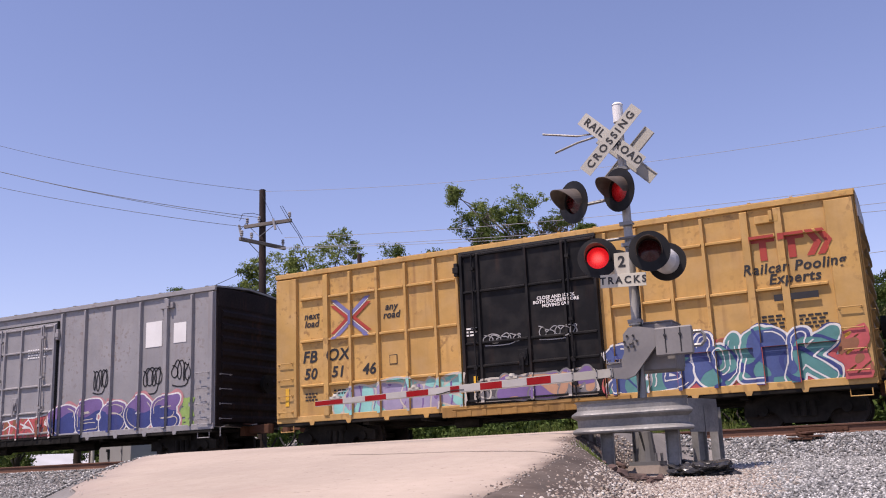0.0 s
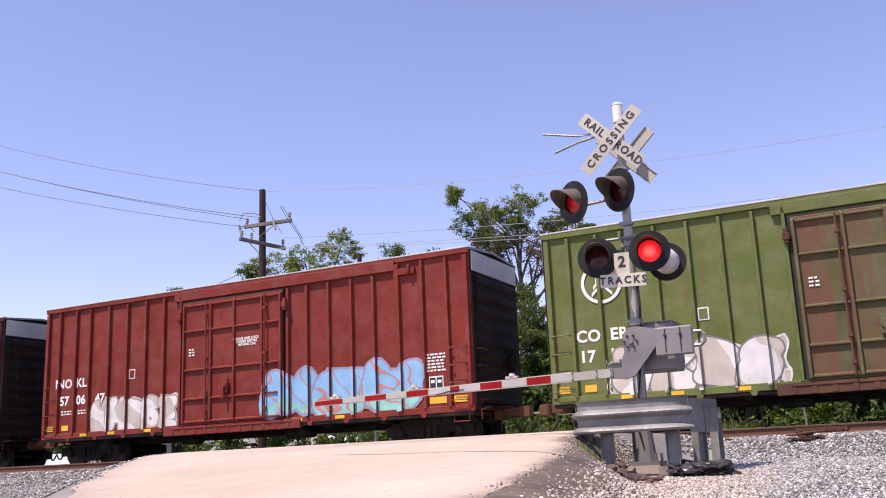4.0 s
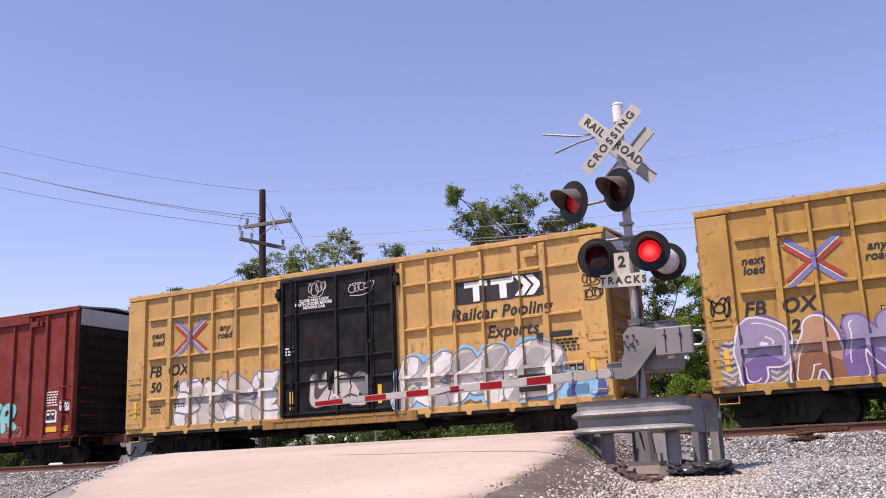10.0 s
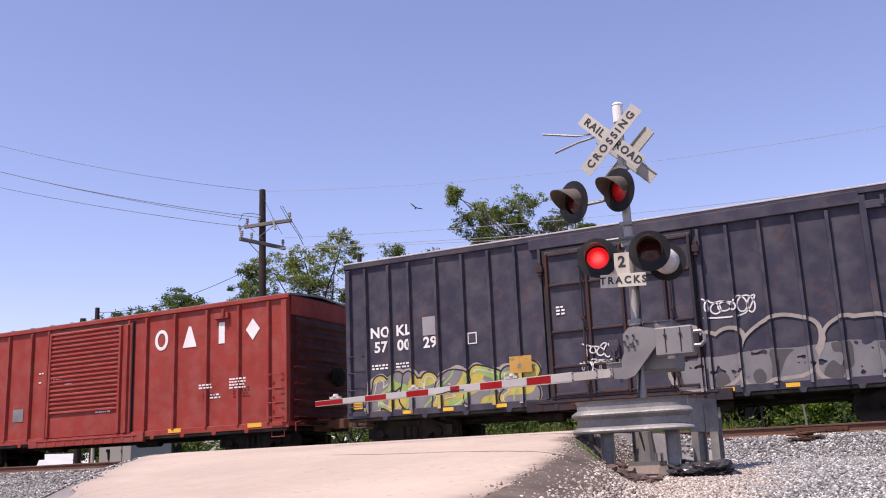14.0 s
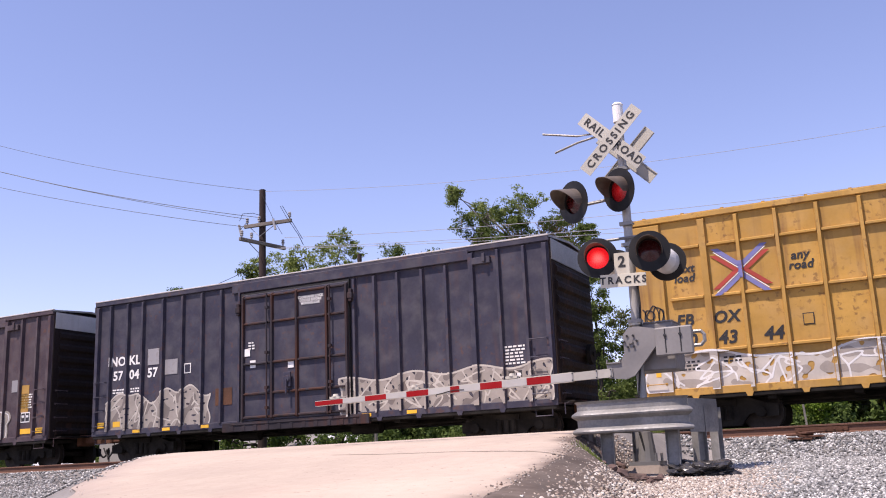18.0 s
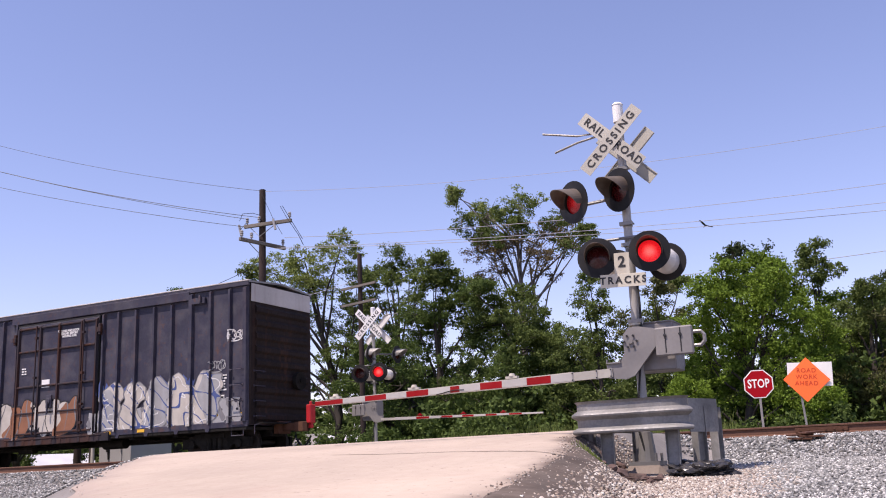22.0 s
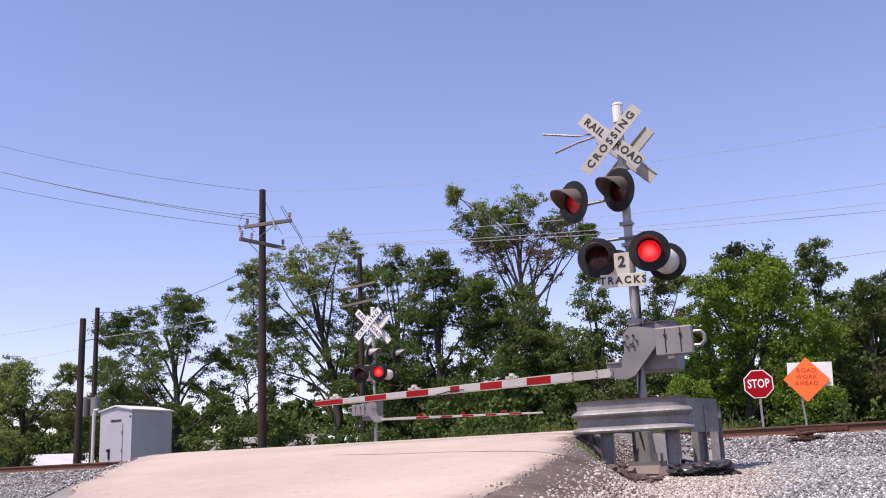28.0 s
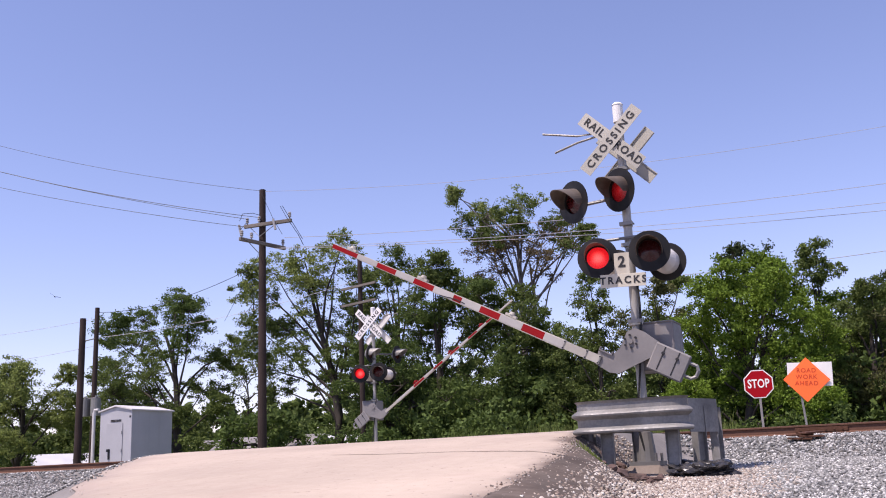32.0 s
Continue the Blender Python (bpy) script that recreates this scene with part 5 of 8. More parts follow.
def yellow_marks(car, spec, number, z=2.68, logo="stacked", small=False):
    words(car, spec, "FB", 1.10, z, 0.38 if small else 0.46, M["ink"], 0.18, 0.012)
    words(car, spec, "OX", 2.05, z, 0.38 if small else 0.46, M["ink"], 0.18, 0.012)
    for text, x in zip(number, (1.12, 2.04, 3.05)):
        words(car, spec, text, x, z - 0.48, 0.42, M["ink"], 0.18, 0.012)
    words(car, spec, "next\nload", 1.18, 3.74, 0.27, M["ink"], 0.2, 0.008, line=0.85)
    words(car, spec, "any\nroad", 3.8, 3.74, 0.27, M["ink"], 0.2, 0.008, line=0.85)
    # crossed-chevron emblem
    laid = []
    def stroke(a, b, w, m, d):
        me = mesh("emblem_stroke", m, lambda bm: extrude(bm, [(a[0] - w / 2, a[1]), (a[0] + w / 2, a[1]), (b[0] + w / 2, b[1]), (b[0] - w / 2, b[1])], "y", -0.002, 0.002))
        part("emblem_stroke", me, emblem)
        laid.append(me)
        conform(me, pose(2.5 - HALF, 0, 3.68), spec, 0.006 + d + 0.0008 * len(laid))
    emblem = part("emblem", mesh("emblem", M["logo_blue"], lambda bm: box(bm, -0.09, 0.09, -0.002, 0.002, -0.2, 0.2)), car, pose(2.5 - HALF, 0, 3.68), "crossed blue and red chevron emblem")
    conform(emblem.data, pose(2.5 - HALF, 0, 3.68), spec)
    for sx in (-1, 1):
        for sz in (-1, 1):
            stroke((0.0, 0.10 * sz), (0.56 * sx, 0.56 * sz), 0.16, M["logo_blue"], 0.0)
            stroke((0.10 * sx, 0.0), (0.60 * sx, 0.40 * sz), 0.15, M["logo_red"], 0.003)
            stroke((0.06 * sx, 0.06 * sz), (0.58 * sx, 0.48 * sz), 0.03, M["stencil"], 0.006)
    at = pose(14.15 - HALF, 0, 4.10) @ Matrix.Diagonal((0.82, 1, 0.85, 1)) if logo == "stacked" else pose(12.75 - HALF, 0, 3.96) @ Matrix.Diagonal((1.0, 1, 0.76, 1))
    mark = part("owner_mark", mesh("owner_mark", M["logo_red"] if logo == "stacked" else M["stencil"], lambda bm: (
        box(bm, -0.95, -0.28, -0.002, 0.002, 0.16, 0.34), box(bm, -0.70, -0.51, -0.002, 0.002, -0.34, 0.16),
        box(bm, -0.18, 0.50, -0.002, 0.002, 0.16, 0.34), box(bm, 0.06, 0.26, -0.002, 0.002, -0.34, 0.16),
        [extrude(bm, [(x, 0.34), (x + 0.2, 0.34), (x + 0.42, 0.0), (x + 0.2, -0.34), (x, -0.34), (x + 0.22, 0.0)], "y", -0.002, 0.002) for x in (0.52, 0.8)])), car,
        at, "owner's mark of plain blocks")
    conform(mark.data, at, spec, 0.008)
    if logo != "stacked":
        field = part("mark_field", mesh("mark_field", M["ink"], lambda bm: box(bm, -1.2, 1.3, -0.002, 0.002, -0.40, 0.40)), car, at)
        conform(field.data, at, spec)
    if small:
        words(car, spec, "Railcar", 14.0, 3.72, 0.24, M["brown_ink"], 0.2, 0.004, d=0.08)
        words(car, spec, "Pooling", 15.0, 3.72, 0.24, M["brown_ink"], 0.2, 0.004, d=0.11)
        words(car, spec, "Experts", 14.0, 3.40, 0.24, M["brown_ink"], 0.2, 0.004, d=0.08)
    elif logo == "stacked":
        words(car, spec, "Railcar Pooling\nExperts", 14.25, 3.48, 0.33, M["ink"], 0.2, 0.008, line=0.8, spacing=1.1, d=0.08)
    else:
        words(car, spec, "Railcar Pooling", 12.8, 3.36, 0.44, M["ink"], 0.2, 0.010, spacing=1.05, d=0.08)
        words(car, spec, "Experts", 13.1, 2.84, 0.44, M["ink"], 0.2, 0.010, spacing=1.05, d=0.08)
    patch(car, spec, *((15.0, 3.40, 0.62, 0.12, M["brown_ink"]) if small else (14.25, 2.92 if logo == "stacked" else 2.62, 0.95, 0.15, M["ink"])), "address_bar", d=0.11 if small else 0.08)
    if small:
        words(car, spec, "CLOSE AND LOCK DOORS\nBEFORE MOVING CAR", 6.95, 4.42, 0.15, M["stencil"], bold=0.005, line=0.95)
    else:
        words(car, spec, "CLOSE AND LOCK\nBOTH DOORS BEFORE\nMOVING CAR", 8.6 if logo == "stacked" else 7.1, 3.46 if logo == "stacked" else 4.2, 0.115, M["stencil"], bold=0.004, line=0.9)
    fine_print(car, spec, 13.7, 2.55, 0.5, 4, M["ink"])
    fine_print(car, spec, 14.55, 2.5, 0.6, 4, M["ink"])
    fine_print(car, spec, 1.15, 1.68, 0.4, 3, M["ink"])
    fine_print(car, spec, 2.1, 1.72, 0.4, 2, M["ink"])
    fine_print(car, spec, 6.25, 3.0, 0.3, 3, M["stencil"])
    patch(car, spec, 3.83, 2.4, 0.24, 0.26, M["ink"], "plate_mark")
    patch(car, spec, 3.83, 2.4, 0.2, 0.22, spec["paint"], "plate_field", d=0.012)
    notice(car, spec, 14.75, 1.72)
    for x, z in ((0.4, 1.6), (6.3, 1.5), (9.2, 1.5), (12.75, 1.55), (15.2, 1.75)):
        patch(car, spec, x, z, 0.12, 0.5, M["yellow_tape"], "reflector", "yellow reflective strip")


# the cars in their order, each with its markings and painting
c, s = boxcar(-34.5, "grey", "wide", "faded grey boxcar with white patches and purple street painting", roof_trim=M["grime"])
patch(c, s, 13.24, 3.92, 0.66, 0.8, M["white"], "sign_patch", "blank white patch")
patch(c, s, 14.30, 3.88, 0.5, 0.62, M["white"], "sign_patch", "blank white patch")
for x, z, w in ((11.0, 2.7, 0.6), (13.2, 2.55, 0.7), (14.4, 2.7, 0.75)):
    scrawl(c, s, x, z, w, 0.7, "black", int(x * 7), 4)
fine_print(c, s, 8.2, 3.9, 0.9, 4, M["stencil"])
block(c, s, 4.0, 9.2, 0.95, 1.75, "rose", 5, "white")
block(c, s, 12.3, 14.9, 0.96, 1.95, "lime", 4)
piece(c, s, "GESOE", 8.95, 14.35, 0.95, 2.02, "violet", 3, second="navyblue", split=0.62, edge="white", shine="bone", halo="pink", thick=0.22, halo_w=0.09)

c, s = boxcar(-16.5, "yellow", "fb", "yellow boxcar with black door and teal street painting", "black")
yellow_marks(c, s, ("50", "51", "46"))
scrawl(c, s, 7.1, 2.65, 1.0, 0.25, "chrome", 5, 5, 0.012)
scrawl(c, s, 8.6, 2.7, 1.0, 0.3, "chrome", 6, 5, 0.012)
block(c, s, 1.9, 6.0, 0.95, 1.9, "aqua", 10, "bone")
piece(c, s, "4631", 2.3, 5.9, 0.97, 1.8, "lilac", 11, second="aqua", edge="bone", inner="violet", thick=0.16)
block(c, s, 6.3, 9.5, 1.08, 1.75, "smoke", 12, "bone")
piece(c, s, "625", 6.9, 9.4, 1.1, 1.7, "peach", 14, second="violet", edge="smoke", thick=0.2)
block(c, s, 9.7, 15.6, 0.95, 2.25, "rose", 15, top=0.9, rough=0.3)
piece(c, s, "24361", 9.8, 15.0, 0.97, 2.2, "teal", 13, second="cobalt", edge="white", shine="white", inner="navyblue", halo="navyblue", thick=0.2, halo_w=0.05, jag=0.3)

c, s = boxcar(1.33, "maroon", "grid", "dark maroon boxcar with white stencils and yellow reflectors")
standard_marks(c, s, (("CO", 1.12, 0), ("ER", 2.03, 0), ("174", 1.14, -0.58), ("047", 2.03, -0.58)), 2.72, door_words=(8.66, 4.08), pads=False)
for x, z, h in ((6.26, 1.75, 0.55), (9.33, 1.9, 0.5), (14.65, 1.5, 0.6), (12.46, 1.4, 0.35), (0.92, 1.42, 0.5), (2.9, 1.45, 0.35)):
    patch(c, s, x, z, 0.16 if x < 14 else 0.26, h, M["yellow_tape"], "reflector", "yellow reflective strip")
scrawl(c, s, 8.5, 3.35, 0.4, 0.4, "smoke", 8, 6, 0.012)

c, s = boxcar(19.18, "red", "std", "oxide red boxcar with pale blue and white street painting")
standard_marks(c, s, (("NO", 0.95, 0), ("KL", 1.69, 0), ("57", 0.95, -0.55), ("06", 1.69, -0.55), ("47", 2.53, -0.55)), 2.63)
piece(c, s, "35642", 2.2, 5.7, 0.98, 2.0, "white", 21, second="bone", edge="beige", thick=0.21, halo="bone", halo_w=0.06, drips=12)
piece(c, s, "543", 9.05, 14.1, 1.0, 2.3, "skyblue", 22, second="aqua", split=0.36, edge="lilac", halo="lilac", inner="pink", thick=0.27, edge_w=0.07, halo_w=0.06)

c, s = boxcar(36.97, "green", "std", "olive green boxcar with a rusty door and white street painting", "rusty_green", roof_trim=M["alu"])
standard_marks(c, s, (("CO", 1.06, 0), ("ER", 1.84, 0), ("17", 1.0, -0.5), ("15", 1.75, -0.5), ("97", 2.55, -0.5)), 2.48)
scrawl(c, s, 15.3, 3.2, 0.5, 1.0, "bone", 33, 5, 0.014)
ring = part("emblem", mesh("emblem", M["stencil"], lambda bm: [extrude(bm, [(r0 * math.cos(a), r0 * math.sin(a)), (0.52 * math.cos(a), 0.52 * math.sin(a)),
            (0.52 * math.cos(a + 0.21), 0.52 * math.sin(a + 0.21)), (r0 * math.cos(a + 0.21), r0 * math.sin(a + 0.21))], "y", -0.002, 0.002) for r0 in (0.44,) for a in [k * 0.2094 for k in range(30)]]), c,
            pose(1.46 - HALF, -SIDE - 0.02, 3.78), "white ring emblem")
for k, w in enumerate((0.52, 0.42, 0.3)):
    part("emblem_chevron", mesh("emblem_chevron", M["stencil"], lambda bm: extrude(bm, [(-w / 2, -0.14), (0, 0.12), (w / 2, -0.14), (w / 2, -0.05), (0, 0.2), (-w / 2, -0.05)], "y", -0.002, 0.002)), ring, pose(0, 0, -0.2 + 0.17 * k))
part("door_strap", mesh("door_strap", mat("green_rod_paint", (0.02, 0.14, 0.085), 0.5), lambda bm: box(bm, -0.04, 0.04, -0.02, 0.02, 1.1, 4.6)), c, pose(8.88 - HALF, -SIDE - 0.19, 0), "bright green lock rod")
block(c, s, 1.5, 5.6, 1.0, 2.1, "bone", 30, "white")
piece(c, s, "3164", 1.6, 5.5, 1.0, 2.15, "white", 31, second="bone", edge="smoke", thick=0.24, drips=10)
block(c, s, 9.95, 15.3, 0.96, 2.1, "bone", 34)
piece(c, s, "14653", 10.0, 14.95, 0.98, 2.4, "smoke", 32, edge="white", halo="bone", thick=0.23, halo_w=0.07, edge_w=0.05)

c, s = boxcar(54.75, "red", "std", "oxide red boxcar with bold white lettering and silver street painting")
standard_marks(c, s, (("NO", 0.93, 0), ("KL", 1.70, 0), ("57", 0.94, -0.52), ("05", 1.70, -0.52), ("18", 2.52, -0.52)), 2.69)
for x, z in ((5.72, 3.05), (5.74, 2.7), (6.35, 2.75), (7.3, 2.75)):
    patch(c, s, x, z, 0.2 if x < 7 else 0.32, 0.26, M["white"], "paper_label", "white paper label")
piece(c, s, "SEBAT", 1.1, 4.25, 0.96, 2.05, "white", 41, edge="smoke", halo="black", thick=0.16, edge_w=0.02, halo_w=0.05, lean=0.05)
ripples(c, s, 9.9, 13.55, 0.97, 1.68, ("smoke", "chrome", "white"), 42)
scrawl(c, s, 4.85, 1.6, 0.7, 0.4, "white", 43, 4, 0.018)
ripples(c, s, 4.4, 5.3, 1.0, 1.3, ("smoke", "chrome", "white"), 44)

c, s = boxcar(72.66, "red", "std", "oxide red boxcar with black and turquoise street painting",
              spacing=(0.10, 0.69, 1.47, 2.40, 3.20, 4.07, 4.85, 5.67, 9.86, 10.78, 11.70, 12.72, 13.53, 14.30, 15.15, 15.58))
standard_marks(c, s, (("NO", 1.23, 0), ("KL", 2.01, 0), ("57", 1.23, -0.56), ("11", 2.01, -0.56), ("09", 2.88, -0.56)), 2.72, door_words=(8.4, 3.35))
patch(c, s, 14.6, 1.62, 0.5, 0.36, M["white"], "paper_label", "white paper label")
for x, z in ((6.2, 2.7), (6.3, 2.45), (7.8, 2.37), (5.9, 2.5)):
    patch(c, s, x, z, 0.22, 0.22, M["white"], "paper_label", "white paper label")
piece(c, s, "624136", 2.7, 7.0, 0.95, 2.2, "black", 51, edge="white", inner="white", spikes="skyblue", thick=0.2, edge_w=0.035, jag=0.5)
block(c, s, 10.0, 13.2, 0.95, 1.45, "brick", 54, "rose")
piece(c, s, "CAER", 9.9, 13.0, 1.27, 2.2, "turquoise", 52, second="aqua", edge="smoke", thick=0.15, edge_w=0.018, lean=0.05)
piece(c, s, "5241", 15.0, 15.5, 1.78, 2.08, "white", 53, edge="black", thick=0.2, edge_w=0.02, cell=0.02)

c, s = boxcar(90.63, "yellow", "fb", "yellow boxcar with black door and white street painting", "black")
yellow_marks(c, s, ("50", "44", "17"), z=2.72, logo="field")
scrawl(c, s, 7.2, 4.65, 0.6, 0.4, "bone", 64, 4, 0.012)
scrawl(c, s, 8.7, 4.5, 0.8, 0.35, "bone", 65, 5, 0.012)
for k in range(4):
    scrawl(c, s, 15.35, 4.6 - 0.35 * k, 0.5, 0.25, "black", 66 + k, 5, 0.012)
piece(c, s, "5162", 2.0, 5.8, 0.97, 2.3, "white", 61, second="bone", edge="smoke", inner="smoke", thick=0.21, halo="chrome", halo_w=0.07, jag=0.5)
piece(c, s, "364", 6.95, 8.95, 1.25, 2.15, "bone", 62, second="smoke", edge="black", inner="soot", thick=0.2)
block(c, s, 12.9, 15.5, 0.95, 1.75, "skyblue", 67, top=0.2)
piece(c, s, "154", 9.75, 14.4, 1.0, 2.45, "white", 63, second="chrome", edge="smoke", halo="skyblue", inner="bone", thick=0.23, halo_w=0.1)
patch(c, s, 13.62, 1.46, 0.72, 0.42, M["lamp_black"], "repaint", "black repainted square", d=0.16)
patch(c, s, 14.75, 1.55, 0.46, 0.24, SPRAY["lime"], "paper_label", "yellow-green label", d=0.16)

c, s = boxcar(108.6, "ochre", "fb", "ochre yellow boxcar with black door and violet street painting", "black")
yellow_marks(c, s, ("50", "24", "55"), z=2.72)
scrawl(c, s, 0.35, 2.85, 0.5, 0.45, "black", 74, 3)
for x, z in ((6.3, 2.9), (6.3, 2.55), (6.35, 3.2), (7.0, 1.6), (9.3, 2.0)):
    patch(c, s, x, z, 0.26, 0.2, M["white"], "paper_label", "white paper label")
ripples(c, s, 0.2, 6.4, 0.96, 2.15, ("smoke", "bone"), 70, True)
for k, (form, fill, second, edge) in enumerate((("P", "lilac", "violet", "white"), ("A", "peach", "brick", "white"), ("N", "lilac", "violet", "violet"), ("O", "peach", "brick", "white"), ("A", "lilac", "bone", "violet"))):
    piece(c, s, form, 0.65 + 1.14 * k, 0.65 + 1.14 * k + 1.2, 0.97, 2.45, fill, 71 + k, second=second, split=0.4, edge=edge, shine="white", halo="violet" if edge == "white" else "", thick=0.22, halo_w=0.07, lean=0.0)
block(c, s, 9.5, 14.8, 0.95, 1.7, "smoke", 76, "white")
piece(c, s, "621453", 9.6, 14.7, 0.98, 2.15, "brick", 77, second="smoke", edge="white", shine="pink", thick=0.2, halo="pink", halo_w=0.04, jag=0.9)
block(c, s, 15.05, 15.6, 2.7, 3.15, "smoke", 78, "brick")

c, s = boxcar(126.26, "salmon", "low", "faded red older boxcar with a ribbed door and white marks", roof_trim=M["salmon"])
words(c, s, "LRS", 1.1, 2.5, 0.4, M["stencil"], bold=0.01, spacing=1.2)
words(c, s, "23", 0.97, 2.02, 0.42, M["stencil"], bold=0.01)
words(c, s, "74", 2.13, 2.01, 0.42, M["stencil"], bold=0.01)
for k, x in enumerate((10.85, 11.98, 13.22, 14.38)):
    def plain(bm, k=k):
        if k == 0:
            for a in range(32):
                t0, t1 = a * 0.19635, (a + 1) * 0.19635
                extrude(bm, [(0.2 * math.cos(t0), 0.27 * math.sin(t0)), (0.33 * math.cos(t0), 0.4 * math.sin(t0)), (0.33 * math.cos(t1), 0.4 * math.sin(t1)), (0.2 * math.cos(t1), 0.27 * math.sin(t1))], "y", -0.002, 0.002)
        elif k == 1:
            extrude(bm, [(-0.34, -0.4), (-0.06, 0.4), (0.06, 0.4), (0.34, -0.4)], "y", -0.002, 0.002)
        elif k == 2:
            box(bm, -0.14, 0.14, -0.002, 0.002, -0.4, 0.4)
        else:
            extrude(bm, [(0, -0.4), (0.32, 0), (0, 0.4), (-0.32, 0)], "y", -0.002, 0.002)
    part("owner_mark", mesh("owner_mark", M["white"], plain), c, pose(x - HALF, -SIDE - 0.012, 3.70) @ Matrix.Diagonal((0.8, 1, 0.8, 1)), "plain white mark")
patch(c, s, 4.59, 1.75, 0.5, 0.42, M["galv"], "placard_board", "bare metal placard board")
patch(c, s, 3.54, 1.66, 0.22, 0.18, M["galv"], "placard_board", "bare metal placard board")
patch(c, s, 3.4, 2.3, 0.28, 0.3, M["stencil"], "plate_mark")
patch(c, s, 3.4, 2.3, 0.22, 0.24, M["salmon"], "plate_field", d=0.012)
for x, z, w, r in ((1.0, 1.6, 0.4, 2), (2.2, 1.65, 0.6, 3), (13.9, 2.3, 0.6, 4), (12.7, 2.2, 0.5, 2), (13.0, 1.9, 0.4, 2), (8.6, 1.75, 0.7, 2), (5.6, 3.1, 0.2, 1), (5.6, 2.8, 0.2, 1), (6.4, 2.85, 0.7, 1), (7.0, 2.65, 0.3, 1)):
    fine_print(c, s, x, z, w, r, M["stencil"])
for x in (0.8, 1.5, 11.5, 14.5):
    patch(c, s, x, 0.9, 0.5, 0.12, M["yellow_tape"], "reflector", "yellow reflective strip", d=0.07)

c, s = boxcar(143.9, "navy", "std", "faded navy boxcar with yellow and beige street painting", roof_trim=M["navy"])
standard_marks(c, s, (("NO", 1.12, 0), ("KL", 1.84, 0), ("57", 1.12, -0.4), ("00", 1.84, -0.4), ("29", 2.64, -0.4)), 3.15, door_words=(8.47, 4.34))
scrawl(c, s, 10.4, 2.9, 1.2, 0.42, "white", 83, 6, 0.018)
scrawl(c, s, 7.3, 2.1, 0.9, 0.4, "white", 84, 5, 0.016)
scrawl(c, s, 7.2, 1.75, 0.9, 0.3, "white", 85, 5, 0.016)
scrawl(c, s, 8.6, 1.8, 0.7, 0.3, "chrome", 86, 5, 0.014)
patch(c, s, 2.62, 3.2, 0.44, 0.5, M["grey"], "repaint", "grey repainted square")
patch(c, s, 5.2, 1.95, 0.6, 0.42, M["ochre"], "repaint", "ochre repainted square")
patch(c, s, 15.45, 1.55, 0.12, 0.9, M["yellow_tape"], "reflector", "yellow reflective strip")
piece(c, s, "13462", 0.75, 5.6, 0.97, 2.0, "gold", 81, second="smoke", edge="black", shine="bone", halo="beige", inner="lime", thick=0.22, halo_w=0.08)
block(c, s, 9.1, 13.9, 0.97, 1.9, "smoke", 87)
piece(c, s, "346", 9.0, 13.85, 1.0, 2.45, "smoke", 82, edge="beige", hollow=True, thick=0.26, edge_w=0.045)

c, s = boxcar(161.78, "plum", "std", "faded plum-grey boxcar with orange marks and pale street painting")
standard_marks(c, s, (("NO", 1.04, 0), ("KL", 1.72, 0), ("57", 1.05, -0.46), ("02", 1.75, -0.46), ("89", 2.6, -0.46)), 2.53, "yellow_tape", (8.47, 4.26))
patch(c, s, 8.47, 4.26, 0.55, 0.34, M["rust"], "repaint", "orange-brown primer square")
for x, z, w, h, k in ((14.45, 2.3, 0.5, 0.9, "ochre"), (14.1, 2.75, 0.5, 0.4, "grey"), (5.3, 2.6, 0.4, 0.5, "grey")):
    patch(c, s, x, z, w, h, M[k], "repaint", "repainted square")
block(c, s, 0.9, 6.3, 1.3, 1.9, "skyblue", 91, "white")
block(c, s, 3.2, 6.6, 0.96, 1.4, "peach", 92, "brick")
piece(c, s, "36434", 9.6, 13.7, 0.97, 1.95, "beige", 93, edge="white", halo="beige", inner="peach", thick=0.24, edge_w=0.03, halo_w=0.06)

c, s = boxcar(179.48, "navy", "std", "faded navy boxcar with sandy beige street painting", roof_trim=M["galv"])
standard_marks(c, s, (("NO", 1.02, 0), ("KL", 1.72, 0), ("57", 1.03, -0.45), ("04", 1.72, -0.45), ("57", 2.47, -0.45)), 3.17, door_words=(8.44, 4.33))
patch(c, s, 2.47, 3.22, 0.46, 0.5, M["grey"], "repaint", "grey repainted square")
patch(c, s, 3.2, 2.85, 0.5, 0.46, M["grey"], "repaint", "grey repainted square")
patch(c, s, 5.25, 1.8, 0.62, 0.5, M["rust"], "repaint", "brown repainted square")
for x, z in ((6.2, 3.0), (6.4, 2.65), (7.75, 2.55)):
    patch(c, s, x, z, 0.2, 0.22, M["white"], "paper_label", "white paper label")
block(c, s, 0.6, 4.7, 0.96, 2.3, "beige", 101, "bone", 0.25)
block(c, s, 9.4, 15.6, 0.96, 2.1, "beige", 102, "bone", 0.2, 0.1)

c, s = boxcar(197.32, "ochre", "fb", "ochre yellow boxcar with black door and pink street painting", "black")
yellow_marks(c, s, ("50", "43", "44"), z=2.62, small=True)
scrawl(c, s, 8.4, 2.9, 1.1, 0.6, "white", 114, 6, 0.02)
scrawl(c, s, 0.4, 2.8, 0.5, 0.45, "black", 115, 4, 0.014)
block(c, s, 0.1, 5.8, 0.97, 1.9, "bone", 111, "white", 0.25)
block(c, s, 6.4, 9.6, 1.05, 1.6, "smoke", 113, "bone")
block(c, s, 10.2, 15.5, 1.3, 2.5, "bone", 116, "white", 0.4)
block(c, s, 10.1, 13.2, 1.0, 2.2, "pink", 112, "smoke", 0.5, 0.9)
block(c, s, 12.4, 14.6, 1.0, 2.3, "pink", 117, "smoke", 0.3, 0.0)
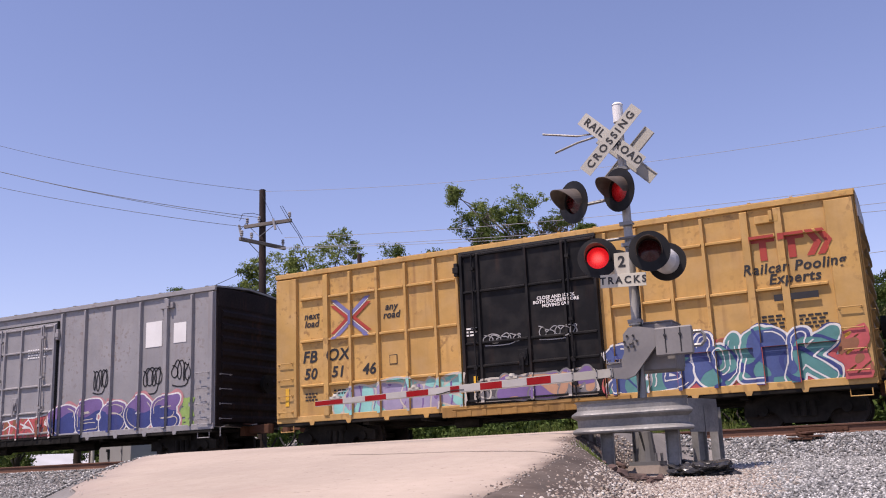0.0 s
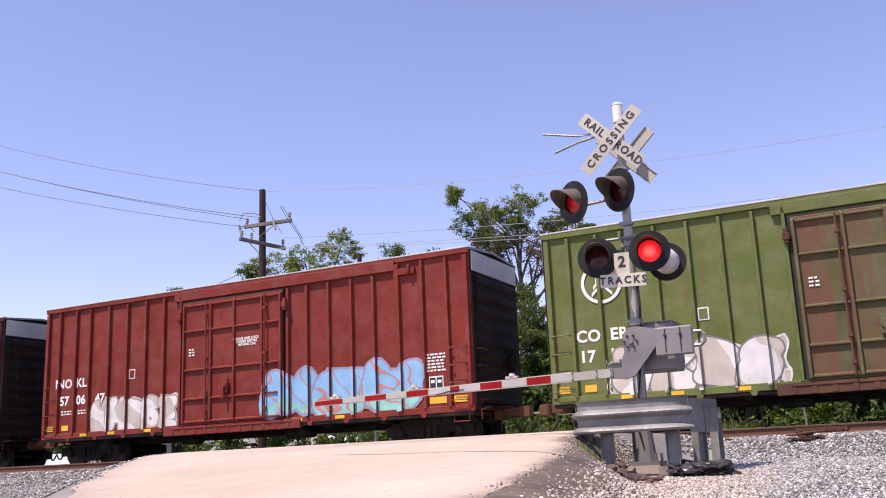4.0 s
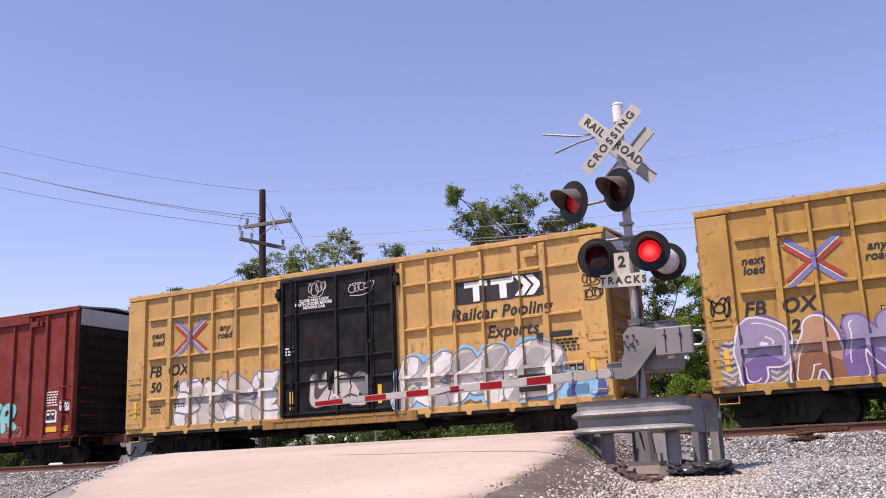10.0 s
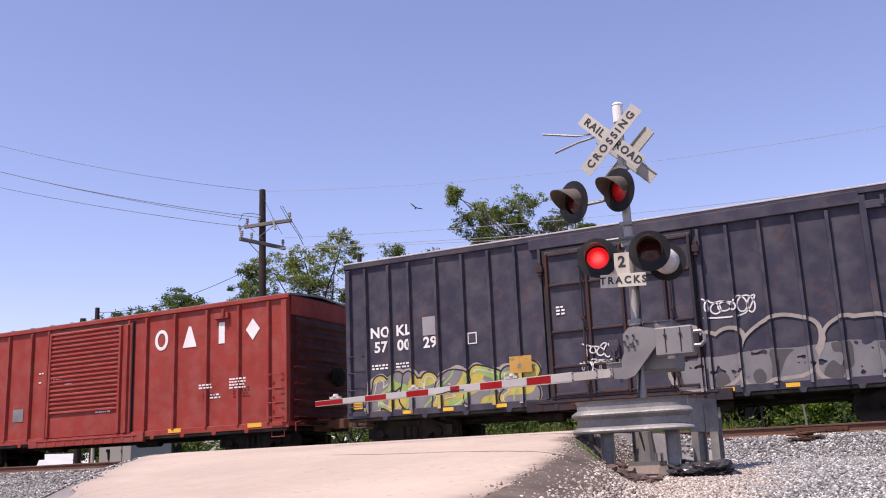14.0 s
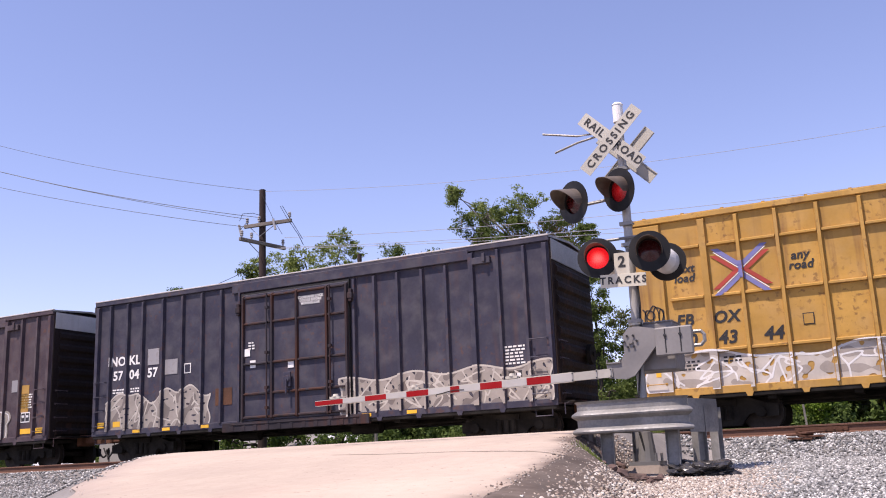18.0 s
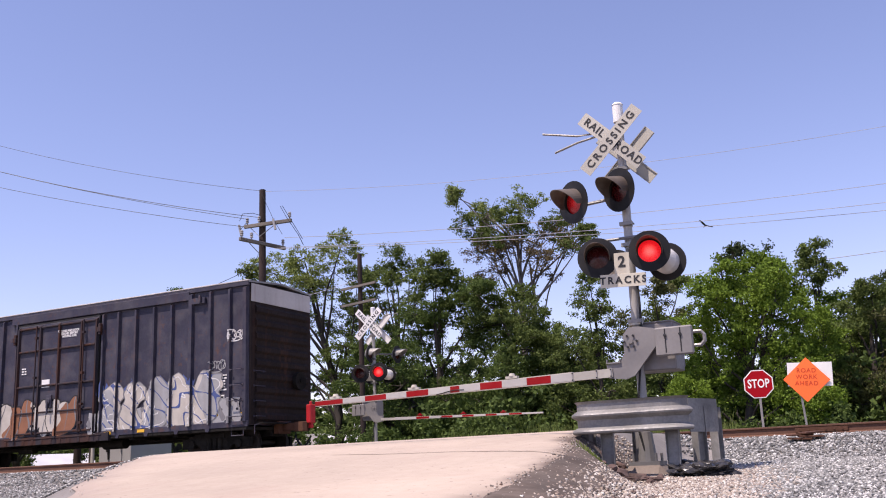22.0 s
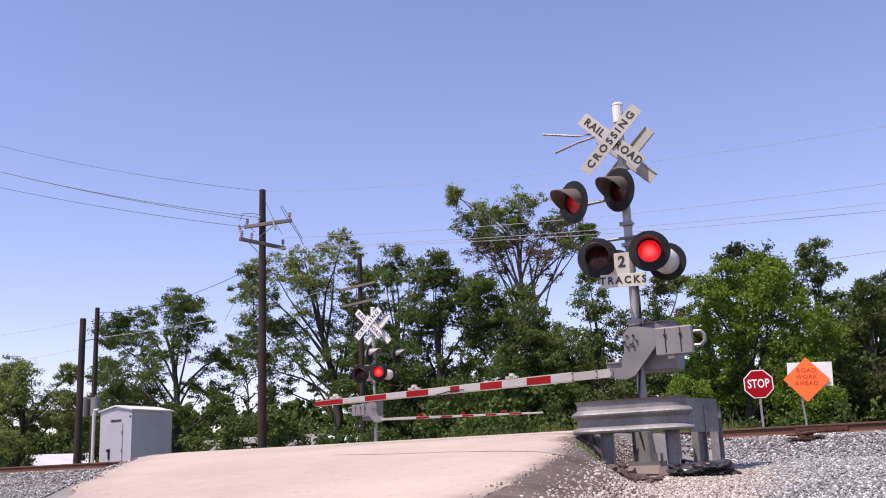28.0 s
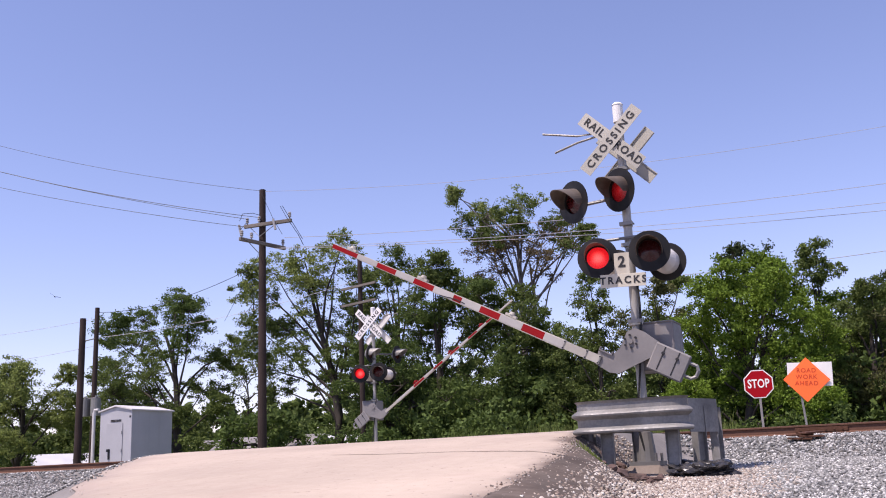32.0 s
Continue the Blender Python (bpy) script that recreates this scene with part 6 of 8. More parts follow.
block(c, s, 10.1, 15.5, 0.97, 1.35, "peach", 118, "bone")
notice(c, s, 13.0, 1.62, 0.5, 0.34)

c, s = boxcar(215.12, "navy", "std", "faded navy-grey last boxcar with cream and blue street painting", roof_trim=M["galv_end"])
standard_marks(c, s, (("NO", 1.03, 0), ("KL", 1.75, 0), ("57", 1.04, -0.43), ("04", 1.73, -0.43), ("96", 2.56, -0.43)), 3.16, door_words=(8.4, 4.3))
scrawl(c, s, 15.2, 3.62, 0.55, 0.3, "white", 124, 4, 0.018)
scrawl(c, s, 14.5, 2.75, 0.6, 0.3, "chrome", 125, 5, 0.014)
patch(c, s, 2.56, 3.2, 0.44, 0.5, M["grey"], "repaint", "grey repainted square")
patch(c, s, 7.4, 2.72, 0.36, 0.26, M["white"], "paper_label", "white paper label")
part("end_marker", mesh("end_marker", M["eot_red"], lambda bm: (box(bm, 0.0, 0.16, -0.14, 0.14, 0.95, 1.5), box(bm, 0.02, 0.14, -0.06, 0.06, 0.8, 0.95), rod(bm, (0.08, 0, 1.5), (0.08, 0, 1.6), 0.05, seg=8)), bevel=0.02), c,
     pose(HALF + 0.95, 0.1, 0), "red end-of-train marker box")
block(c, s, 0.1, 5.9, 0.96, 1.9, "smoke", 120)
piece(c, s, "42361", 0.2, 5.5, 0.97, 2.1, "chrome", 121, second="beige", edge="bone", inner="smoke", spikes="cobalt", thick=0.24, edge_w=0.03, jag=0.6)
piece(c, s, "653", 5.0, 8.9, 0.97, 2.1, "bone", 122, second="brick", edge="black", inner="smoke", thick=0.22, jag=0.4)
block(c, s, 9.4, 15.4, 0.96, 1.8, "chrome", 126)
piece(c, s, "21464", 9.8, 14.6, 0.97, 2.45, "bone", 123, second="chrome", edge="smoke", shine="white", inner="cobalt", spikes="cobalt", thick=0.27, edge_w=0.03, jag=0.7)


# ---- crossing signals ----
def disc_ring(bm, r0, r1, y0, y1, seg=32):
    """A flat ring facing -y."""
    rings = []
    for r, y in ((r0, y0), (r1, y0), (r1, y1), (r0, y1)):
        rings.append([bm.verts.new((r * math.cos(2 * math.pi * i / seg), y, r * math.sin(2 * math.pi * i / seg))) for i in range(seg)])
    for k in range(4):
        a, b = rings[k], rings[(k + 1) % 4]
        for i in range(seg):
            j = (i + 1) % seg
            bm.faces.new((a[i], a[j], b[j], b[i]))


def visor_build(bm, reach=0.30):
    """Hood over the roundel: a half tube, longest above, cut away below."""
    seg = 20
    rows = []
    for r in (0.172, 0.165):
        near, far_ = [], []
        for i in range(seg + 1):
            a = radians(-18 + 216 * i / seg)
            top = max(0.0, 0.35 + 0.65 * math.sin(a))
            near.append(bm.verts.new((r * math.cos(a), 0.0, r * math.sin(a))))
            far_.append(bm.verts.new((r * math.cos(a) * 0.97, -0.04 - reach * top, r * math.sin(a) - 0.03 * top)))
        rows.append((near, far_))
    for i in range(seg):
        for near, far_ in rows:
            bm.faces.new((near[i], near[i + 1], far_[i + 1], far_[i]))
        bm.faces.new((rows[0][1][i], rows[0][1][i + 1], rows[1][1][i + 1], rows[1][1][i]))


def housing_build(bm):
    disc_ring(bm, 0.155, 0.175, 0.0, 0.2, 24)
    rod(bm, (0, 0.2, 0), (0, 0.34, 0), 0.175, 0.10, seg=24)
    box(bm, -0.05, 0.05, 0.30, 0.42, -0.05, 0.05)


def plate_build(side):
    def build(bm):
        y = -0.004 * side
        v = [bm.verts.new((0.148 * math.cos(2 * math.pi * i / 28), y, 0.148 * math.sin(2 * math.pi * i / 28))) for i in range(28)]
        c = bm.verts.new((0, y * 7, 0))
        for i in range(28):
            bm.faces.new((v[i], v[(i + 1) % 28], c))
    return build


def flasher(sig, x, y, z, turn, lit_mat, tilt=0, hood="visor", size=1.0):
    """One flashing lamp facing -y turned by `turn` degrees; its lamp plate swings between lit and dark face."""
    lamp = part("lamp", mesh("lamp_background", M["lamp_black"], lambda bm: disc_ring(bm, 0.146, 0.268, -0.004, 0.008), key="lampback"), sig, pose(x, y, z, 0, 0, turn) @ pose(0, 0, 0, tilt, 0, 0) @ Matrix.Scale(size, 4), "round black lamp with hood")
    part("housing", mesh("housing", M["lamp_black" if hood == "visor" else hood], housing_build, key="lamphouse"), lamp, Matrix.Diagonal((1, 0.45 if size > 1.1 else 1.0, 1, 1)))
    part("visor", mesh("visor", M[hood], lambda bm: visor_build(bm, 0.27 if size > 1.1 and hood == "visor" else 0.30), key=("visor", size > 1.1)), lamp)
    plate = part("roundel", mesh("roundel", lit_mat, plate_build(1), key="lit"), lamp, pose(0, 0.03, 0))
    # the dark back of the same swinging plate
    me = plate.data
    if len(me.materials) == 1:
        bm = bmesh.new()
        bm.from_mesh(me)
        n0 = len(bm.faces)
        plate_build(-1)(bm)
        for f in list(bm.faces)[n0:]:
            f.material_index = 1
        bm.to_mesh(me)
        bm.free()
        me.materials.append(M["lamp_dark"])
    return plate


plates = []      # (roundel, lit in the first phase)
gates = []       # (arm, pivot, direction, rows)
RED, WHITE = "gate_red", "gate_white"
STRIPES = [(-5.08, -4.72, RED), (-4.72, -4.57, RED), (-4.57, -4.17, WHITE), (-4.17, -3.80, RED), (-3.80, -3.45, WHITE), (-3.45, -3.08, RED), (-3.08, -2.72, WHITE), (-2.72, -2.57, RED),
           (-2.57, -2.24, WHITE), (-2.24, -1.90, RED), (-1.90, -1.52, WHITE), (-1.52, -1.16, RED), (-1.16, -0.84, WHITE)]


FAR_STRIPES = [(-6.05, -5.35, WHITE), (-5.35, -4.92, RED), (-4.92, -4.5, WHITE), (-4.5, -4.12, RED), (-4.12, -3.7, WHITE), (-3.7, -3.3, RED), (-3.3, -2.95, WHITE), (-2.95, -2.55, RED),
               (-2.55, -2.1, WHITE), (-2.1, -1.62, RED), (-1.62, -0.84, WHITE)]


def arm_z(x):
    """Centre line of the lowered arm below its pivot."""
    return -0.40 + 0.022 * (x + 0.3)


def crossing_signal(m, flip, upper_turn, near):
    """Mast with crossbucks, two pairs of flashers and a gate; flip = 1: the arm points to -x, -1: to +x."""
    sig = thing("crossing_signal", m, "grey railroad crossing signal with crossbucks, red flashers and gate arm", "crossing signal", "the crossing signals")
    part("mast", mesh("mast", M["mast_grey"], lambda bm: rod(bm, (0, 0, 0.25), (0, 0, 5.0), 0.06, seg=18), smooth=False, key="mast"), sig, label="galvanised steel mast")
    part("mast_cap", mesh("mast_cap", M["white"], lambda bm: (rod(bm, (0, 0, 4.86), (0, 0, 5.12), 0.075, seg=16), rod(bm, (0, 0, 5.12), (0, 0, 5.15), 0.082, 0.06, seg=16)), key="cap"), sig, label="white plastic cap")
    part("mast_base", mesh("mast_base", M["galv"], lambda bm: (rod(bm, (0, 0, 0.12), (0, 0, 0.5), 0.13, 0.085, seg=12), box(bm, -0.2, 0.2, -0.2, 0.2, 0.06, 0.12),
         [rod(bm, (sx * 0.15, sy * 0.15, 0.1), (sx * 0.15, sy * 0.15, 0.22), 0.018, seg=6) for sx in (-1, 1) for sy in (-1, 1)]), key="mbase"), sig)
    part("footing", mesh("footing", M["old_concrete"], lambda bm: box(bm, -0.33, 0.33, -0.33, 0.33, -0.6, 0.07), bevel=0.13, key="footing"), sig, label="concrete footing")
    for z in (4.15, 3.35, 3.05, 2.55, 1.98):
        part("clamp", mesh("clamp", M["galv"], lambda bm: (rod(bm, (0, 0, -0.03), (0, 0, 0.03), 0.072, seg=12), box(bm, -0.09, 0.09, -0.1, -0.05, -0.025, 0.025),
             rod(bm, (0.085, -0.1, 0), (0.085, 0.02, 0), 0.012, seg=6)), key="clamp"), sig, pose(0, 0, z))
    # crossbucks: lettered front pair, plain back of the rear pair
    for cx, cy, cz, front in ((-0.09, -0.15, 4.565, True), (-0.03, 0.36, 4.43, False)):
        for ang, txt in ((-45.5, ("RAIL", "ROAD")), (44.5, ("CROSSING",))):
            y = cy - (0.02 if ang > 0 else 0.0) * (1 if front else -1)
            sheet = M["cream"] if near else M["white"]
            bl = part("crossbuck_blade", mesh("crossbuck_blade", sheet, lambda bm: box(bm, -0.575, 0.575, -0.003, 0.003, -0.10, 0.10), key=("blade", front)), sig, pose(cx, y, cz, 0, -ang, 0) @ Matrix.Scale((1.0 if front else 0.92) if near else 1.15, 4),
                      "white crossbuck blade" if front else "bare back of a crossbuck blade")
            if front:
                if len(txt) == 2:
                    for tx, word in ((-0.325, txt[0]), (0.325, txt[1])):
                        lettering("lettering", word, 0.155, M["ink"], bl, facing(tx, -0.006, 0), 0, 0.003, 1.2)
                else:
                    lettering("lettering", txt[0], 0.155, M["ink"], bl, facing(0, -0.006, 0), 0, 0.003, 1.42)
            else:
                for dz in (-0.088, 0.088):
                    part("stiffener", mesh("stiffener", M["mast_grey"], lambda bm: box(bm, -0.57, 0.57, -0.02, 0.0, -0.006, 0.006), key="stiff"), bl, pose(0, -0.003, dz))
    for pts in (((-0.3, -0.12, 4.72), (-0.6, -0.1, 4.74), (-1.12, -0.1, 4.87)) if near else ((0.35, 0.15, 4.85), (0.9, 0.15, 4.86)),
                ((-0.25, -0.12, 4.68), (-0.6, -0.1, 4.64), (-0.95, -0.1, 4.55)) if near else ((0.3, 0.15, 4.80), (0.5, 0.15, 4.83))):
        part("strap", mesh("strap", M["galv"], lambda bm: pipe(bm, list(pts), 0.016, 6)), sig, label="bent aluminium strap")
    # track count plates
    if near:
        pl = part("count_plate", mesh("count_plate", M["sign_white"], lambda bm: box(bm, -0.105, 0.105, -0.003, 0.003, -0.16, 0.15), bevel=0.002, key="plate2"), sig, pose(-0.03, -0.36, 2.735, 0, 2, 0))
        lettering("lettering", "2", 0.21, M["ink"], pl, facing(0, -0.006, 0.02), 0, 0.006)
        pl = part("tracks_plate", mesh("tracks_plate", M["sign_white"], lambda bm: box(bm, -0.315, 0.315, -0.003, 0.003, -0.09, 0.09), bevel=0.002, key="plate3"), sig, pose(-0.03, -0.365, 2.505, 0, 3, 0))
        lettering("lettering", "TRACKS", 0.135, M["ink"], pl, facing(0, -0.006, 0.0), 0, 0.004, 1.42)
    # flashers
    part("cross_arm", mesh("cross_arm", M["galv"], lambda bm: (pipe(bm, [(-0.42, -0.1, 3.14), (0.36, -0.1, 3.14)], 0.022, 8), pipe(bm, [(-0.36, 0.1, 2.86), (0.36, 0.1, 2.86)], 0.03, 8),
         pipe(bm, [(-0.3, -0.05, 2.75), (0, 0, 2.86), (0.3, -0.05, 2.75)], 0.022, 8)), key="lamparm"), sig)
    for x, first in ((-0.375, True), (0.345, False)):
        plates.append((flasher(sig, x, -0.30, 2.87, 12 if near else 20, M["lamp_lit"], size=1.04 if near else 1.16), first))
        # rear housing and visor in pale roof paint: the sun's glint put into colour
        flasher(sig, x + 0.10, 0.24, 2.80, 180, M["lamp_lit"], hood="cab_roof")
    spots = ((-0.70, -0.2, 3.74), (-0.03, -0.2, 3.81)) if near else ((-0.02, -0.16, 3.52), (0.42, 0.9, 3.55))
    part("upper_arm", mesh("upper_arm", M["galv"], lambda bm: pipe(bm, [Vector(spots[0]) + Vector((0.08, 0.3, 0.02)), Vector((0, 0.07, spots[1][2] - 0.02)), Vector(spots[1]) + Vector((0.08, 0.3, 0.02))], 0.026, 8), key=("uparm", near)), sig)
    for (ux, uy, uz), first in zip(spots, (False, True)):
        up = flasher(sig, ux, uy, uz, upper_turn, M["lamp_side"], 4 if near else 0, "visor" if near else "galv", 1.14)
        if near:
            plates.append((up, first))
        else:
            up.matrix_basis = pose(0, 0.03, 0, 0, 0, 180)
    part("cable", mesh("cable", M["rubber"], lambda bm: pipe(bm, [(0.07, -0.03, 2.6), (0.085, -0.05, 2.2), (0.075, -0.05, 1.95), (0.02, -0.09, 1.3), (-0.08, -0.1, 0.6), (0.0, -0.1, 0.25)], 0.016, 6), key="cable"), sig)
    # gate drive
    piv = Vector((-0.05 * flip, -0.1, 1.70))
    part("gate_drive", mesh("gate_drive", M["alu"], lambda bm: (box(bm, -0.06, 0.5, -0.02, 0.46, 1.30, 1.93), box(bm, -0.02, 0.5, -0.02, 0.5, 1.93, 1.96),
         box(bm, 0.16, 0.5, 0.46, 0.52, 1.36, 1.88)) if flip > 0 else (box(bm, -0.5, 0.06, -0.02, 0.46, 1.30, 1.93), box(bm, -0.5, 0.02, -0.02, 0.5, 1.93, 1.96)), bevel=0.015, key=("drive", flip)), sig, label="grey gate drive housing")
    part("drive_collar", mesh("drive_collar", M["cream"], lambda bm: rod(bm, (0, 0, 1.93), (0, 0, 2.0), 0.1, seg=16), key="collar"), sig)

    def side_plate(bm):
        poly = [(-0.10, 0.10), (-0.02, 0.19), (0.12, 0.19), (0.36, 0.14), (0.36, -0.06), (0.26, -0.18), (0.02, -0.46), (-0.10, -0.50), (-0.34, -0.47), (-0.36, -0.29), (-0.16, -0.27), (-0.10, -0.14)]
        extrude(bm, [(x * flip, z) for x, z in poly], "y", -0.075, -0.035)
        rod(bm, (0, -0.1, 0), (0, -0.03, 0), 0.035, seg=12)
        for k in range(6):
            a = k * math.pi / 3
            rod(bm, (0.085 * math.cos(a), -0.092, 0.085 * math.sin(a)), (0.085 * math.cos(a), -0.07, 0.085 * math.sin(a)), 0.016, seg=6)
    arm = part("gate_arm", mesh("gate_arm", M["alu"], side_plate, key=("armplate", flip)), sig, Matrix.Translation(piv), "red and white striped gate arm on a grey bracket")

    def weights(bm):
        x0, x1 = (0.34, 0.84) if flip > 0 else (-0.84, -0.34)
        box(bm, x0, x1, -0.13, -0.08, -0.24, 0.14)
    part("counterweight", mesh("counterweight", M["alu"], weights, bevel=0.02, key=("cw", flip)), arm, label="grey counterweight plate")
    part("counterweight_bolts", mesh("counterweight_bolts", M["ink"], lambda bm: [(rod(bm, (flip * x, -0.15, 0.03), (flip * x, -0.12, 0.03), 0.022, seg=6), box(bm, flip * x - 0.008, flip * x + 0.008, -0.134, -0.128, -0.2, 0.12)) for x in (0.48, 0.68)], key=("cwb", flip)), arm)
    part("counterweight_bracket", mesh("counterweight_bracket", M["galv"], lambda bm: pipe(bm, [(flip * 0.8, -0.08, 0.05), (flip * 0.94, -0.08, 0.05), (flip * 0.98, -0.08, 0.0), (flip * 0.98, -0.08, -0.08), (flip * 0.93, -0.08, -0.13), (flip * 0.8, -0.08, -0.13)], 0.026, 6), key=("cwk", flip)), arm)

    def tube(x0, x1, mat_name, front=-0.10, back=-0.045, share=1.0):
        def build(bm):
            h0, h1 = [share * (0.040 + 0.030 * (x + 5.2) / 5) * (1.0 if near else 0.72) for x in (x0, x1)]
            v = []
            for x, h in ((x0, h0), (x1, h1)):
                z = arm_z(x)
                v.append([bm.verts.new((flip * x, y, z + s * h)) for y, s in ((front, -1), (front, 1), (back, 1), (back, -1))])
            for i in range(4):
                j = (i + 1) % 4
                bm.faces.new((v[0][i], v[0][j], v[1][j], v[1][i]))
            bm.faces.new(v[0][::-1])
            bm.faces.new(v[1])
        return mesh("stripe", M[mat_name], build, key=("stripe", x0, flip, front))
    for a, b, mt in STRIPES if near else FAR_STRIPES:
        part("stripe", tube(a, b, mt, -0.104, -0.099, 0.80), arm)
    ends = STRIPES if near else FAR_STRIPES
    part("arm_beam", tube(min(q[0] for q in ends), -0.84, "cream"), arm, label="worn white arm with a soiled edge")
    part("arm_sleeve", tube(-0.838, -0.28, "sleeve_white", -0.098, -0.05, 0.84), arm, label="worn white fibreglass sleeve")
    if near:
        part("sleeve_clamps", mesh("sleeve_clamps", M["mast_grey"], lambda bm: [box(bm, x - 0.008, x + 0.008, -0.106, -0.04, arm_z(x) - 0.066, arm_z(x) + 0.066) for x in (-0.845, -0.50, -0.30)], key="clamps"), arm)
        part("sleeve_bolts", mesh("sleeve_bolts", M["ink"], lambda bm: [rod(bm, (x, -0.112, arm_z(x) + dz), (x, -0.10, arm_z(x) + dz), 0.010, seg=6) for x in (-0.845, -0.50, -0.30) for dz in (-0.045, 0.045)], key="clampbolts"), arm)
        part("bracket_lug", mesh("bracket_lug", M["alu"], lambda bm: (box(bm, -0.355, -0.16, -0.10, -0.03, -0.278, -0.262), box(bm, -0.355, -0.343, -0.10, -0.03, -0.262, -0.225), box(bm, -0.172, -0.16, -0.10, -0.03, -0.262, -0.225)), key="lug"), arm)
        part("pivot_bolts", mesh("pivot_bolts", M["ink"], lambda bm: [rod(bm, (0.085 * math.cos(k * math.pi / 3), -0.097, 0.085 * math.sin(k * math.pi / 3)), (0.085 * math.cos(k * math.pi / 3), -0.091, 0.085 * math.sin(k * math.pi / 3)), 0.017, seg=6) for k in range(6)], key="pivotbolts"), arm)
    for x in (-4.72, -3.33, -1.75):
        part("arm_lamp", mesh("arm_lamp", M["cream"] if near else M["gate_red"], lambda bm: (box(bm, -0.09, 0.09, -0.035, 0.035, 0.0, 0.035), rod(bm, (0, 0, 0.035), (0, 0, 0.075), 0.05, 0.035, seg=10)), key=("armlamp", near)), arm,
             pose(flip * x, -0.07, arm_z(x) + 0.045 + 0.03 * (x + 5.2) / 5))
    part("arm_cable", mesh("arm_cable", M["rubber"], lambda bm: pipe(bm, [(flip * x, -0.106, arm_z(x) - 0.03 + 0.02 * math.sin(x * 9)) for x in (-2.95, -2.85, -2.75, -2.65, -2.5)], 0.007, 5), key=("armcable", flip)), arm)
    gates.append((arm, piv, flip))
    return sig


SIGNAL_NEAR = pose(-3.37, 12.65, -0.62)
SIGNAL_FAR = pose(-16.62, 27.9, -0.17)
crossing_signal(SIGNAL_NEAR, 1, -31, True)
crossing_signal(SIGNAL_FAR, -1, 90, False)


# ---- guard rail round the signal ----
def guard_rail():
    g = thing("guard_rail", pose(0, 0, 0), "weathered galvanised steel guard rail on short posts", "guard rail")
    prof = [(o, 0.29 - 0.42 * u) for u, o in ((0.0, 0.035), (0.03, 0.02), (0.08, 0.005), (0.28, 0.005), (0.37, 0.07), (0.42, 0.082), (0.47, 0.075), (0.57, 0.008), (0.78, 0.005), (0.87, 0.07), (0.92, 0.082), (0.97, 0.075), (1.0, 0.05))]
    thick = [(o - 0.006, z) for o, z in prof[::-1]]

    def beam(bm):
        path = [(-4.13, 13.0, -1, 0), (-4.13, 12.45, -1, 0)]
        for i in range(9):
            a = math.pi + math.pi / 2 * i / 8
            path.append((-3.91 + 0.22 * math.cos(a), 12.2 + 0.25 * math.sin(a), math.cos(a), math.sin(a)))
        for x in (-3.6, -3.2, -2.95):
            path.append((x, 11.95 + 0.015 * math.sin(x * 5), 0, -1))
        for i in range(7):
            a = -math.pi / 2 + radians(62) * i / 6
            path.append((-2.85 + 0.22 * math.cos(a), 12.17 + 0.22 * math.sin(a), math.cos(a), math.sin(a)))
        sweep(bm, prof + thick, path, closed=True)
    part("beam", mesh("beam", M["galv_worn"], beam), g, label="bent corrugated steel beam")

    def plate(bm):
        extrude(bm, [(-2.66, 12.12), (-2.43, 12.75), (-2.44, 12.755), (-2.67, 12.125)], "z", -0.16, 0.26)
    part("end_plate", mesh("end_plate", M["galv_worn"], plate, bevel=0.0), g, label="flat grey end plate")
    post = mesh("post", M["galv_worn"], lambda bm: (box(bm, -0.076, 0.076, -0.004, 0.004, -0.9, 0.16), box(bm, -0.082, -0.074, -0.055, 0.055, -0.9, 0.16), box(bm, 0.074, 0.082, -0.055, 0.055, -0.9, 0.16)), key="gpost")
    for x, y, a in ((-4.08, 12.42, 70), (-3.72, 12.06, 10), (-2.88, 12.08, 0), (-2.62, 12.4, 60), (-3.55, 12.95, 0), (-2.5, 12.9, 80)):
        part("post", post, g, pose(x, y, 0, 0, 0, a))
    for x in (-3.72, -2.88):
        part("bolt", mesh("bolt", M["rust"], lambda bm: rod(bm, (0, -0.02, 0), (0, 0, 0), 0.022, seg=8), key="gbolt"), g, pose(x, 11.945, 0.085))


guard_rail()


# ---- clutter at the signal's foot ----
def lumpy(bm, sx, sy, sz, seed, sub=2, rough=0.3):
    bmesh.ops.create_icosphere(bm, subdivisions=sub, radius=1.0)
    off = Vector((seed * 3.1, seed * 1.7, 0))
    for v in bm.verts:
        k = 1 + rough * noise.noise(v.co * 1.3 + off) + rough * 0.6 * noise.noise(v.co * 3.1 + off)
        v.co = Vector((v.co.x * sx * k, v.co.y * sy * k, v.co.z * sz * k))


def gz(x, y):
    return float(ground_z(np.array(float(x)), np.array(float(y))))


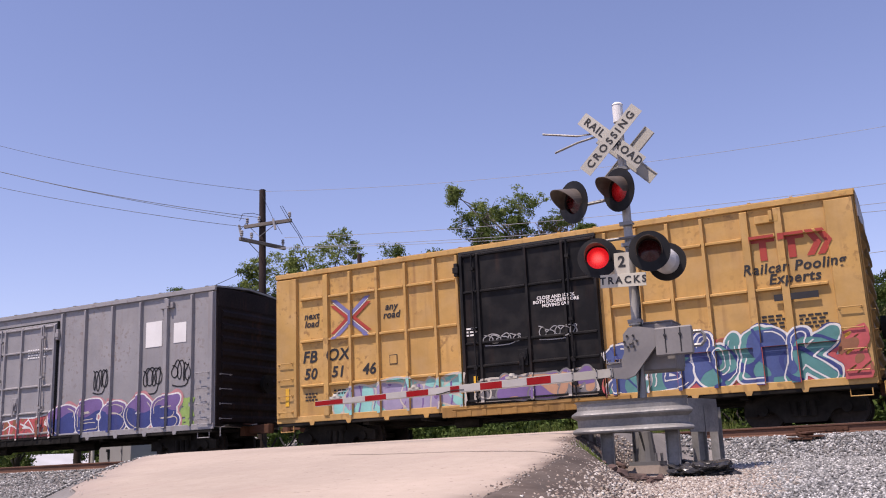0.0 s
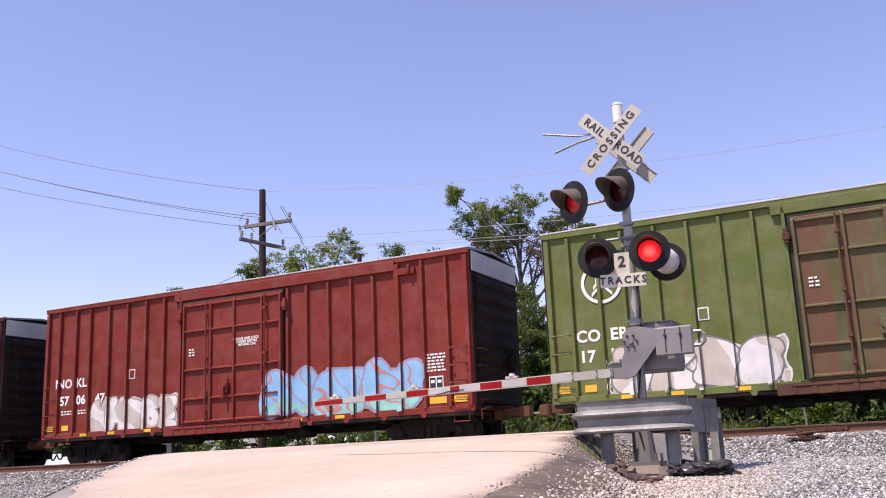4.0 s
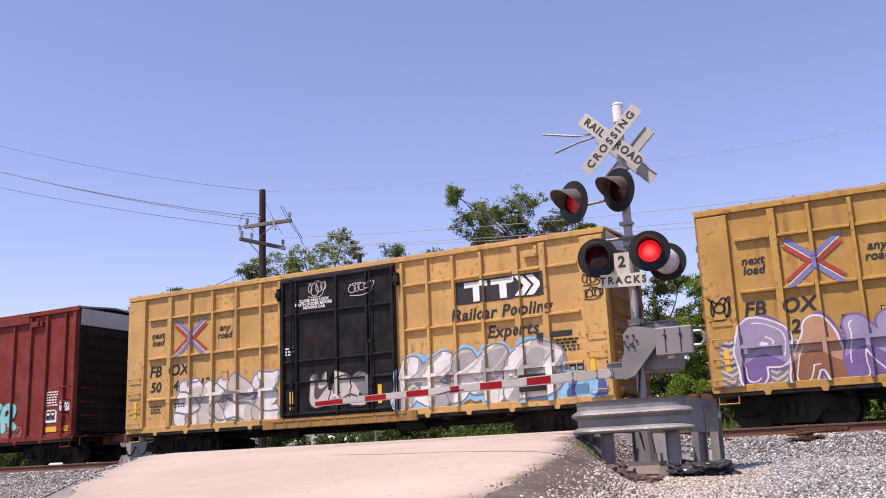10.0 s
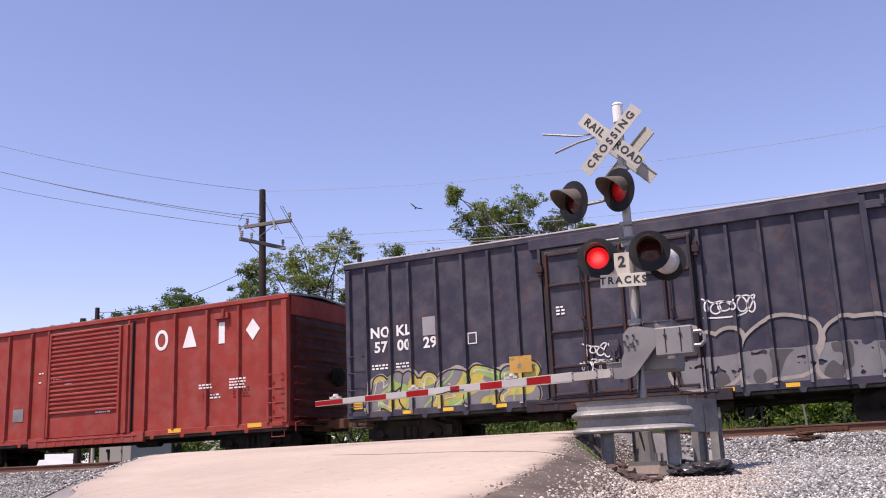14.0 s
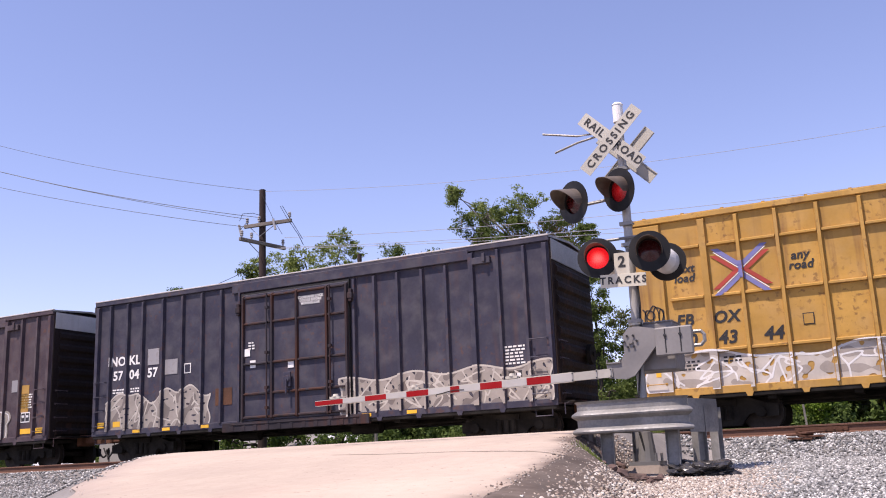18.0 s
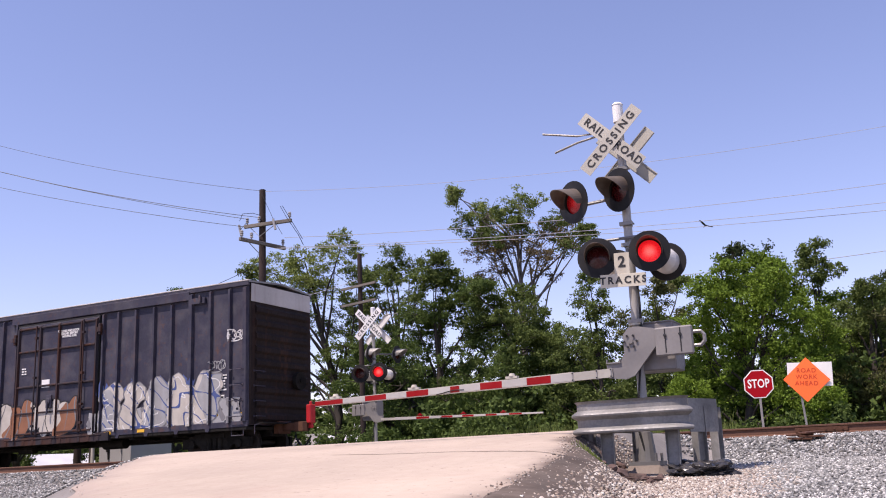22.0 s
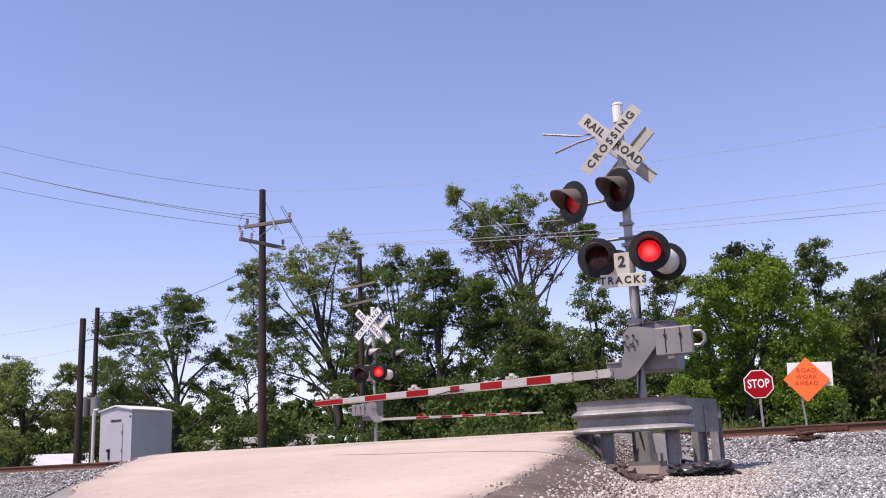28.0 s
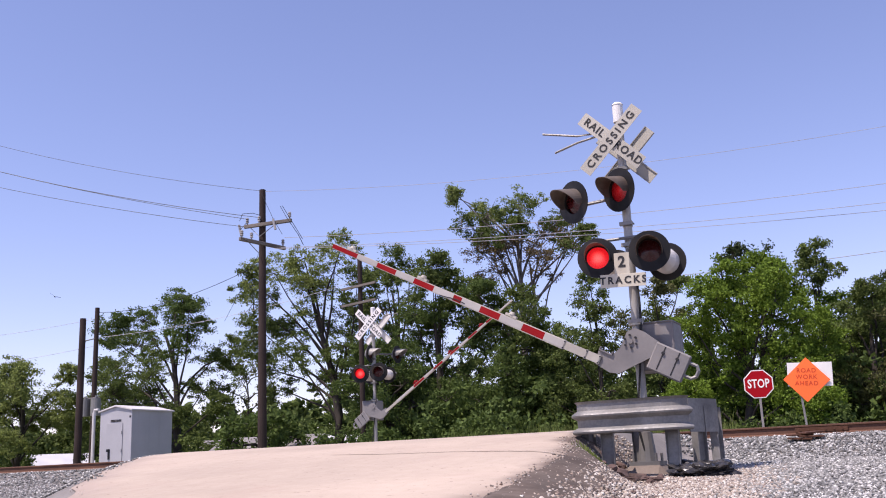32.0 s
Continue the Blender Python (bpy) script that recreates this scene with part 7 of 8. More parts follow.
tagged(part("plastic_bag", mesh("plastic_bag", M["bag"], lambda bm: lumpy(bm, 0.36, 0.22, 0.13, 4, 4, 0.6)), m=pose(-2.52, 11.95, gz(-2.52, 11.95) + 0.05, 0, 0, -12)), "crumpled black plastic bag lying on the gravel", "bag")
tagged(part("plastic_bag", mesh("plastic_bag", M["bag"], lambda bm: lumpy(bm, 0.2, 0.16, 0.1, 9, 4, 0.7)), m=pose(-2.72, 12.15, gz(-2.72, 12.15) + 0.06, 20, 10, 40)), "crumpled black plastic bag under the guard rail", "bag")
rng_c = random.Random(12)
for i, (x, y, s) in enumerate(((-3.35, 11.2, 0.11), (-3.05, 11.3, 0.06), (-3.6, 11.4, 0.05), (-2.95, 11.6, 0.05), (-3.2, 11.6, 0.06), (-3.9, 12.4, 0.05), (-3.25, 10.6, 0.07), (-3.75, 12.6, 0.07), (-2.4, 12.6, 0.07), (-3.0, 12.9, 0.06), (-2.9, 10.9, 0.05))):
    tagged(part("broken_rock", mesh("broken_rock", M["rock_brown"], lambda bm: lumpy(bm, s * 1.3, s, s * 0.75, i + 2, 2, 0.5)), m=pose(x, y, gz(x, y) + s * 0.35, rng_c.uniform(-20, 20), 0, rng_c.uniform(0, 360))),
           "broken brown rock lying on the gravel", "rock", "rocks round the signal base")
for i, (x, y, L, a) in enumerate(((-3.2, 11.1, 0.45, 28), (-3.3, 11.45, 0.4, 35), (-2.95, 11.0, 0.35, 42), (-3.45, 11.9, 0.5, -8))):
    tagged(part("rusty_bar", mesh("rusty_bar", M["scrap_rust"], lambda bm: pipe(bm, [(-L / 2, 0, 0), (-L / 6, 0.03, 0.015), (L / 5, -0.02, 0.01), (L / 2, 0.01, 0)], 0.025, 6)), m=pose(x, y, gz(x, y) + 0.035, 0, 0, a)),
           "short rusty bar lying on the gravel", "scrap", "scrap round the signal base")
tie_bit = thing("scrap_plates", pose(-1.9, 17.35, gz(-1.9, 17.35) + 0.03, 0, 0, 4), "stack of rusty tie plates dumped on the ballast", "scrap")
for k in range(4):
    part("tie_plate", mesh("tie_plate", M["rust"], lambda bm: box(bm, -0.2, 0.2, -0.1, 0.1, 0, 0.03), bevel=0.005, key="scrap_plate"), tie_bit, pose(0.18 * (k % 2) - 0.08, 0.03 * k, 0.032 * k, 2, 3 - 2 * k, 15 * k))


# weeds
def blades(name, spots, material, h, seed, per=60, spread=0.22):
    rng = np.random.default_rng(seed)
    co, fa = [], []
    for x, y in spots:
        for _ in range(per):
            bx, by = x + rng.normal(0, spread), y + rng.normal(0, spread)
            a, hh, w = rng.uniform(0, 6.28), h * rng.uniform(0.4, 1.2), 0.006 + 0.006 * rng.random()
            z = gz(bx, by) - 0.01
            lx, ly = math.cos(a) * hh * 0.5 * rng.random(), math.sin(a) * hh * 0.5 * rng.random()
            k = len(co)
            co += [(bx - w, by, z), (bx + w, by, z), (bx + lx + w * 0.3, by + ly, z + hh), (bx + lx - w * 0.3, by + ly, z + hh)]
            fa.append((k, k + 1, k + 2, k + 3))
    return part(name, raw_mesh(name, co, fa, material))


weed = leaf_mat("fresh_weeds", (0.12, 0.165, 0.05))
dry = leaf_mat("dry_weeds", (0.26, 0.22, 0.12), 0.3)
tagged(blades("weeds", [(-3.62, 11.2), (-3.55, 11.0), (-3.5, 10.85), (-3.7, 11.45), (-3.42, 10.65), (-3.75, 11.6)], weed, 0.045, 3, 75, 0.09), "low green weeds at the road edge", "weeds", kind="stuff")


# ---- equipment hut and posts beyond the tracks ----
def hut():
    h = thing("equipment_hut", pose(-27.72, 28.0, -0.75), "light grey metal railway equipment hut with a shallow roof", "equipment hut")
    w, d, z = 1.68, 2.25, 2.92
    part("wall", mesh("wall", M["cabinet"], lambda bm: box(bm, -w, 0, 0, d, 0.15, z), bevel=0.012), h)
    part("roof", mesh("roof", M["cab_roof"], lambda bm: extrude(bm, [(-w - 0.06, z - 0.02), (-w / 2, z + 0.17), (0.06, z - 0.02), (0.06, z + 0.03), (-w / 2, z + 0.23), (-w - 0.06, z + 0.03)], "y", -0.06, d + 0.06)), h, label="pale shallow gable roof")
    part("gable", mesh("gable", M["cabinet"], lambda bm: extrude(bm, [(-w, z - 0.02), (-w / 2, z + 0.165), (0, z - 0.02)], "y", 0.01, 0.05)), h)
    door = part("door", mesh("door", M["cabinet"], lambda bm: box(bm, -1.3, -0.45, -0.03, 0.0, 0.25, 2.45), bevel=0.006), h)
    part("latch", mesh("latch", M["lamp_black"], lambda bm: (box(bm, -1.24, -1.08, -0.08, -0.03, 1.35, 1.45), box(bm, -1.16, -1.08, -0.07, -0.03, 1.05, 1.35)), bevel=0.008), door)
    for zz in (0.7, 1.3, 2.0):
        part("hinge", mesh("hinge", M["galv"], lambda bm: rod(bm, (-0.47, -0.04, zz), (-0.47, -0.04, zz + 0.12), 0.02, seg=6)), door)
    part("vent", mesh("vent", M["lamp_black"], lambda bm: [box(bm, -1.1, -0.55, -0.025, 0.0, 2.5 + 0.03 * k, 2.515 + 0.03 * k) for k in range(3)]), h)
    part("vent", mesh("vent", M["lamp_black"], lambda bm: box(bm, -0.12, -0.05, -0.012, 0.0, 2.62, 2.70)), h)
    part("base", mesh("base", M["concrete"], lambda bm: box(bm, -w - 0.1, 0.1, -0.1, d + 0.1, -0.4, 0.15)), h)
    p = thing("conduit_post", pose(-30.6, 28.8, -0.75), "short white pipe standing beside the hut", "pipe")
    part("pipe", mesh("pipe", M["cab_roof"], lambda bm: (rod(bm, (0, 0, 0), (0, 0, 3.0), 0.07, seg=10), pipe(bm, [(0, 0, 2.95), (0.05, 0, 3.1), (0.25, 0, 3.1)], 0.06, 8))), p)


hut()


# ---- signs ----
def regular(n, r, rot=0.0):
    return [(r * math.cos(rot + 2 * math.pi * i / n), r * math.sin(rot + 2 * math.pi * i / n)) for i in range(n)]


stop = thing("stop_sign", pose(-4.02, 27.3, -0.7), "red octagonal stop sign on a steel post", "stop sign")
part("post", mesh("post", M["galv"], lambda bm: box(bm, -0.03, 0.03, 0.0, 0.03, 0.0, 2.3)), stop)
part("border", mesh("border", M["white"], lambda bm: extrude(bm, regular(8, 0.415, math.pi / 8), "y", -0.012, -0.006)), stop, pose(0, 0, 2.07, 0, 0, 8))
face = part("face", mesh("face", M["stop_red"], lambda bm: extrude(bm, regular(8, 0.385, math.pi / 8), "y", -0.016, -0.011)), stop, pose(0, 0, 2.07, 0, 0, 8))
lettering("lettering", "STOP", 0.275, M["white"], face, facing(0, -0.020, 0) @ Matrix.Diagonal((0.84, 1.2, 1, 1)), 0, 0.006, 1.06)

work = thing("road_work_sign", pose(-3.05, 30.1, -0.8), "orange diamond road work sign with a white board behind", "road sign")
part("post", mesh("post", M["galv"], lambda bm: box(bm, -0.03, 0.03, 0.0, 0.03, 0.0, 2.5)), work, pose(-0.1, 0.02, 0, 0, -3, 0))
dia = part("diamond", mesh("diamond", M["orange"], lambda bm: extrude(bm, regular(4, 0.66, 0), "y", -0.02, -0.012), bevel=0.003), work, pose(0, 0, 2.38, 0, 4, 0))
lettering("lettering", "ROAD\nWORK\nAHEAD", 0.18, M["orange_text"], dia, facing(0, -0.024, 0.08), 0, 0.002, 1.15, 1.05)
part("backing_board", mesh("backing_board", M["white"], lambda bm: box(bm, -0.66, 0.6, 0.03, 0.04, 2.19, 2.89), bevel=0.002), work, pose(0.0, 0, 0, 0, 3, 0), "white board behind the diamond")


# ---- poles and wires ----
def pole_shaft(bm, h, r0, r1):
    rod(bm, (0, 0, -0.5), (0, 0, h), r0, r1, seg=14)


def insulator(bm):
    rod(bm, (0, 0, 0), (0, 0, 0.12), 0.03, seg=8)
    for z in (0.1, 0.17, 0.24):
        rod(bm, (0, 0, z), (0, 0, z + 0.05), 0.07, 0.05, seg=10)


ins_me = mesh("insulator", M["glass_ins"], insulator)
main = thing("utility_pole", pose(-22.95, 30.0, -0.8), "tall dark timber utility pole with two crossarms", "utility pole", "poles along the line")
part("shaft", mesh("shaft", M["pole"], lambda bm: pole_shaft(bm, 11.6, 0.19, 0.13)), main)
for z, turn, ox, half in ((10.08, 6, 0.40, 1.08), (9.29, 80, 0.16, 1.21)):
    ar = part("crossarm", mesh("crossarm", M["pole_grey"], lambda bm: box(bm, -half, half, -0.06, 0.06, -0.07, 0.07), bevel=0.01), main, pose(ox, -0.18, z, 0, 0, turn))
    for x in (-0.95, -0.4, 1.0) if z > 10 else (-1.1, -0.6, 1.1):
        part("insulator", ins_me, ar, pose(x, 0, 0.06))
part("brace", mesh("brace", M["galv"], lambda bm: (pipe(bm, [(-0.45, -0.24, 10.05), (0, -0.2, 9.6), (0.9, -0.2, 10.05)], 0.016), pipe(bm, [(0.1, -1.2, 9.3), (0.0, -0.2, 8.9)], 0.016))), main)
part("fuse_switch", mesh("fuse_switch", M["glass_ins"], lambda bm: [(rod(bm, (x, -0.3, 10.2), (x + 0.12, -0.3, 9.75), 0.05, seg=8)) for x in (-0.95, 0.75)]), main)
part("jumper_wire", mesh("jumper_wire", M["wire"], lambda bm: (pipe(bm, [(1.25, -0.5, 10.6), (1.5, -0.4, 10.1), (1.9, -0.2, 9.4), (2.0, 0, 9.0)], 0.012, 5), pipe(bm, [(1.35, -0.5, 10.6), (1.75, -0.4, 9.9), (2.1, -0.2, 9.2)], 0.012, 5),
     pipe(bm, [(0.1, -0.2, 11.4), (0.7, -0.2, 10.2), (1.2, -0.3, 9.5)], 0.010, 5), pipe(bm, [(-1.25, 0.1, 10.5), (-1.0, 0, 10.75), (-0.5, 0, 10.7), (0, -0.1, 10.5)], 0.012, 5), pipe(bm, [(-0.9, -0.2, 9.6), (-1.0, -0.2, 10.0), (-0.6, -0.2, 10.3)], 0.012, 5))), main)


def plain_pole(x, y, h, r, label, base=-0.85):
    p = thing("utility_pole", pose(x, y, base), label, "utility pole", "poles along the line")
    part("shaft", mesh("shaft", M["pole"], lambda bm: pole_shaft(bm, h, r, r * 0.8)), p)
    return p


plain_pole(-31.68, 29.0, 7.15, 0.16, "thick dark timber pole stump beside the hut")
p2 = plain_pole(-37.25, 35.0, 9.0, 0.14, "slim timber utility pole with transformer cans")
for s in (-0.36, 0.36):
    part("transformer", mesh("transformer", M["galv"], lambda bm: (rod(bm, (0, 0, 0), (0, 0, 0.85), 0.24, seg=14), rod(bm, (0, 0, 0.85), (0, 0, 1.0), 0.06, seg=8)), key="can"), p2, pose(s, -0.2, 3.5), "grey transformer can")
part("bracket", mesh("bracket", M["galv"], lambda bm: (pipe(bm, [(0, -0.1, 7.4), (-0.6, -0.1, 7.35), (-0.75, -0.1, 7.2)], 0.03), pipe(bm, [(-0.5, -0.1, 4.4), (0.5, -0.1, 4.4)], 0.03))), p2)
p3 = plain_pole(-25.75, 42.0, 11.5, 0.15, "timber utility pole half hidden by the tree")
for z in (9.75, 8.85):
    part("crossarm", mesh("crossarm", M["pole_grey"], lambda bm: box(bm, -1.2, 1.2, -0.06, 0.06, -0.06, 0.06), key="arm2"), p3, pose(0, -0.18, z, 0, -2, -10))


def wire(a, b, sag, r, material):
    """A hanging cable between two points."""
    a, b = Vector(a), Vector(b)
    n = 18
    pts = [a.lerp(b, i / n) - Vector((0, 0, sag * 4 * (i / n) * (1 - i / n))) for i in range(n + 1)]
    bm = bmesh.new()
    pipe(bm, pts, r, 5)
    me = bpy.data.meshes.new("overhead_wire")
    bm.to_mesh(me)
    bm.free()
    me.materials.append(material)
    return tagged(part("overhead_wire", me), "thin overhead utility wire strung between poles", "wire", "overhead wires")


P = Vector((-22.95, 30.0, 0))
for a, b, sag, r, mt in (
        ((-23.08, 30.0, 10.79), (-39.7, 27.5, 15.96), 0.34, 0.009, "wire"),
        ((-23.22, 30.0, 9.69), (-39.52, 27.5, 14.61), 0.28, 0.013, "wire"),
        ((-23.43, 29.6, 9.56), (-38.66, 27.0, 14.27), 0.21, 0.011, "wire"),
        ((-23.65, 29.65, 9.29), (-37.96, 26.65, 13.19), 0.19, 0.011, "wire"),
        (P + Vector((0.1, 0, 10.72)), (6.0, 33.0, 9.9), 0.7, 0.008, "wire_light"),
        (P + Vector((1.3, -0.3, 8.55)), (9.0, 34.0, 8.15), 0.55, 0.010, "wire_light"),
        (P + Vector((1.2, -0.4, 8.15)), (9.0, 34.0, 7.30), 0.45, 0.010, "wire_light"),
        (P + Vector((0.9, -0.4, 8.15)), (9.0, 34.5, 7.05), 0.45, 0.010, "wire_light"),
        ((-17.0, 52.0, 9.6), (8.0, 50.0, 9.3), 0.5, 0.018, "wire_light"),
        (P + Vector((-0.1, 0, 7.75)), (-37.2, 35.0, 7.9), 0.5, 0.012, "wire"),
        (P + Vector((-0.1, 0, 8.3)), (-26.5, 32.0, 6.0), 0.05, 0.008, "wire"),
        ((-37.2, 35.0, 7.6), (-60.0, 34.0, 8.2), 0.5, 0.010, "wire_light"),
        ((-37.2, 35.0, 6.2), (-60.0, 34.0, 6.4), 0.5, 0.010, "wire_light"),
        ((-25.75, 42.0, 9.3), (-37.2, 35.0, 6.6), 0.4, 0.010, "wire_light"),
        (P + Vector((0, 0, 3.4)), (-37.2, 35.0, 3.4), 0.5, 0.010, "wire")):
    wire(a, b, sag, r, M[mt])


# ---- a bird over the trees ----
def bird_body(bm):
    for a, b, r0, r1 in (((0, -0.36, 0), (0, -0.25, 0.01), 0.03, 0.06), ((0, -0.25, 0.01), (0, 0.05, 0), 0.06, 0.10), ((0, 0.05, 0), (0, 0.34, 0), 0.10, 0.04)):
        rod(bm, a, b, r0, r1, seg=8)
    extrude(bm, [(-0.05, 0.3), (0.05, 0.3), (0.12, 0.58), (-0.12, 0.58)], "z", -0.008, 0.008)


bird = thing("vulture", pose(-49, 110, 24.6), "dark soaring vulture with spread wings", "bird")
part("body", mesh("body", M["feather"], bird_body), bird)
for s in (-1, 1):
    part("wing", mesh("wing", M["feather"], lambda bm: extrude(bm, [(0.05 * s, -0.16), (0.5 * s, -0.22), (0.88 * s, -0.12), (1.0 * s, 0.06), (0.85 * s, 0.12), (0.5 * s, 0.18), (0.05 * s, 0.2)], "z", -0.01, 0.012)), bird, pose(0, 0, 0.03, 0, -16 * s, 0))


# ---- trees and brush ----
LEAF = {
    "mid": leaf_mat("mid_green_leaves", (0.10, 0.145, 0.042)),
    "dark": leaf_mat("dark_green_leaves", (0.080, 0.130, 0.036)),
    "bright": leaf_mat("bright_green_leaves", (0.13, 0.215, 0.030)),
    "olive": leaf_mat("olive_leaves", (0.10, 0.115, 0.045)),
    "pine": leaf_mat("pine_needles", (0.038, 0.062, 0.026)),
    # sunlight on upper boughs and a low tree, put into a paler green
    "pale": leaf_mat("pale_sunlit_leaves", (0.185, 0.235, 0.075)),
    "brown": leaf_mat("withered_leaves", (0.15, 0.12, 0.07), 0.35),
}


def leaf_cloud(centres, radii, per, size, rng, squash=0.9):
    """Leaf-shaped pairs of triangles scattered through many small clumps."""
    n = len(centres) * per
    c = np.repeat(np.asarray(centres), per, 0)
    r = np.repeat(np.asarray(radii), per)[:, None]
    d = rng.normal(size=(n, 3))
    d /= np.linalg.norm(d, axis=1)[:, None]
    p = c + d * r * np.minimum(np.abs(rng.normal(0.55, 0.32, (n, 1))), 1.05) * np.array([1, 1, squash])
    u = rng.normal(size=(n, 3))
    u /= np.linalg.norm(u, axis=1)[:, None]
    v = np.cross(u, rng.normal(size=(n, 3)))
    v /= np.linalg.norm(v, axis=1)[:, None]
    s = size * rng.uniform(0.6, 1.35, (n, 1))
    u, v = u * s, v * s * 0.5
    co = np.stack([p - u, p + v, p + u, p - v], 1).reshape(-1, 3)
    return co, np.arange(4 * n).reshape(n, 4)


def limb(co, fa, pts, r0, r1, seg=6):
    """Append a tapered tube along pts."""
    pts = [Vector(p) for p in pts]
    base = len(co)
    for i, p in enumerate(pts):
        d = (pts[min(i + 1, len(pts) - 1)] - pts[max(i - 1, 0)]).normalized()
        q = d.to_track_quat("Z", "Y").to_matrix()
        r = r0 + (r1 - r0) * i / (len(pts) - 1)
        for k in range(seg):
            a = 2 * math.pi * k / seg
            co.append(tuple(p + q @ Vector((r * math.cos(a), r * math.sin(a), 0))))
    for i in range(len(pts) - 1):
        for k in range(seg):
            j = (k + 1) % seg
            fa.append((base + i * seg + k, base + i * seg + j, base + (i + 1) * seg + j, base + (i + 1) * seg + k))


def tree(x, y, h, w, low, seed, leaves, label, limbs=18, twigs=4, per=130, size=0.13, clump=0.75, bark="bark", bare=0.0, trunk_r=0.22, depth=None, group="trees behind the crossing", extra=None):
    """A tree h metres high and w wide whose crown begins at `low` metres."""
    rng, nr = random.Random(seed), np.random.default_rng(seed)
    ground_h = gz(x, y)
    t = thing("tree", pose(x, y, ground_h - 0.05), label, "tree", group)
    co, fa, centres, radii = [], [], [], []
    depth = depth or w
    lean = (rng.uniform(-0.05, 0.05), rng.uniform(-0.05, 0.05))
    spine = [(lean[0] * h * u + 0.12 * math.sin(u * 7 + seed), lean[1] * h * u + 0.12 * math.cos(u * 6 + seed), h * 0.86 * u) for u in [k / 9 for k in range(10)]]
    limb(co, fa, spine, trunk_r, trunk_r * 0.22, 9)
    for i in range(limbs):
        u = low / h * 0.75 + (0.92 - low / h * 0.75) * (i + rng.random()) / limbs
        s = Vector(spine[0]).lerp(Vector(spine[-1]), u / 0.86 if u < 0.86 else 1.0)
        k = min(8, int(u / 0.86 * 9))
        f = min(1.0, u / 0.86 * 9 - k)
        s = Vector(spine[k]).lerp(Vector(spine[k + 1]), f)
        a = i * 2.4 + rng.uniform(-0.5, 0.5)
        # crown outline: widest a bit below the middle
        v = (s.z - low * 0.7) / (h - low * 0.7)
        reach = max(0.22, math.sin(math.pi * min(0.97, max(0.12, 0.18 + 0.78 * v))) ** 0.45) * rng.uniform(0.65, 1.08)
        e = Vector((math.cos(a) * w / 2 * reach, math.sin(a) * depth / 2 * reach, min(h * 0.96, s.z + rng.uniform(0.05, 0.22) * h)))
        e.x += s.x
        e.y += s.y
        mid = s.lerp(e, 0.5) + Vector((rng.uniform(-.3, .3), rng.uniform(-.3, .3), rng.uniform(-.1, 0.5)))
        r = trunk_r * (1 - u) * 0.55 + 0.035
        limb(co, fa, [s, s.lerp(mid, 0.5) + Vector((0, 0, 0.15)), mid, mid.lerp(e, 0.55), e], r, 0.018, 5)
        if rng.random() > bare:
            centres.append(tuple(e))
            radii.append(clump * rng.uniform(0.7, 1.2))
        for j in range(twigs):
            b = mid.lerp(e, rng.uniform(-0.2, 0.95))
            te = b + Vector((rng.uniform(-1, 1) * w * 0.17, rng.uniform(-1, 1) * depth * 0.17, rng.uniform(-0.05, 0.13) * h))
            te.z = min(te.z, h)
            limb(co, fa, [b, b.lerp(te, 0.5) + Vector((0, 0, 0.08)), te], 0.028, 0.010, 4)
            if rng.random() > bare:
                centres.append(tuple(te))
                radii.append(clump * rng.uniform(0.55, 1.15))
    centres.append((spine[-1][0], spine[-1][1], h - clump * 0.6))
    radii.append(clump)
    if extra:
        for ex, ey, ez, er in extra:
            centres.append((ex, ey, ez))
            radii.append(er)
    part("trunk", raw_mesh("trunk", co, fa, M[bark], True), t, label="bare grey-brown trunk and limbs")
    lc, lf = leaf_cloud(centres, radii, int(per * 0.52), size * 1.34, nr)
    part("crown", raw_mesh("crown", lc, lf, LEAF[leaves]), t, label="crown of many small leaves")
    return t


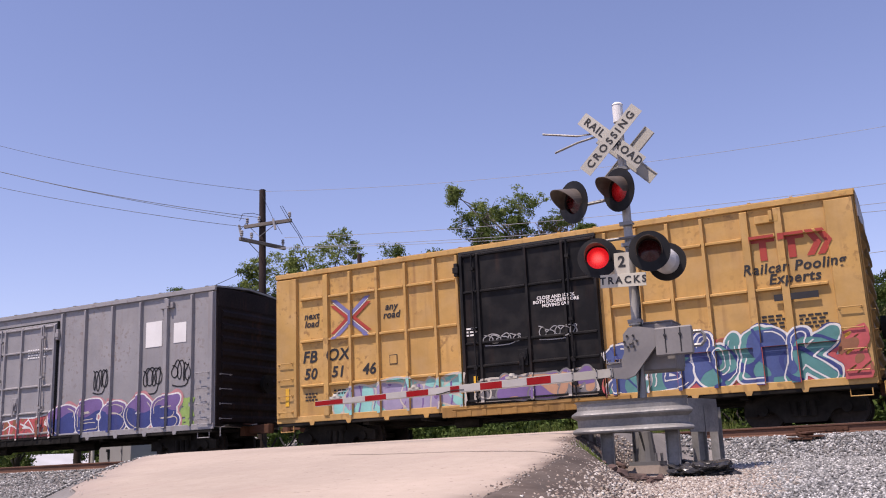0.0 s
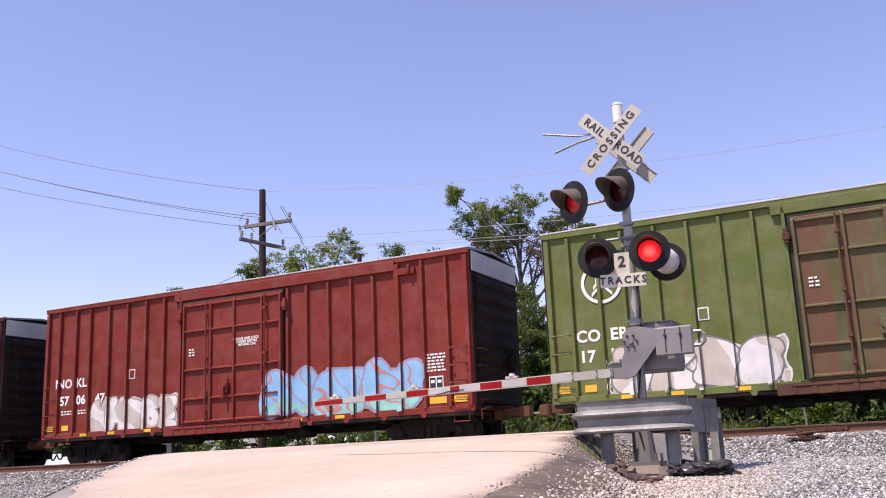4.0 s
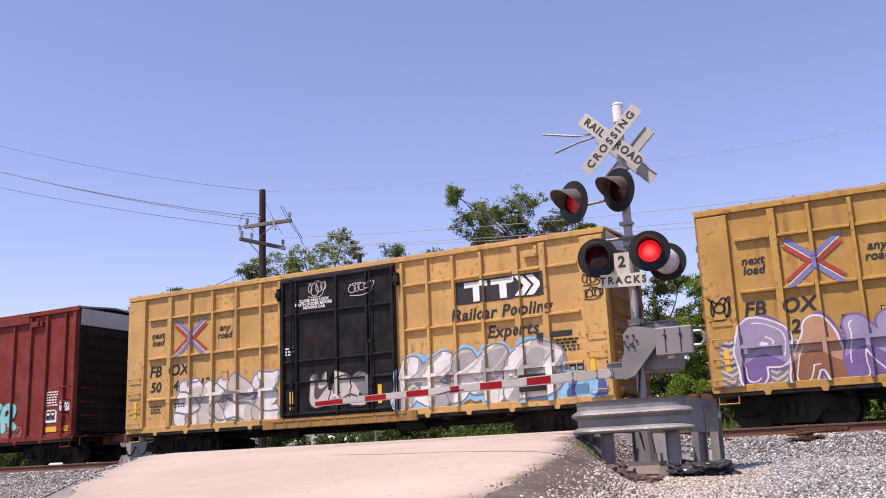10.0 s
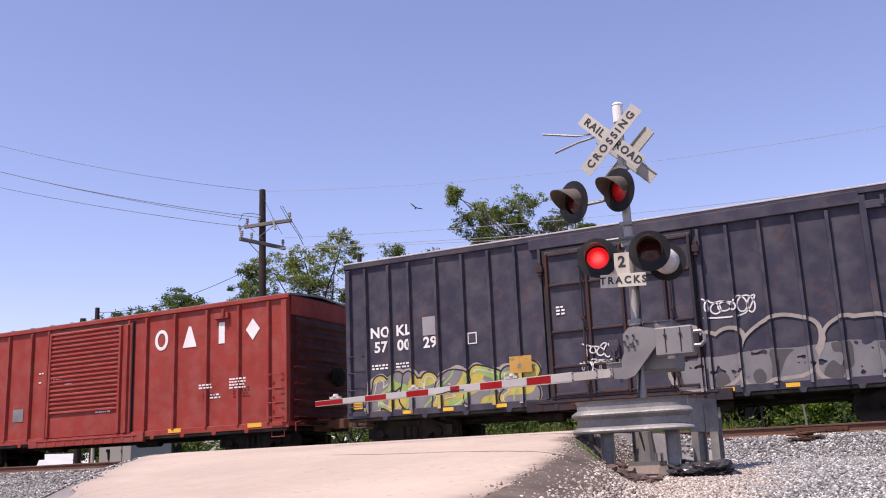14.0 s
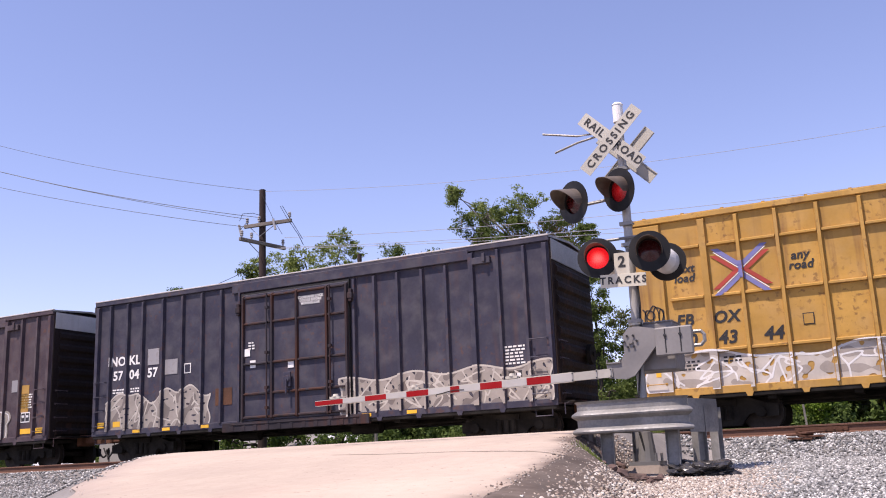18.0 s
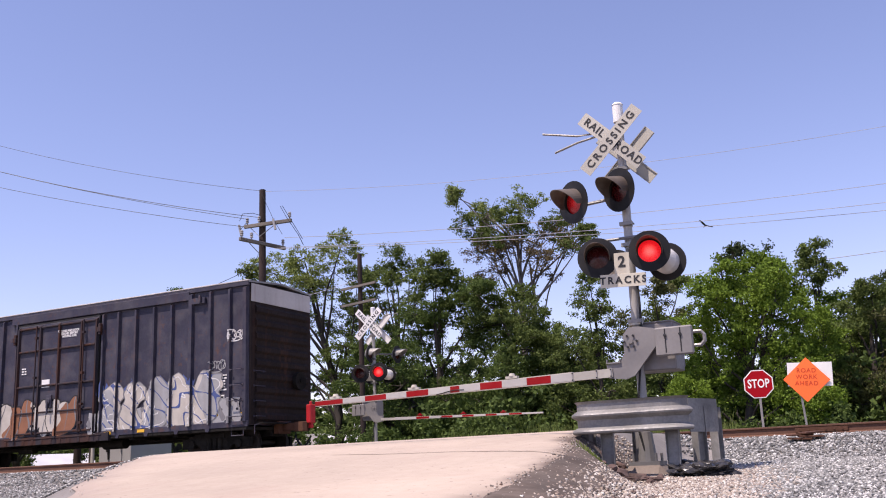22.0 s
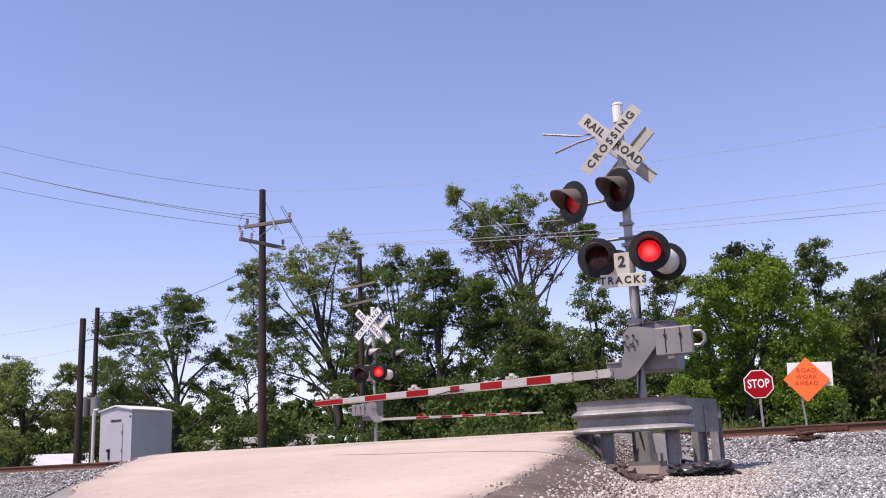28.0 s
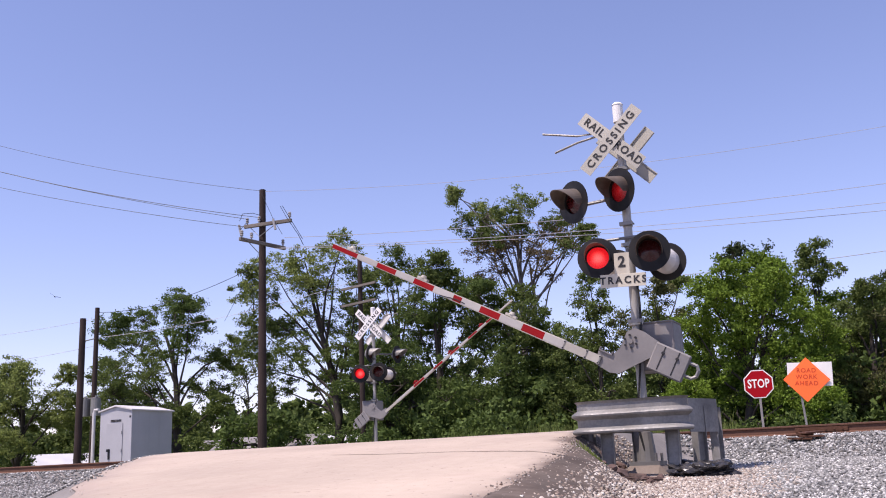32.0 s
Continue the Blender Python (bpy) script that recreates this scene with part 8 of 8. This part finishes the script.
def lobed_tree(x, y, lobes, seed, leaves, label, size=0.07, per=70, tufts=15, bark="bark", trunk_r=0.26, deep=1.6, fork=0.45, sparse=0.0, squash=0.62, second="", group="trees behind the crossing"):
    """A tree whose crown is made of boughs (offset along x, height, radius), each a heap of flat leafy tufts with gaps between."""
    rng, nr = random.Random(seed), np.random.default_rng(seed)
    t = thing("tree", pose(x, y, gz(x, y) - 0.05), label, "tree", group)
    co, fa, centres, radii = [], [], [], []
    top = max(z for _, z, _ in lobes)
    mean = sum(dx for dx, _, _ in lobes) / len(lobes)
    spine = [Vector((mean * 0.8 * u * u + 0.10 * math.sin(u * 7 + seed), 0.15 * math.cos(u * 5 + seed), top * 0.82 * u)) for u in [k / 9 for k in range(10)]]
    limb(co, fa, spine, trunk_r, trunk_r * 0.25, 9)
    heaps = []
    for dx, z, r in lobes:
        c = Vector((dx, rng.uniform(-1, 1) * deep, z))
        heaps.append((c, r * 1.22, True))
        for _ in range(3):
            a = rng.uniform(0, 6.28)
            heaps.append((c + Vector((math.cos(a) * r * 1.05, rng.uniform(-1, 1) * r, math.sin(a) * r * 0.75 - 0.25 * r)), r * rng.uniform(0.55, 0.85), False))
    for c, r, bough in heaps:
        dx, z = c.x, c.z
        if not bough and rng.random() < sparse:
            continue
        u = max(0.12, min(0.95, (z - r) / (top * 0.82) * rng.uniform(fork, fork + 0.4))) * 9
        k = min(8, int(u))
        s = spine[k].lerp(spine[k + 1], u - k)
        mid = s.lerp(c, 0.5) + Vector((rng.uniform(-0.3, 0.3), rng.uniform(-0.3, 0.3), rng.uniform(-0.3, 0.4)))
        if bough:
            limb(co, fa, [s, s.lerp(mid, 0.5) + Vector((0, 0, 0.12)), mid, mid.lerp(c, 0.5) + Vector((0, 0, rng.uniform(-0.2, 0.2))), c], 0.03 + trunk_r * 0.18, 0.02, 6)
        for _ in range(max(4, int(tufts * (0.35 + 0.65 * min(1.6, r)) * (1.0 if bough else 0.7)))):
            d = Vector((rng.gauss(0, 1), rng.gauss(0, 1), rng.gauss(0.15, 0.9))).normalized()
            p = c + Vector((d.x, d.y, d.z * 0.85)) * r * rng.uniform(0.35, 1.0)
            if rng.random() < 0.35 + 1.2 * sparse:
                limb(co, fa, [c, c.lerp(p, 0.5) + Vector((0, 0, -0.05)), p], 0.022, 0.008, 4)
            if rng.random() > sparse:
                centres.append(tuple(p))
                radii.append(rng.uniform(0.28, 0.52) * (0.55 + 0.45 * min(1.4, r)))
    part("trunk", raw_mesh("trunk", co, fa, M[bark], True), t, label="bare grey-brown trunk and limbs")
    # the first third of the tufts, from the first-listed boughs, takes the second colour
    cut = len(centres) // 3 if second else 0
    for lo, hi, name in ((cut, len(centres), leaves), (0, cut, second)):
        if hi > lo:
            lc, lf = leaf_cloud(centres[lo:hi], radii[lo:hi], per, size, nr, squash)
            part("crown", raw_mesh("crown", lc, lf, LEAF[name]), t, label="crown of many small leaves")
    return t


lobed_tree(-43.2, 48, [(-2.0, 12.1, 1.1), (1.2, 11.0, 1.0), (-4.9, 11.2, 1.2), (-7.1, 10.3, 1.3), (-0.7, 9.9, 1.5), (-3.9, 9.2, 1.7), (3.8, 8.6, 1.2), (1.5, 7.8, 1.1), (-8.1, 8.3, 1.2), (-2.6, 7.3, 1.7),
           (0.8, 5.9, 1.3), (3.9, 5.1, 0.8), (-0.1, 3.9, 1.2), (-4.6, 5.9, 1.5), (-7.6, 5.3, 1.4), (-3.0, 4.0, 1.4)], 15, "mid", "broad green tree with wide open limbs", trunk_r=0.34, tufts=21, per=80, second="dark")
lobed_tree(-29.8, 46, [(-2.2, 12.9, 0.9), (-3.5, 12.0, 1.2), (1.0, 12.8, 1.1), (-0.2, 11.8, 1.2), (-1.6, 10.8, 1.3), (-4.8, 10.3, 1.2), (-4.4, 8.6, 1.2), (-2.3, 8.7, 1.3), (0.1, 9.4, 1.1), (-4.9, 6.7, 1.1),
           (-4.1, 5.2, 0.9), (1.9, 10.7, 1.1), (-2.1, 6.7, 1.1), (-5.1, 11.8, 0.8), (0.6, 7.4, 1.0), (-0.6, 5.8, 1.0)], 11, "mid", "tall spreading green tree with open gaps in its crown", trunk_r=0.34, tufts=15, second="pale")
lobed_tree(-27.2, 50, [(-1.2, 13.3, 0.8), (0.0, 12.4, 0.8), (-2.3, 12.1, 0.9), (-0.9, 11.4, 0.9), (-1.4, 9.8, 1.2), (-3.0, 9.6, 1.1), (-0.4, 8.0, 1.1), (-2.0, 7.0, 1.2)], 12, "mid", "slender green tree behind the far signal", trunk_r=0.24)
lobed_tree(-23.6, 47, [(0.2, 11.5, 0.8), (-0.4, 10.3, 1.1), (-2.1, 9.5, 1.1), (1.3, 10.4, 0.9), (2.5, 9.6, 1.1), (0.0, 8.3, 1.4), (2.7, 7.4, 1.4), (-2.2, 6.9, 1.4), (0.6, 5.7, 1.6), (-2.3, 4.7, 1.3), (1.8, 3.5, 1.3),
           (-0.6, 3.4, 1.3), (-3.4, 3.0, 1.2)], 13, "dark", "dense dark green tree", tufts=22, per=75, deep=1.2, trunk_r=0.3, second="mid")
lobed_tree(-19.6, 46.5, [(0.3, 8.9, 1.1), (1.4, 8.0, 0.9), (-1.2, 7.8, 1.4), (1.5, 6.2, 1.2), (-0.4, 5.4, 1.7), (0.9, 4.1, 1.5), (-1.6, 3.6, 1.5), (0.6, 2.4, 1.4), (-1.4, 9.6, 0.9), (1.9, 3.0, 1.3), (2.4, 7.0, 0.8), (2.5, 5.2, 0.9), (3.3, 3.9, 0.9)], 23, "dark",
           "dense dark green tree with drooping edges", tufts=24, per=80, deep=1.1, second="mid")
tree(-26.4, 45.5, 7.2, 5.0, 0.8, 24, "dark", "dense dark green young tree", 24, 6, 260, 0.055, 0.6)
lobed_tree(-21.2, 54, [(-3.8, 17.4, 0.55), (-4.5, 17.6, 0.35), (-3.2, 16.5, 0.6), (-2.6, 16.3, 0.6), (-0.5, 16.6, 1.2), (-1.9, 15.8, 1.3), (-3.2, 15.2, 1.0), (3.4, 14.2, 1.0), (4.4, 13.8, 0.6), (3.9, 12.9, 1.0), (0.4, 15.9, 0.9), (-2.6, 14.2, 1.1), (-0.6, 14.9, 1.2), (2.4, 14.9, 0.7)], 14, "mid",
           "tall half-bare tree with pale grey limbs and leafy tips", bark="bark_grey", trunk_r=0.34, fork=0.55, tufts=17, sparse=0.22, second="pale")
lobed_tree(-21.0, 55, [(1.6, 15.5, 0.9), (0.5, 14.7, 1.2), (-2.8, 13.6, 1.1), (-0.9, 13.6, 1.2), (2.5, 13.5, 0.9), (1.0, 12.6, 1.0), (-1.8, 12.2, 1.0)], 54, "brown", "pale bare-limbed tree with few withered leaves", bark="bark_grey", trunk_r=0.2, sparse=0.45, tufts=26, per=40)
lobed_tree(-14.0, 46, [(-0.9, 9.5, 0.8), (-0.7, 8.1, 1.0), (0.3, 7.0, 1.1), (-1.6, 6.4, 1.1), (-0.3, 5.2, 1.2), (-2.2, 3.2, 1.2), (-1.9, 4.5, 0.9), (1.2, 5.6, 0.8), (0.4, 3.7, 1.0), (-1.0, 2.8, 1.1)], 20, "mid", "thin green tree with bare twigs", sparse=0.1, trunk_r=0.17)
lobed_tree(-11.2, 46, [(0.3, 8.2, 0.8), (0.6, 7.1, 1.0), (-0.6, 6.2, 1.1), (-0.2, 7.0, 0.9), (1.1, 8.8, 0.45), (-0.6, 4.3, 1.1), (0.8, 4.4, 1.0), (0.2, 2.8, 1.1)], 31, "mid", "thin leafy green tree with bare twigs", sparse=0.1, trunk_r=0.16, second="olive")
tree(-16.8, 48, 6.6, 4.6, 1.0, 32, "mid", "leafy green young tree", 22, 6, 170, 0.06, 0.6)
lobed_tree(-6.9, 43, [(-0.5, 8.4, 0.7), (1.0, 8.7, 0.7), (0.2, 7.7, 0.9), (-1.2, 7.5, 0.8), (1.8, 7.5, 0.8), (1.3, 6.4, 1.0), (-0.6, 6.4, 1.1), (2.7, 6.0, 0.7), (-1.9, 6.0, 0.9), (3.3, 5.0, 0.7), (0.5, 5.0, 1.2),
           (-1.5, 4.5, 1.1), (2.0, 4.4, 1.0), (-0.5, 3.1, 1.1), (1.4, 3.0, 1.0), (-2.2, 3.0, 0.9), (2.6, 2.8, 0.9)], 17, "bright", "dense bright green leafy tree", tufts=22, per=75, size=0.066, deep=1.2, squash=0.75)
lobed_tree(-4.0, 50, [(0.2, 10.1, 0.55), (-0.3, 9.5, 0.6), (0.4, 9.1, 0.6), (-0.2, 8.3, 0.8), (-1.2, 9.0, 0.6), (0.5, 7.4, 0.9), (-0.6, 6.6, 1.0), (0.4, 5.4, 1.0)], 18, "bright", "upright leafy green tree", trunk_r=0.16, second="mid")
tree(-7.2, 53, 11.2, 3.6, 5.0, 28, "pine", "dark pine top behind the leafy trees", 16, 5, 150, 0.07, 0.5)
lobed_tree(-1.6, 46, [(-0.7, 6.7, 0.8), (0.1, 7.1, 0.8), (-1.1, 5.5, 0.9), (0.1, 5.6, 1.0), (-1.5, 4.2, 0.9), (-0.2, 3.9, 1.0), (-1.4, 3.0, 0.8), (1.1, 6.0, 1.0), (1.0, 4.0, 1.1), (0.2, 2.6, 1.0)], 19, "olive", "soft grey-green leafy tree", tufts=20, size=0.062, per=75, deep=1.0, second="mid")
tree(-0.6, 58, 10.0, 2.6, 6.5, 29, "pine", "thin pine with a ragged top", 12, 4, 110, 0.07, 0.42)
tree(2.6, 50, 7.6, 6.0, 0.8, 30, "dark", "dark green tree in shade", 32, 6, 240, 0.055, 0.55)
tree(-1.2, 52, 8.0, 5.0, 0.8, 37, "dark", "dark green tree behind the leafy edge", 30, 6, 240, 0.055, 0.55)
tree(1.5, 58, 11.6, 3.4, 7.5, 33, "pine", "thin pine with a ragged top", 10, 4, 110, 0.07, 0.42)
lobed_tree(-53.5, 44, [(0.3, 7.8, 1.1), (-1.3, 6.9, 1.1), (2.0, 6.9, 1.0), (3.3, 5.9, 0.9), (0.2, 5.7, 1.3), (2.4, 4.5, 1.1), (-1.3, 4.7, 1.1), (0.9, 3.1, 1.1), (4.0, 7.3, 0.7), (-3.0, 6.0, 1.2), (-3.2, 4.0, 1.2)], 16, "pale", "low leafy pale green tree", tufts=20, size=0.075)
tree(-48.8, 49, 6.6, 6.0, 0.8, 39, "mid", "leafy green tree behind the poles", 24, 5, 240, 0.06, 0.65)
tree(-41.0, 52, 8.0, 4.0, 2.5, 21, "olive", "thin young tree with sparse leaves", 14, 4, 45, 0.08, 0.55, bare=0.2, trunk_r=0.12)
tree(-31.0, 40.5, 3.2, 4.4, 0.4, 34, "dark", "low bushy tree under the big crown", 14, 5, 130, 0.09, 0.65)
tree(-66.0, 50, 8.0, 9.0, 1.0, 35, "mid", "leafy green spreading tree", 20, 4, 110, 0.14, 0.8)


def brush(name, spots, leaves, seed, per, size, label):
    rng, nr = random.Random(seed), np.random.default_rng(seed)
    c, r = [], []
    for x, y, rad, hh in spots:
        g = gz(x, y)
        for _ in range(int(4 + 5 * rad)):
            c.append((x + rng.uniform(-rad, rad), y + rng.uniform(-rad, rad) * 0.6, g + rng.uniform(0.1, 1.0) * hh))
            r.append(rng.uniform(0.35, 0.7) * min(1.0, rad))
    co, fa = leaf_cloud(c, r, per, size, nr)
    return tagged(part(name, raw_mesh(name, co, fa, LEAF[leaves])), label, "brush", kind="stuff")


rb = random.Random(77)
rb2 = random.Random(78)
brush("undergrowth", [(rb.uniform(-27, -8), rb.uniform(38, 45), rb.uniform(0.7, 1.5), rb.uniform(1.0, 2.8)) for _ in range(60)], "dark", 41, 75, 0.10, "tangled green undergrowth below the trees")
brush("undergrowth", [(rb.uniform(-12, 6), rb.uniform(38, 43), rb.uniform(0.6, 1.2), rb.uniform(0.6, 2.0)) for _ in range(46)], "dark", 42, 75, 0.095, "green undergrowth along the wood's edge")
brush("undergrowth", [q for q in [(rb.uniform(-66, -39), rb.uniform(44, 52), rb.uniform(0.8, 1.4), rb.uniform(0.8, 3.0)) for _ in range(90)] if not -1.20 < q[0] / q[1] < -1.03], "mid", 43, 75, 0.10, "tangled green undergrowth below the trees")
brush("shaded_undergrowth", [(rb.uniform(-26, 8), rb.uniform(44, 50), rb.uniform(1.0, 1.8), rb.uniform(2.0, 5.0)) for _ in range(90)], "dark", 44, 55, 0.15, "dark shaded undergrowth inside the wood")
brush("thicket", [q for q in [(rb.uniform(-84, -38), rb.uniform(52, 58), rb.uniform(1.2, 2.0), rb.uniform(2.0, 5.5)) for _ in range(110)] if not -1.22 < q[0] / q[1] < -1.01 and not -0.84 < q[0] / q[1] < -0.68], "mid", 47, 55, 0.15, "leafy green thicket behind the low trees")
brush("wood_interior", [(rb.uniform(-33, 6), rb.uniform(51, 57), rb.uniform(1.4, 2.2), rb.uniform(4.0, 8.0)) for _ in range(110)], "dark", 48, 60, 0.16, "dark leafy depth of the wood")
brush("wood_behind_houses", [(rb.uniform(-100, -42), rb.uniform(69, 76), rb.uniform(1.8, 2.8), rb.uniform(2.5, 6.0)) for _ in range(80)], "mid", 49, 50, 0.2, "leafy green wood behind the low houses")
brush("wood_behind_houses", [(u * v, v, rb2.uniform(1.8, 2.8), rb2.uniform(4.0, 8.0)) for u, v in [(rb2.uniform(-1.4, -0.93), rb2.uniform(66, 72)) for _ in range(80)]], "mid", 50, 55, 0.2, "leafy green wood above the low shed")
brush("far_woods", [(rb.uniform(-110, 60), rb.uniform(85, 120), rb.uniform(3, 6), rb.uniform(5, 9)) for _ in range(150)], "mid", 45, 32, 0.55, "distant green woods")
brush("dead_brush", [(rb.uniform(-2.2, 2.0), rb.uniform(32, 34), rb.uniform(0.4, 0.8), rb.uniform(0.3, 0.8)) for _ in range(24)], "brown", 46, 70, 0.07, "heap of dry brown brush at the wood's edge")
tagged(blades("tall_grass", [(rb.uniform(-14, 6), rb.uniform(29, 36)) for _ in range(230)], weed, 0.75, 7, 60, 0.45), "tall fresh grass beyond the tracks", "grass", kind="stuff")
tagged(blades("verge_grass", [(rb.uniform(-45, -16), rb.uniform(30, 40)) for _ in range(160)], weed, 0.45, 8, 50, 0.6), "green grass beyond the tracks", "grass", kind="stuff")


# ---- low buildings beyond ----
def house(x, y, w, d, wall_h, roof_h, turn, wall, roof, label):
    h = thing("house", pose(x, y, gz(x, y) - 0.05, 0, 0, turn), label, "house", "low houses beyond the crossing")
    part("wall", mesh("wall", M[wall], lambda bm: (box(bm, -w / 2, w / 2, -d / 2, d / 2, 0, wall_h), extrude(bm, [(-d / 2, wall_h), (d / 2, wall_h), (0, wall_h + roof_h)], "x", -w / 2, w / 2))), h)
    for s in (-1, 1):
        part("roof", mesh("roof", M[roof], lambda bm: extrude(bm, [(s * (d / 2 + 0.4), wall_h - 0.12), (0, wall_h + roof_h + 0.06), (0, wall_h + roof_h + 0.16), (s * (d / 2 + 0.4), wall_h - 0.02)], "x", -w / 2 - 0.3, w / 2 + 0.3)), h)
    for k in range(2):
        win = part("window", mesh("window", M["white"], lambda bm: box(bm, -0.5, 0.5, -0.04, 0.0, -0.55, 0.55), key="win"), h, pose(-w / 4 + k * w / 2, -d / 2, wall_h * 0.55))
        part("pane", mesh("pane", M["car_glass"], lambda bm: box(bm, -0.42, 0.42, -0.05, -0.03, -0.47, 0.47), key="pane"), win)
    return h


house(-47.8, 62, 8.5, 6.0, 1.9, 1.15, 18, "siding", "shingle", "low house with a grey shingle roof")
house(-43.0, 66, 7.0, 5.0, 2.1, 1.05, 10, "siding", "metal_roof", "low house with a pale metal roof")
house(-70.0, 62, 5.0, 3.4, 1.75, 1.0, 62, "dark_red", "metal_roof", "dark red shed with a white metal roof")
house(-25.5, 58, 9.0, 6.0, 2.2, 1.2, 0, "siding", "shingle", "low house half hidden by trees")
house(-32.5, 43.5, 5.5, 3.5, 1.6, 0.7, 12, "siding", "shingle", "low pale shed beyond the crossing")


def parked_car(x, y, turn):
    v = thing("parked_car", pose(x, y, gz(x, y), 0, 0, turn), "white parked car seen beyond the crossing", "car")
    part("body", mesh("body", M["car_white"], lambda bm: extrude(bm, [(-2.2, 0.3), (2.2, 0.3), (2.2, 0.75), (1.5, 0.9), (0.7, 1.42), (-1.2, 1.45), (-1.9, 0.95), (-2.2, 0.9)], "y", -0.85, 0.85), bevel=0.05), v)
    for s in (-1, 1):
        part("window", mesh("window", M["car_glass"], lambda bm: extrude(bm, [(-1.6, 0.98), (1.2, 0.98), (0.62, 1.36), (-1.12, 1.38)], "y", s * 0.86 - 0.005, s * 0.86 + 0.005)), v)
        for wx in (-1.35, 1.35):
            part("wheel", mesh("wheel", M["rubber"], lambda bm: rod(bm, (0, -0.1, 0), (0, 0.1, 0), 0.32, seg=16), key="carwheel"), v, pose(wx, s * 0.8, 0.32))


parked_car(-37.0, 54, 20)


# ---- what moves ----
FLIPS = [0.25 + 0.596 * k for k in range(54)]


def swing(arm, piv, flip, rows):
    walk(arm, [(t, Matrix.Translation(piv) @ pose(0, 0, 0, 0, a * flip, 0)) for t, a in rows])


def motions():
    # the train rolls to the left at an even speed
    for car, left in cars:
        walk(car, [(2.0 * i, pose(left + HALF - SPEED * 2.0 * i, TRACK_Y, 0)) for i in range(17)])
    # wheels turn while their car is in view
    for ob, sx, left in wheels:
        t0 = max(0.0, min(31.0, (left - 1.5) / SPEED))
        t1 = min(32.0, t0 + 4.2)
        rows, k, t = [], 0, t0
        while t < t1:
            rows.append((t, pose(sx, 0, 0.455, 0, -75.0 * k, 0)))
            k += 1
            t = round(t + 0.05 + 1e-9, 4)
        if t0 > 0:
            rows.insert(0, (0.0, pose(sx, 0, 0.455)))
        rows.append((32.0 if t1 < 32 else t1 + 0.1, pose(sx, 0, 0.455, 0, -75.0 * (k - 1), 0)))
        walk(ob, rows)
    # gates rise at the end
    for (arm, piv, flip), rows in zip(gates, (
            [(0, 0), (29.1, 0), (29.3, 0.3), (29.5, 1.3), (29.75, 3.7), (30.0, 6.6), (30.5, 12.4), (31.0, 18.0), (31.5, 23.3), (32.0, 28.5)],
            [(0, 0), (29.1, 0), (29.3, 0.6), (29.6, 4.0), (30.0, 10.0), (30.4, 16.0), (31.0, 24.0), (31.5, 30.0), (32.0, 35.4)])):
        swing(arm, piv, flip, rows)
    # flashing lamps: each plate swings half a turn
    for ob, first in plates:
        base, rows = (0.0 if first else 180.0), []
        rows.append((0.0, pose(0, 0.03, 0, 0, 0, base)))
        for t in FLIPS:
            # the half turn takes a tenth of a second and never straddles a whole second
            start, whole = round(t * 30) - 1, 30 * round(t)
            if start < whole < start + 3:
                start = whole if t > whole / 30 else whole - 3
            for k in range(4):
                rows.append(((start + k) / 30, pose(0, 0.03, 0, 0, 0, base + 60.0 * k)))
            base += 180.0
        rows = [r for r in rows if r[0] <= 31.97]
        rows.append((32.0, rows[-1][1]))
        walk(ob, rows)
    # the bird circles over the trees
    path = [(0.0, -43, 18.0), (12.0, -47, 18.0), (12.6, -49.1, 24.6), (12.9, -53.4, 30.2), (14.0, -58.3, 33.8), (14.4, -57.9, 34.8), (16.5, -50.4, 35.8), (17.0, -44.2, 34.3), (18.5, -22.4, 31.7),
            (19.0, -17.1, 30.6), (19.5, -15.0, 30.7), (20.0, -10.4, 30.3), (20.5, -12.5, 30.8), (21.0, -13.8, 29.8), (21.5, -16.8, 27.7), (22.0, -20.1, 25.5), (22.5, -23.9, 23.3), (23.5, -31.0, 16.0),
            (29.0, -100.0, 12.0), (30.3, -110.0, 24.0), (31.0, -117.9, 30.4), (31.5, -123.6, 30.0), (32.0, -127.0, 29.5)]
    rows = []
    for i, (t, x, z) in enumerate(path):
        going_left = (path[min(i + 1, len(path) - 1)][1] - path[max(i - 1, 0)][1]) < 0
        turn = 40.0 if going_left else -20.0
        rows.append((t, pose(x, 110, z, 0, 25, turn)))
    walk(bird, rows)


motions()
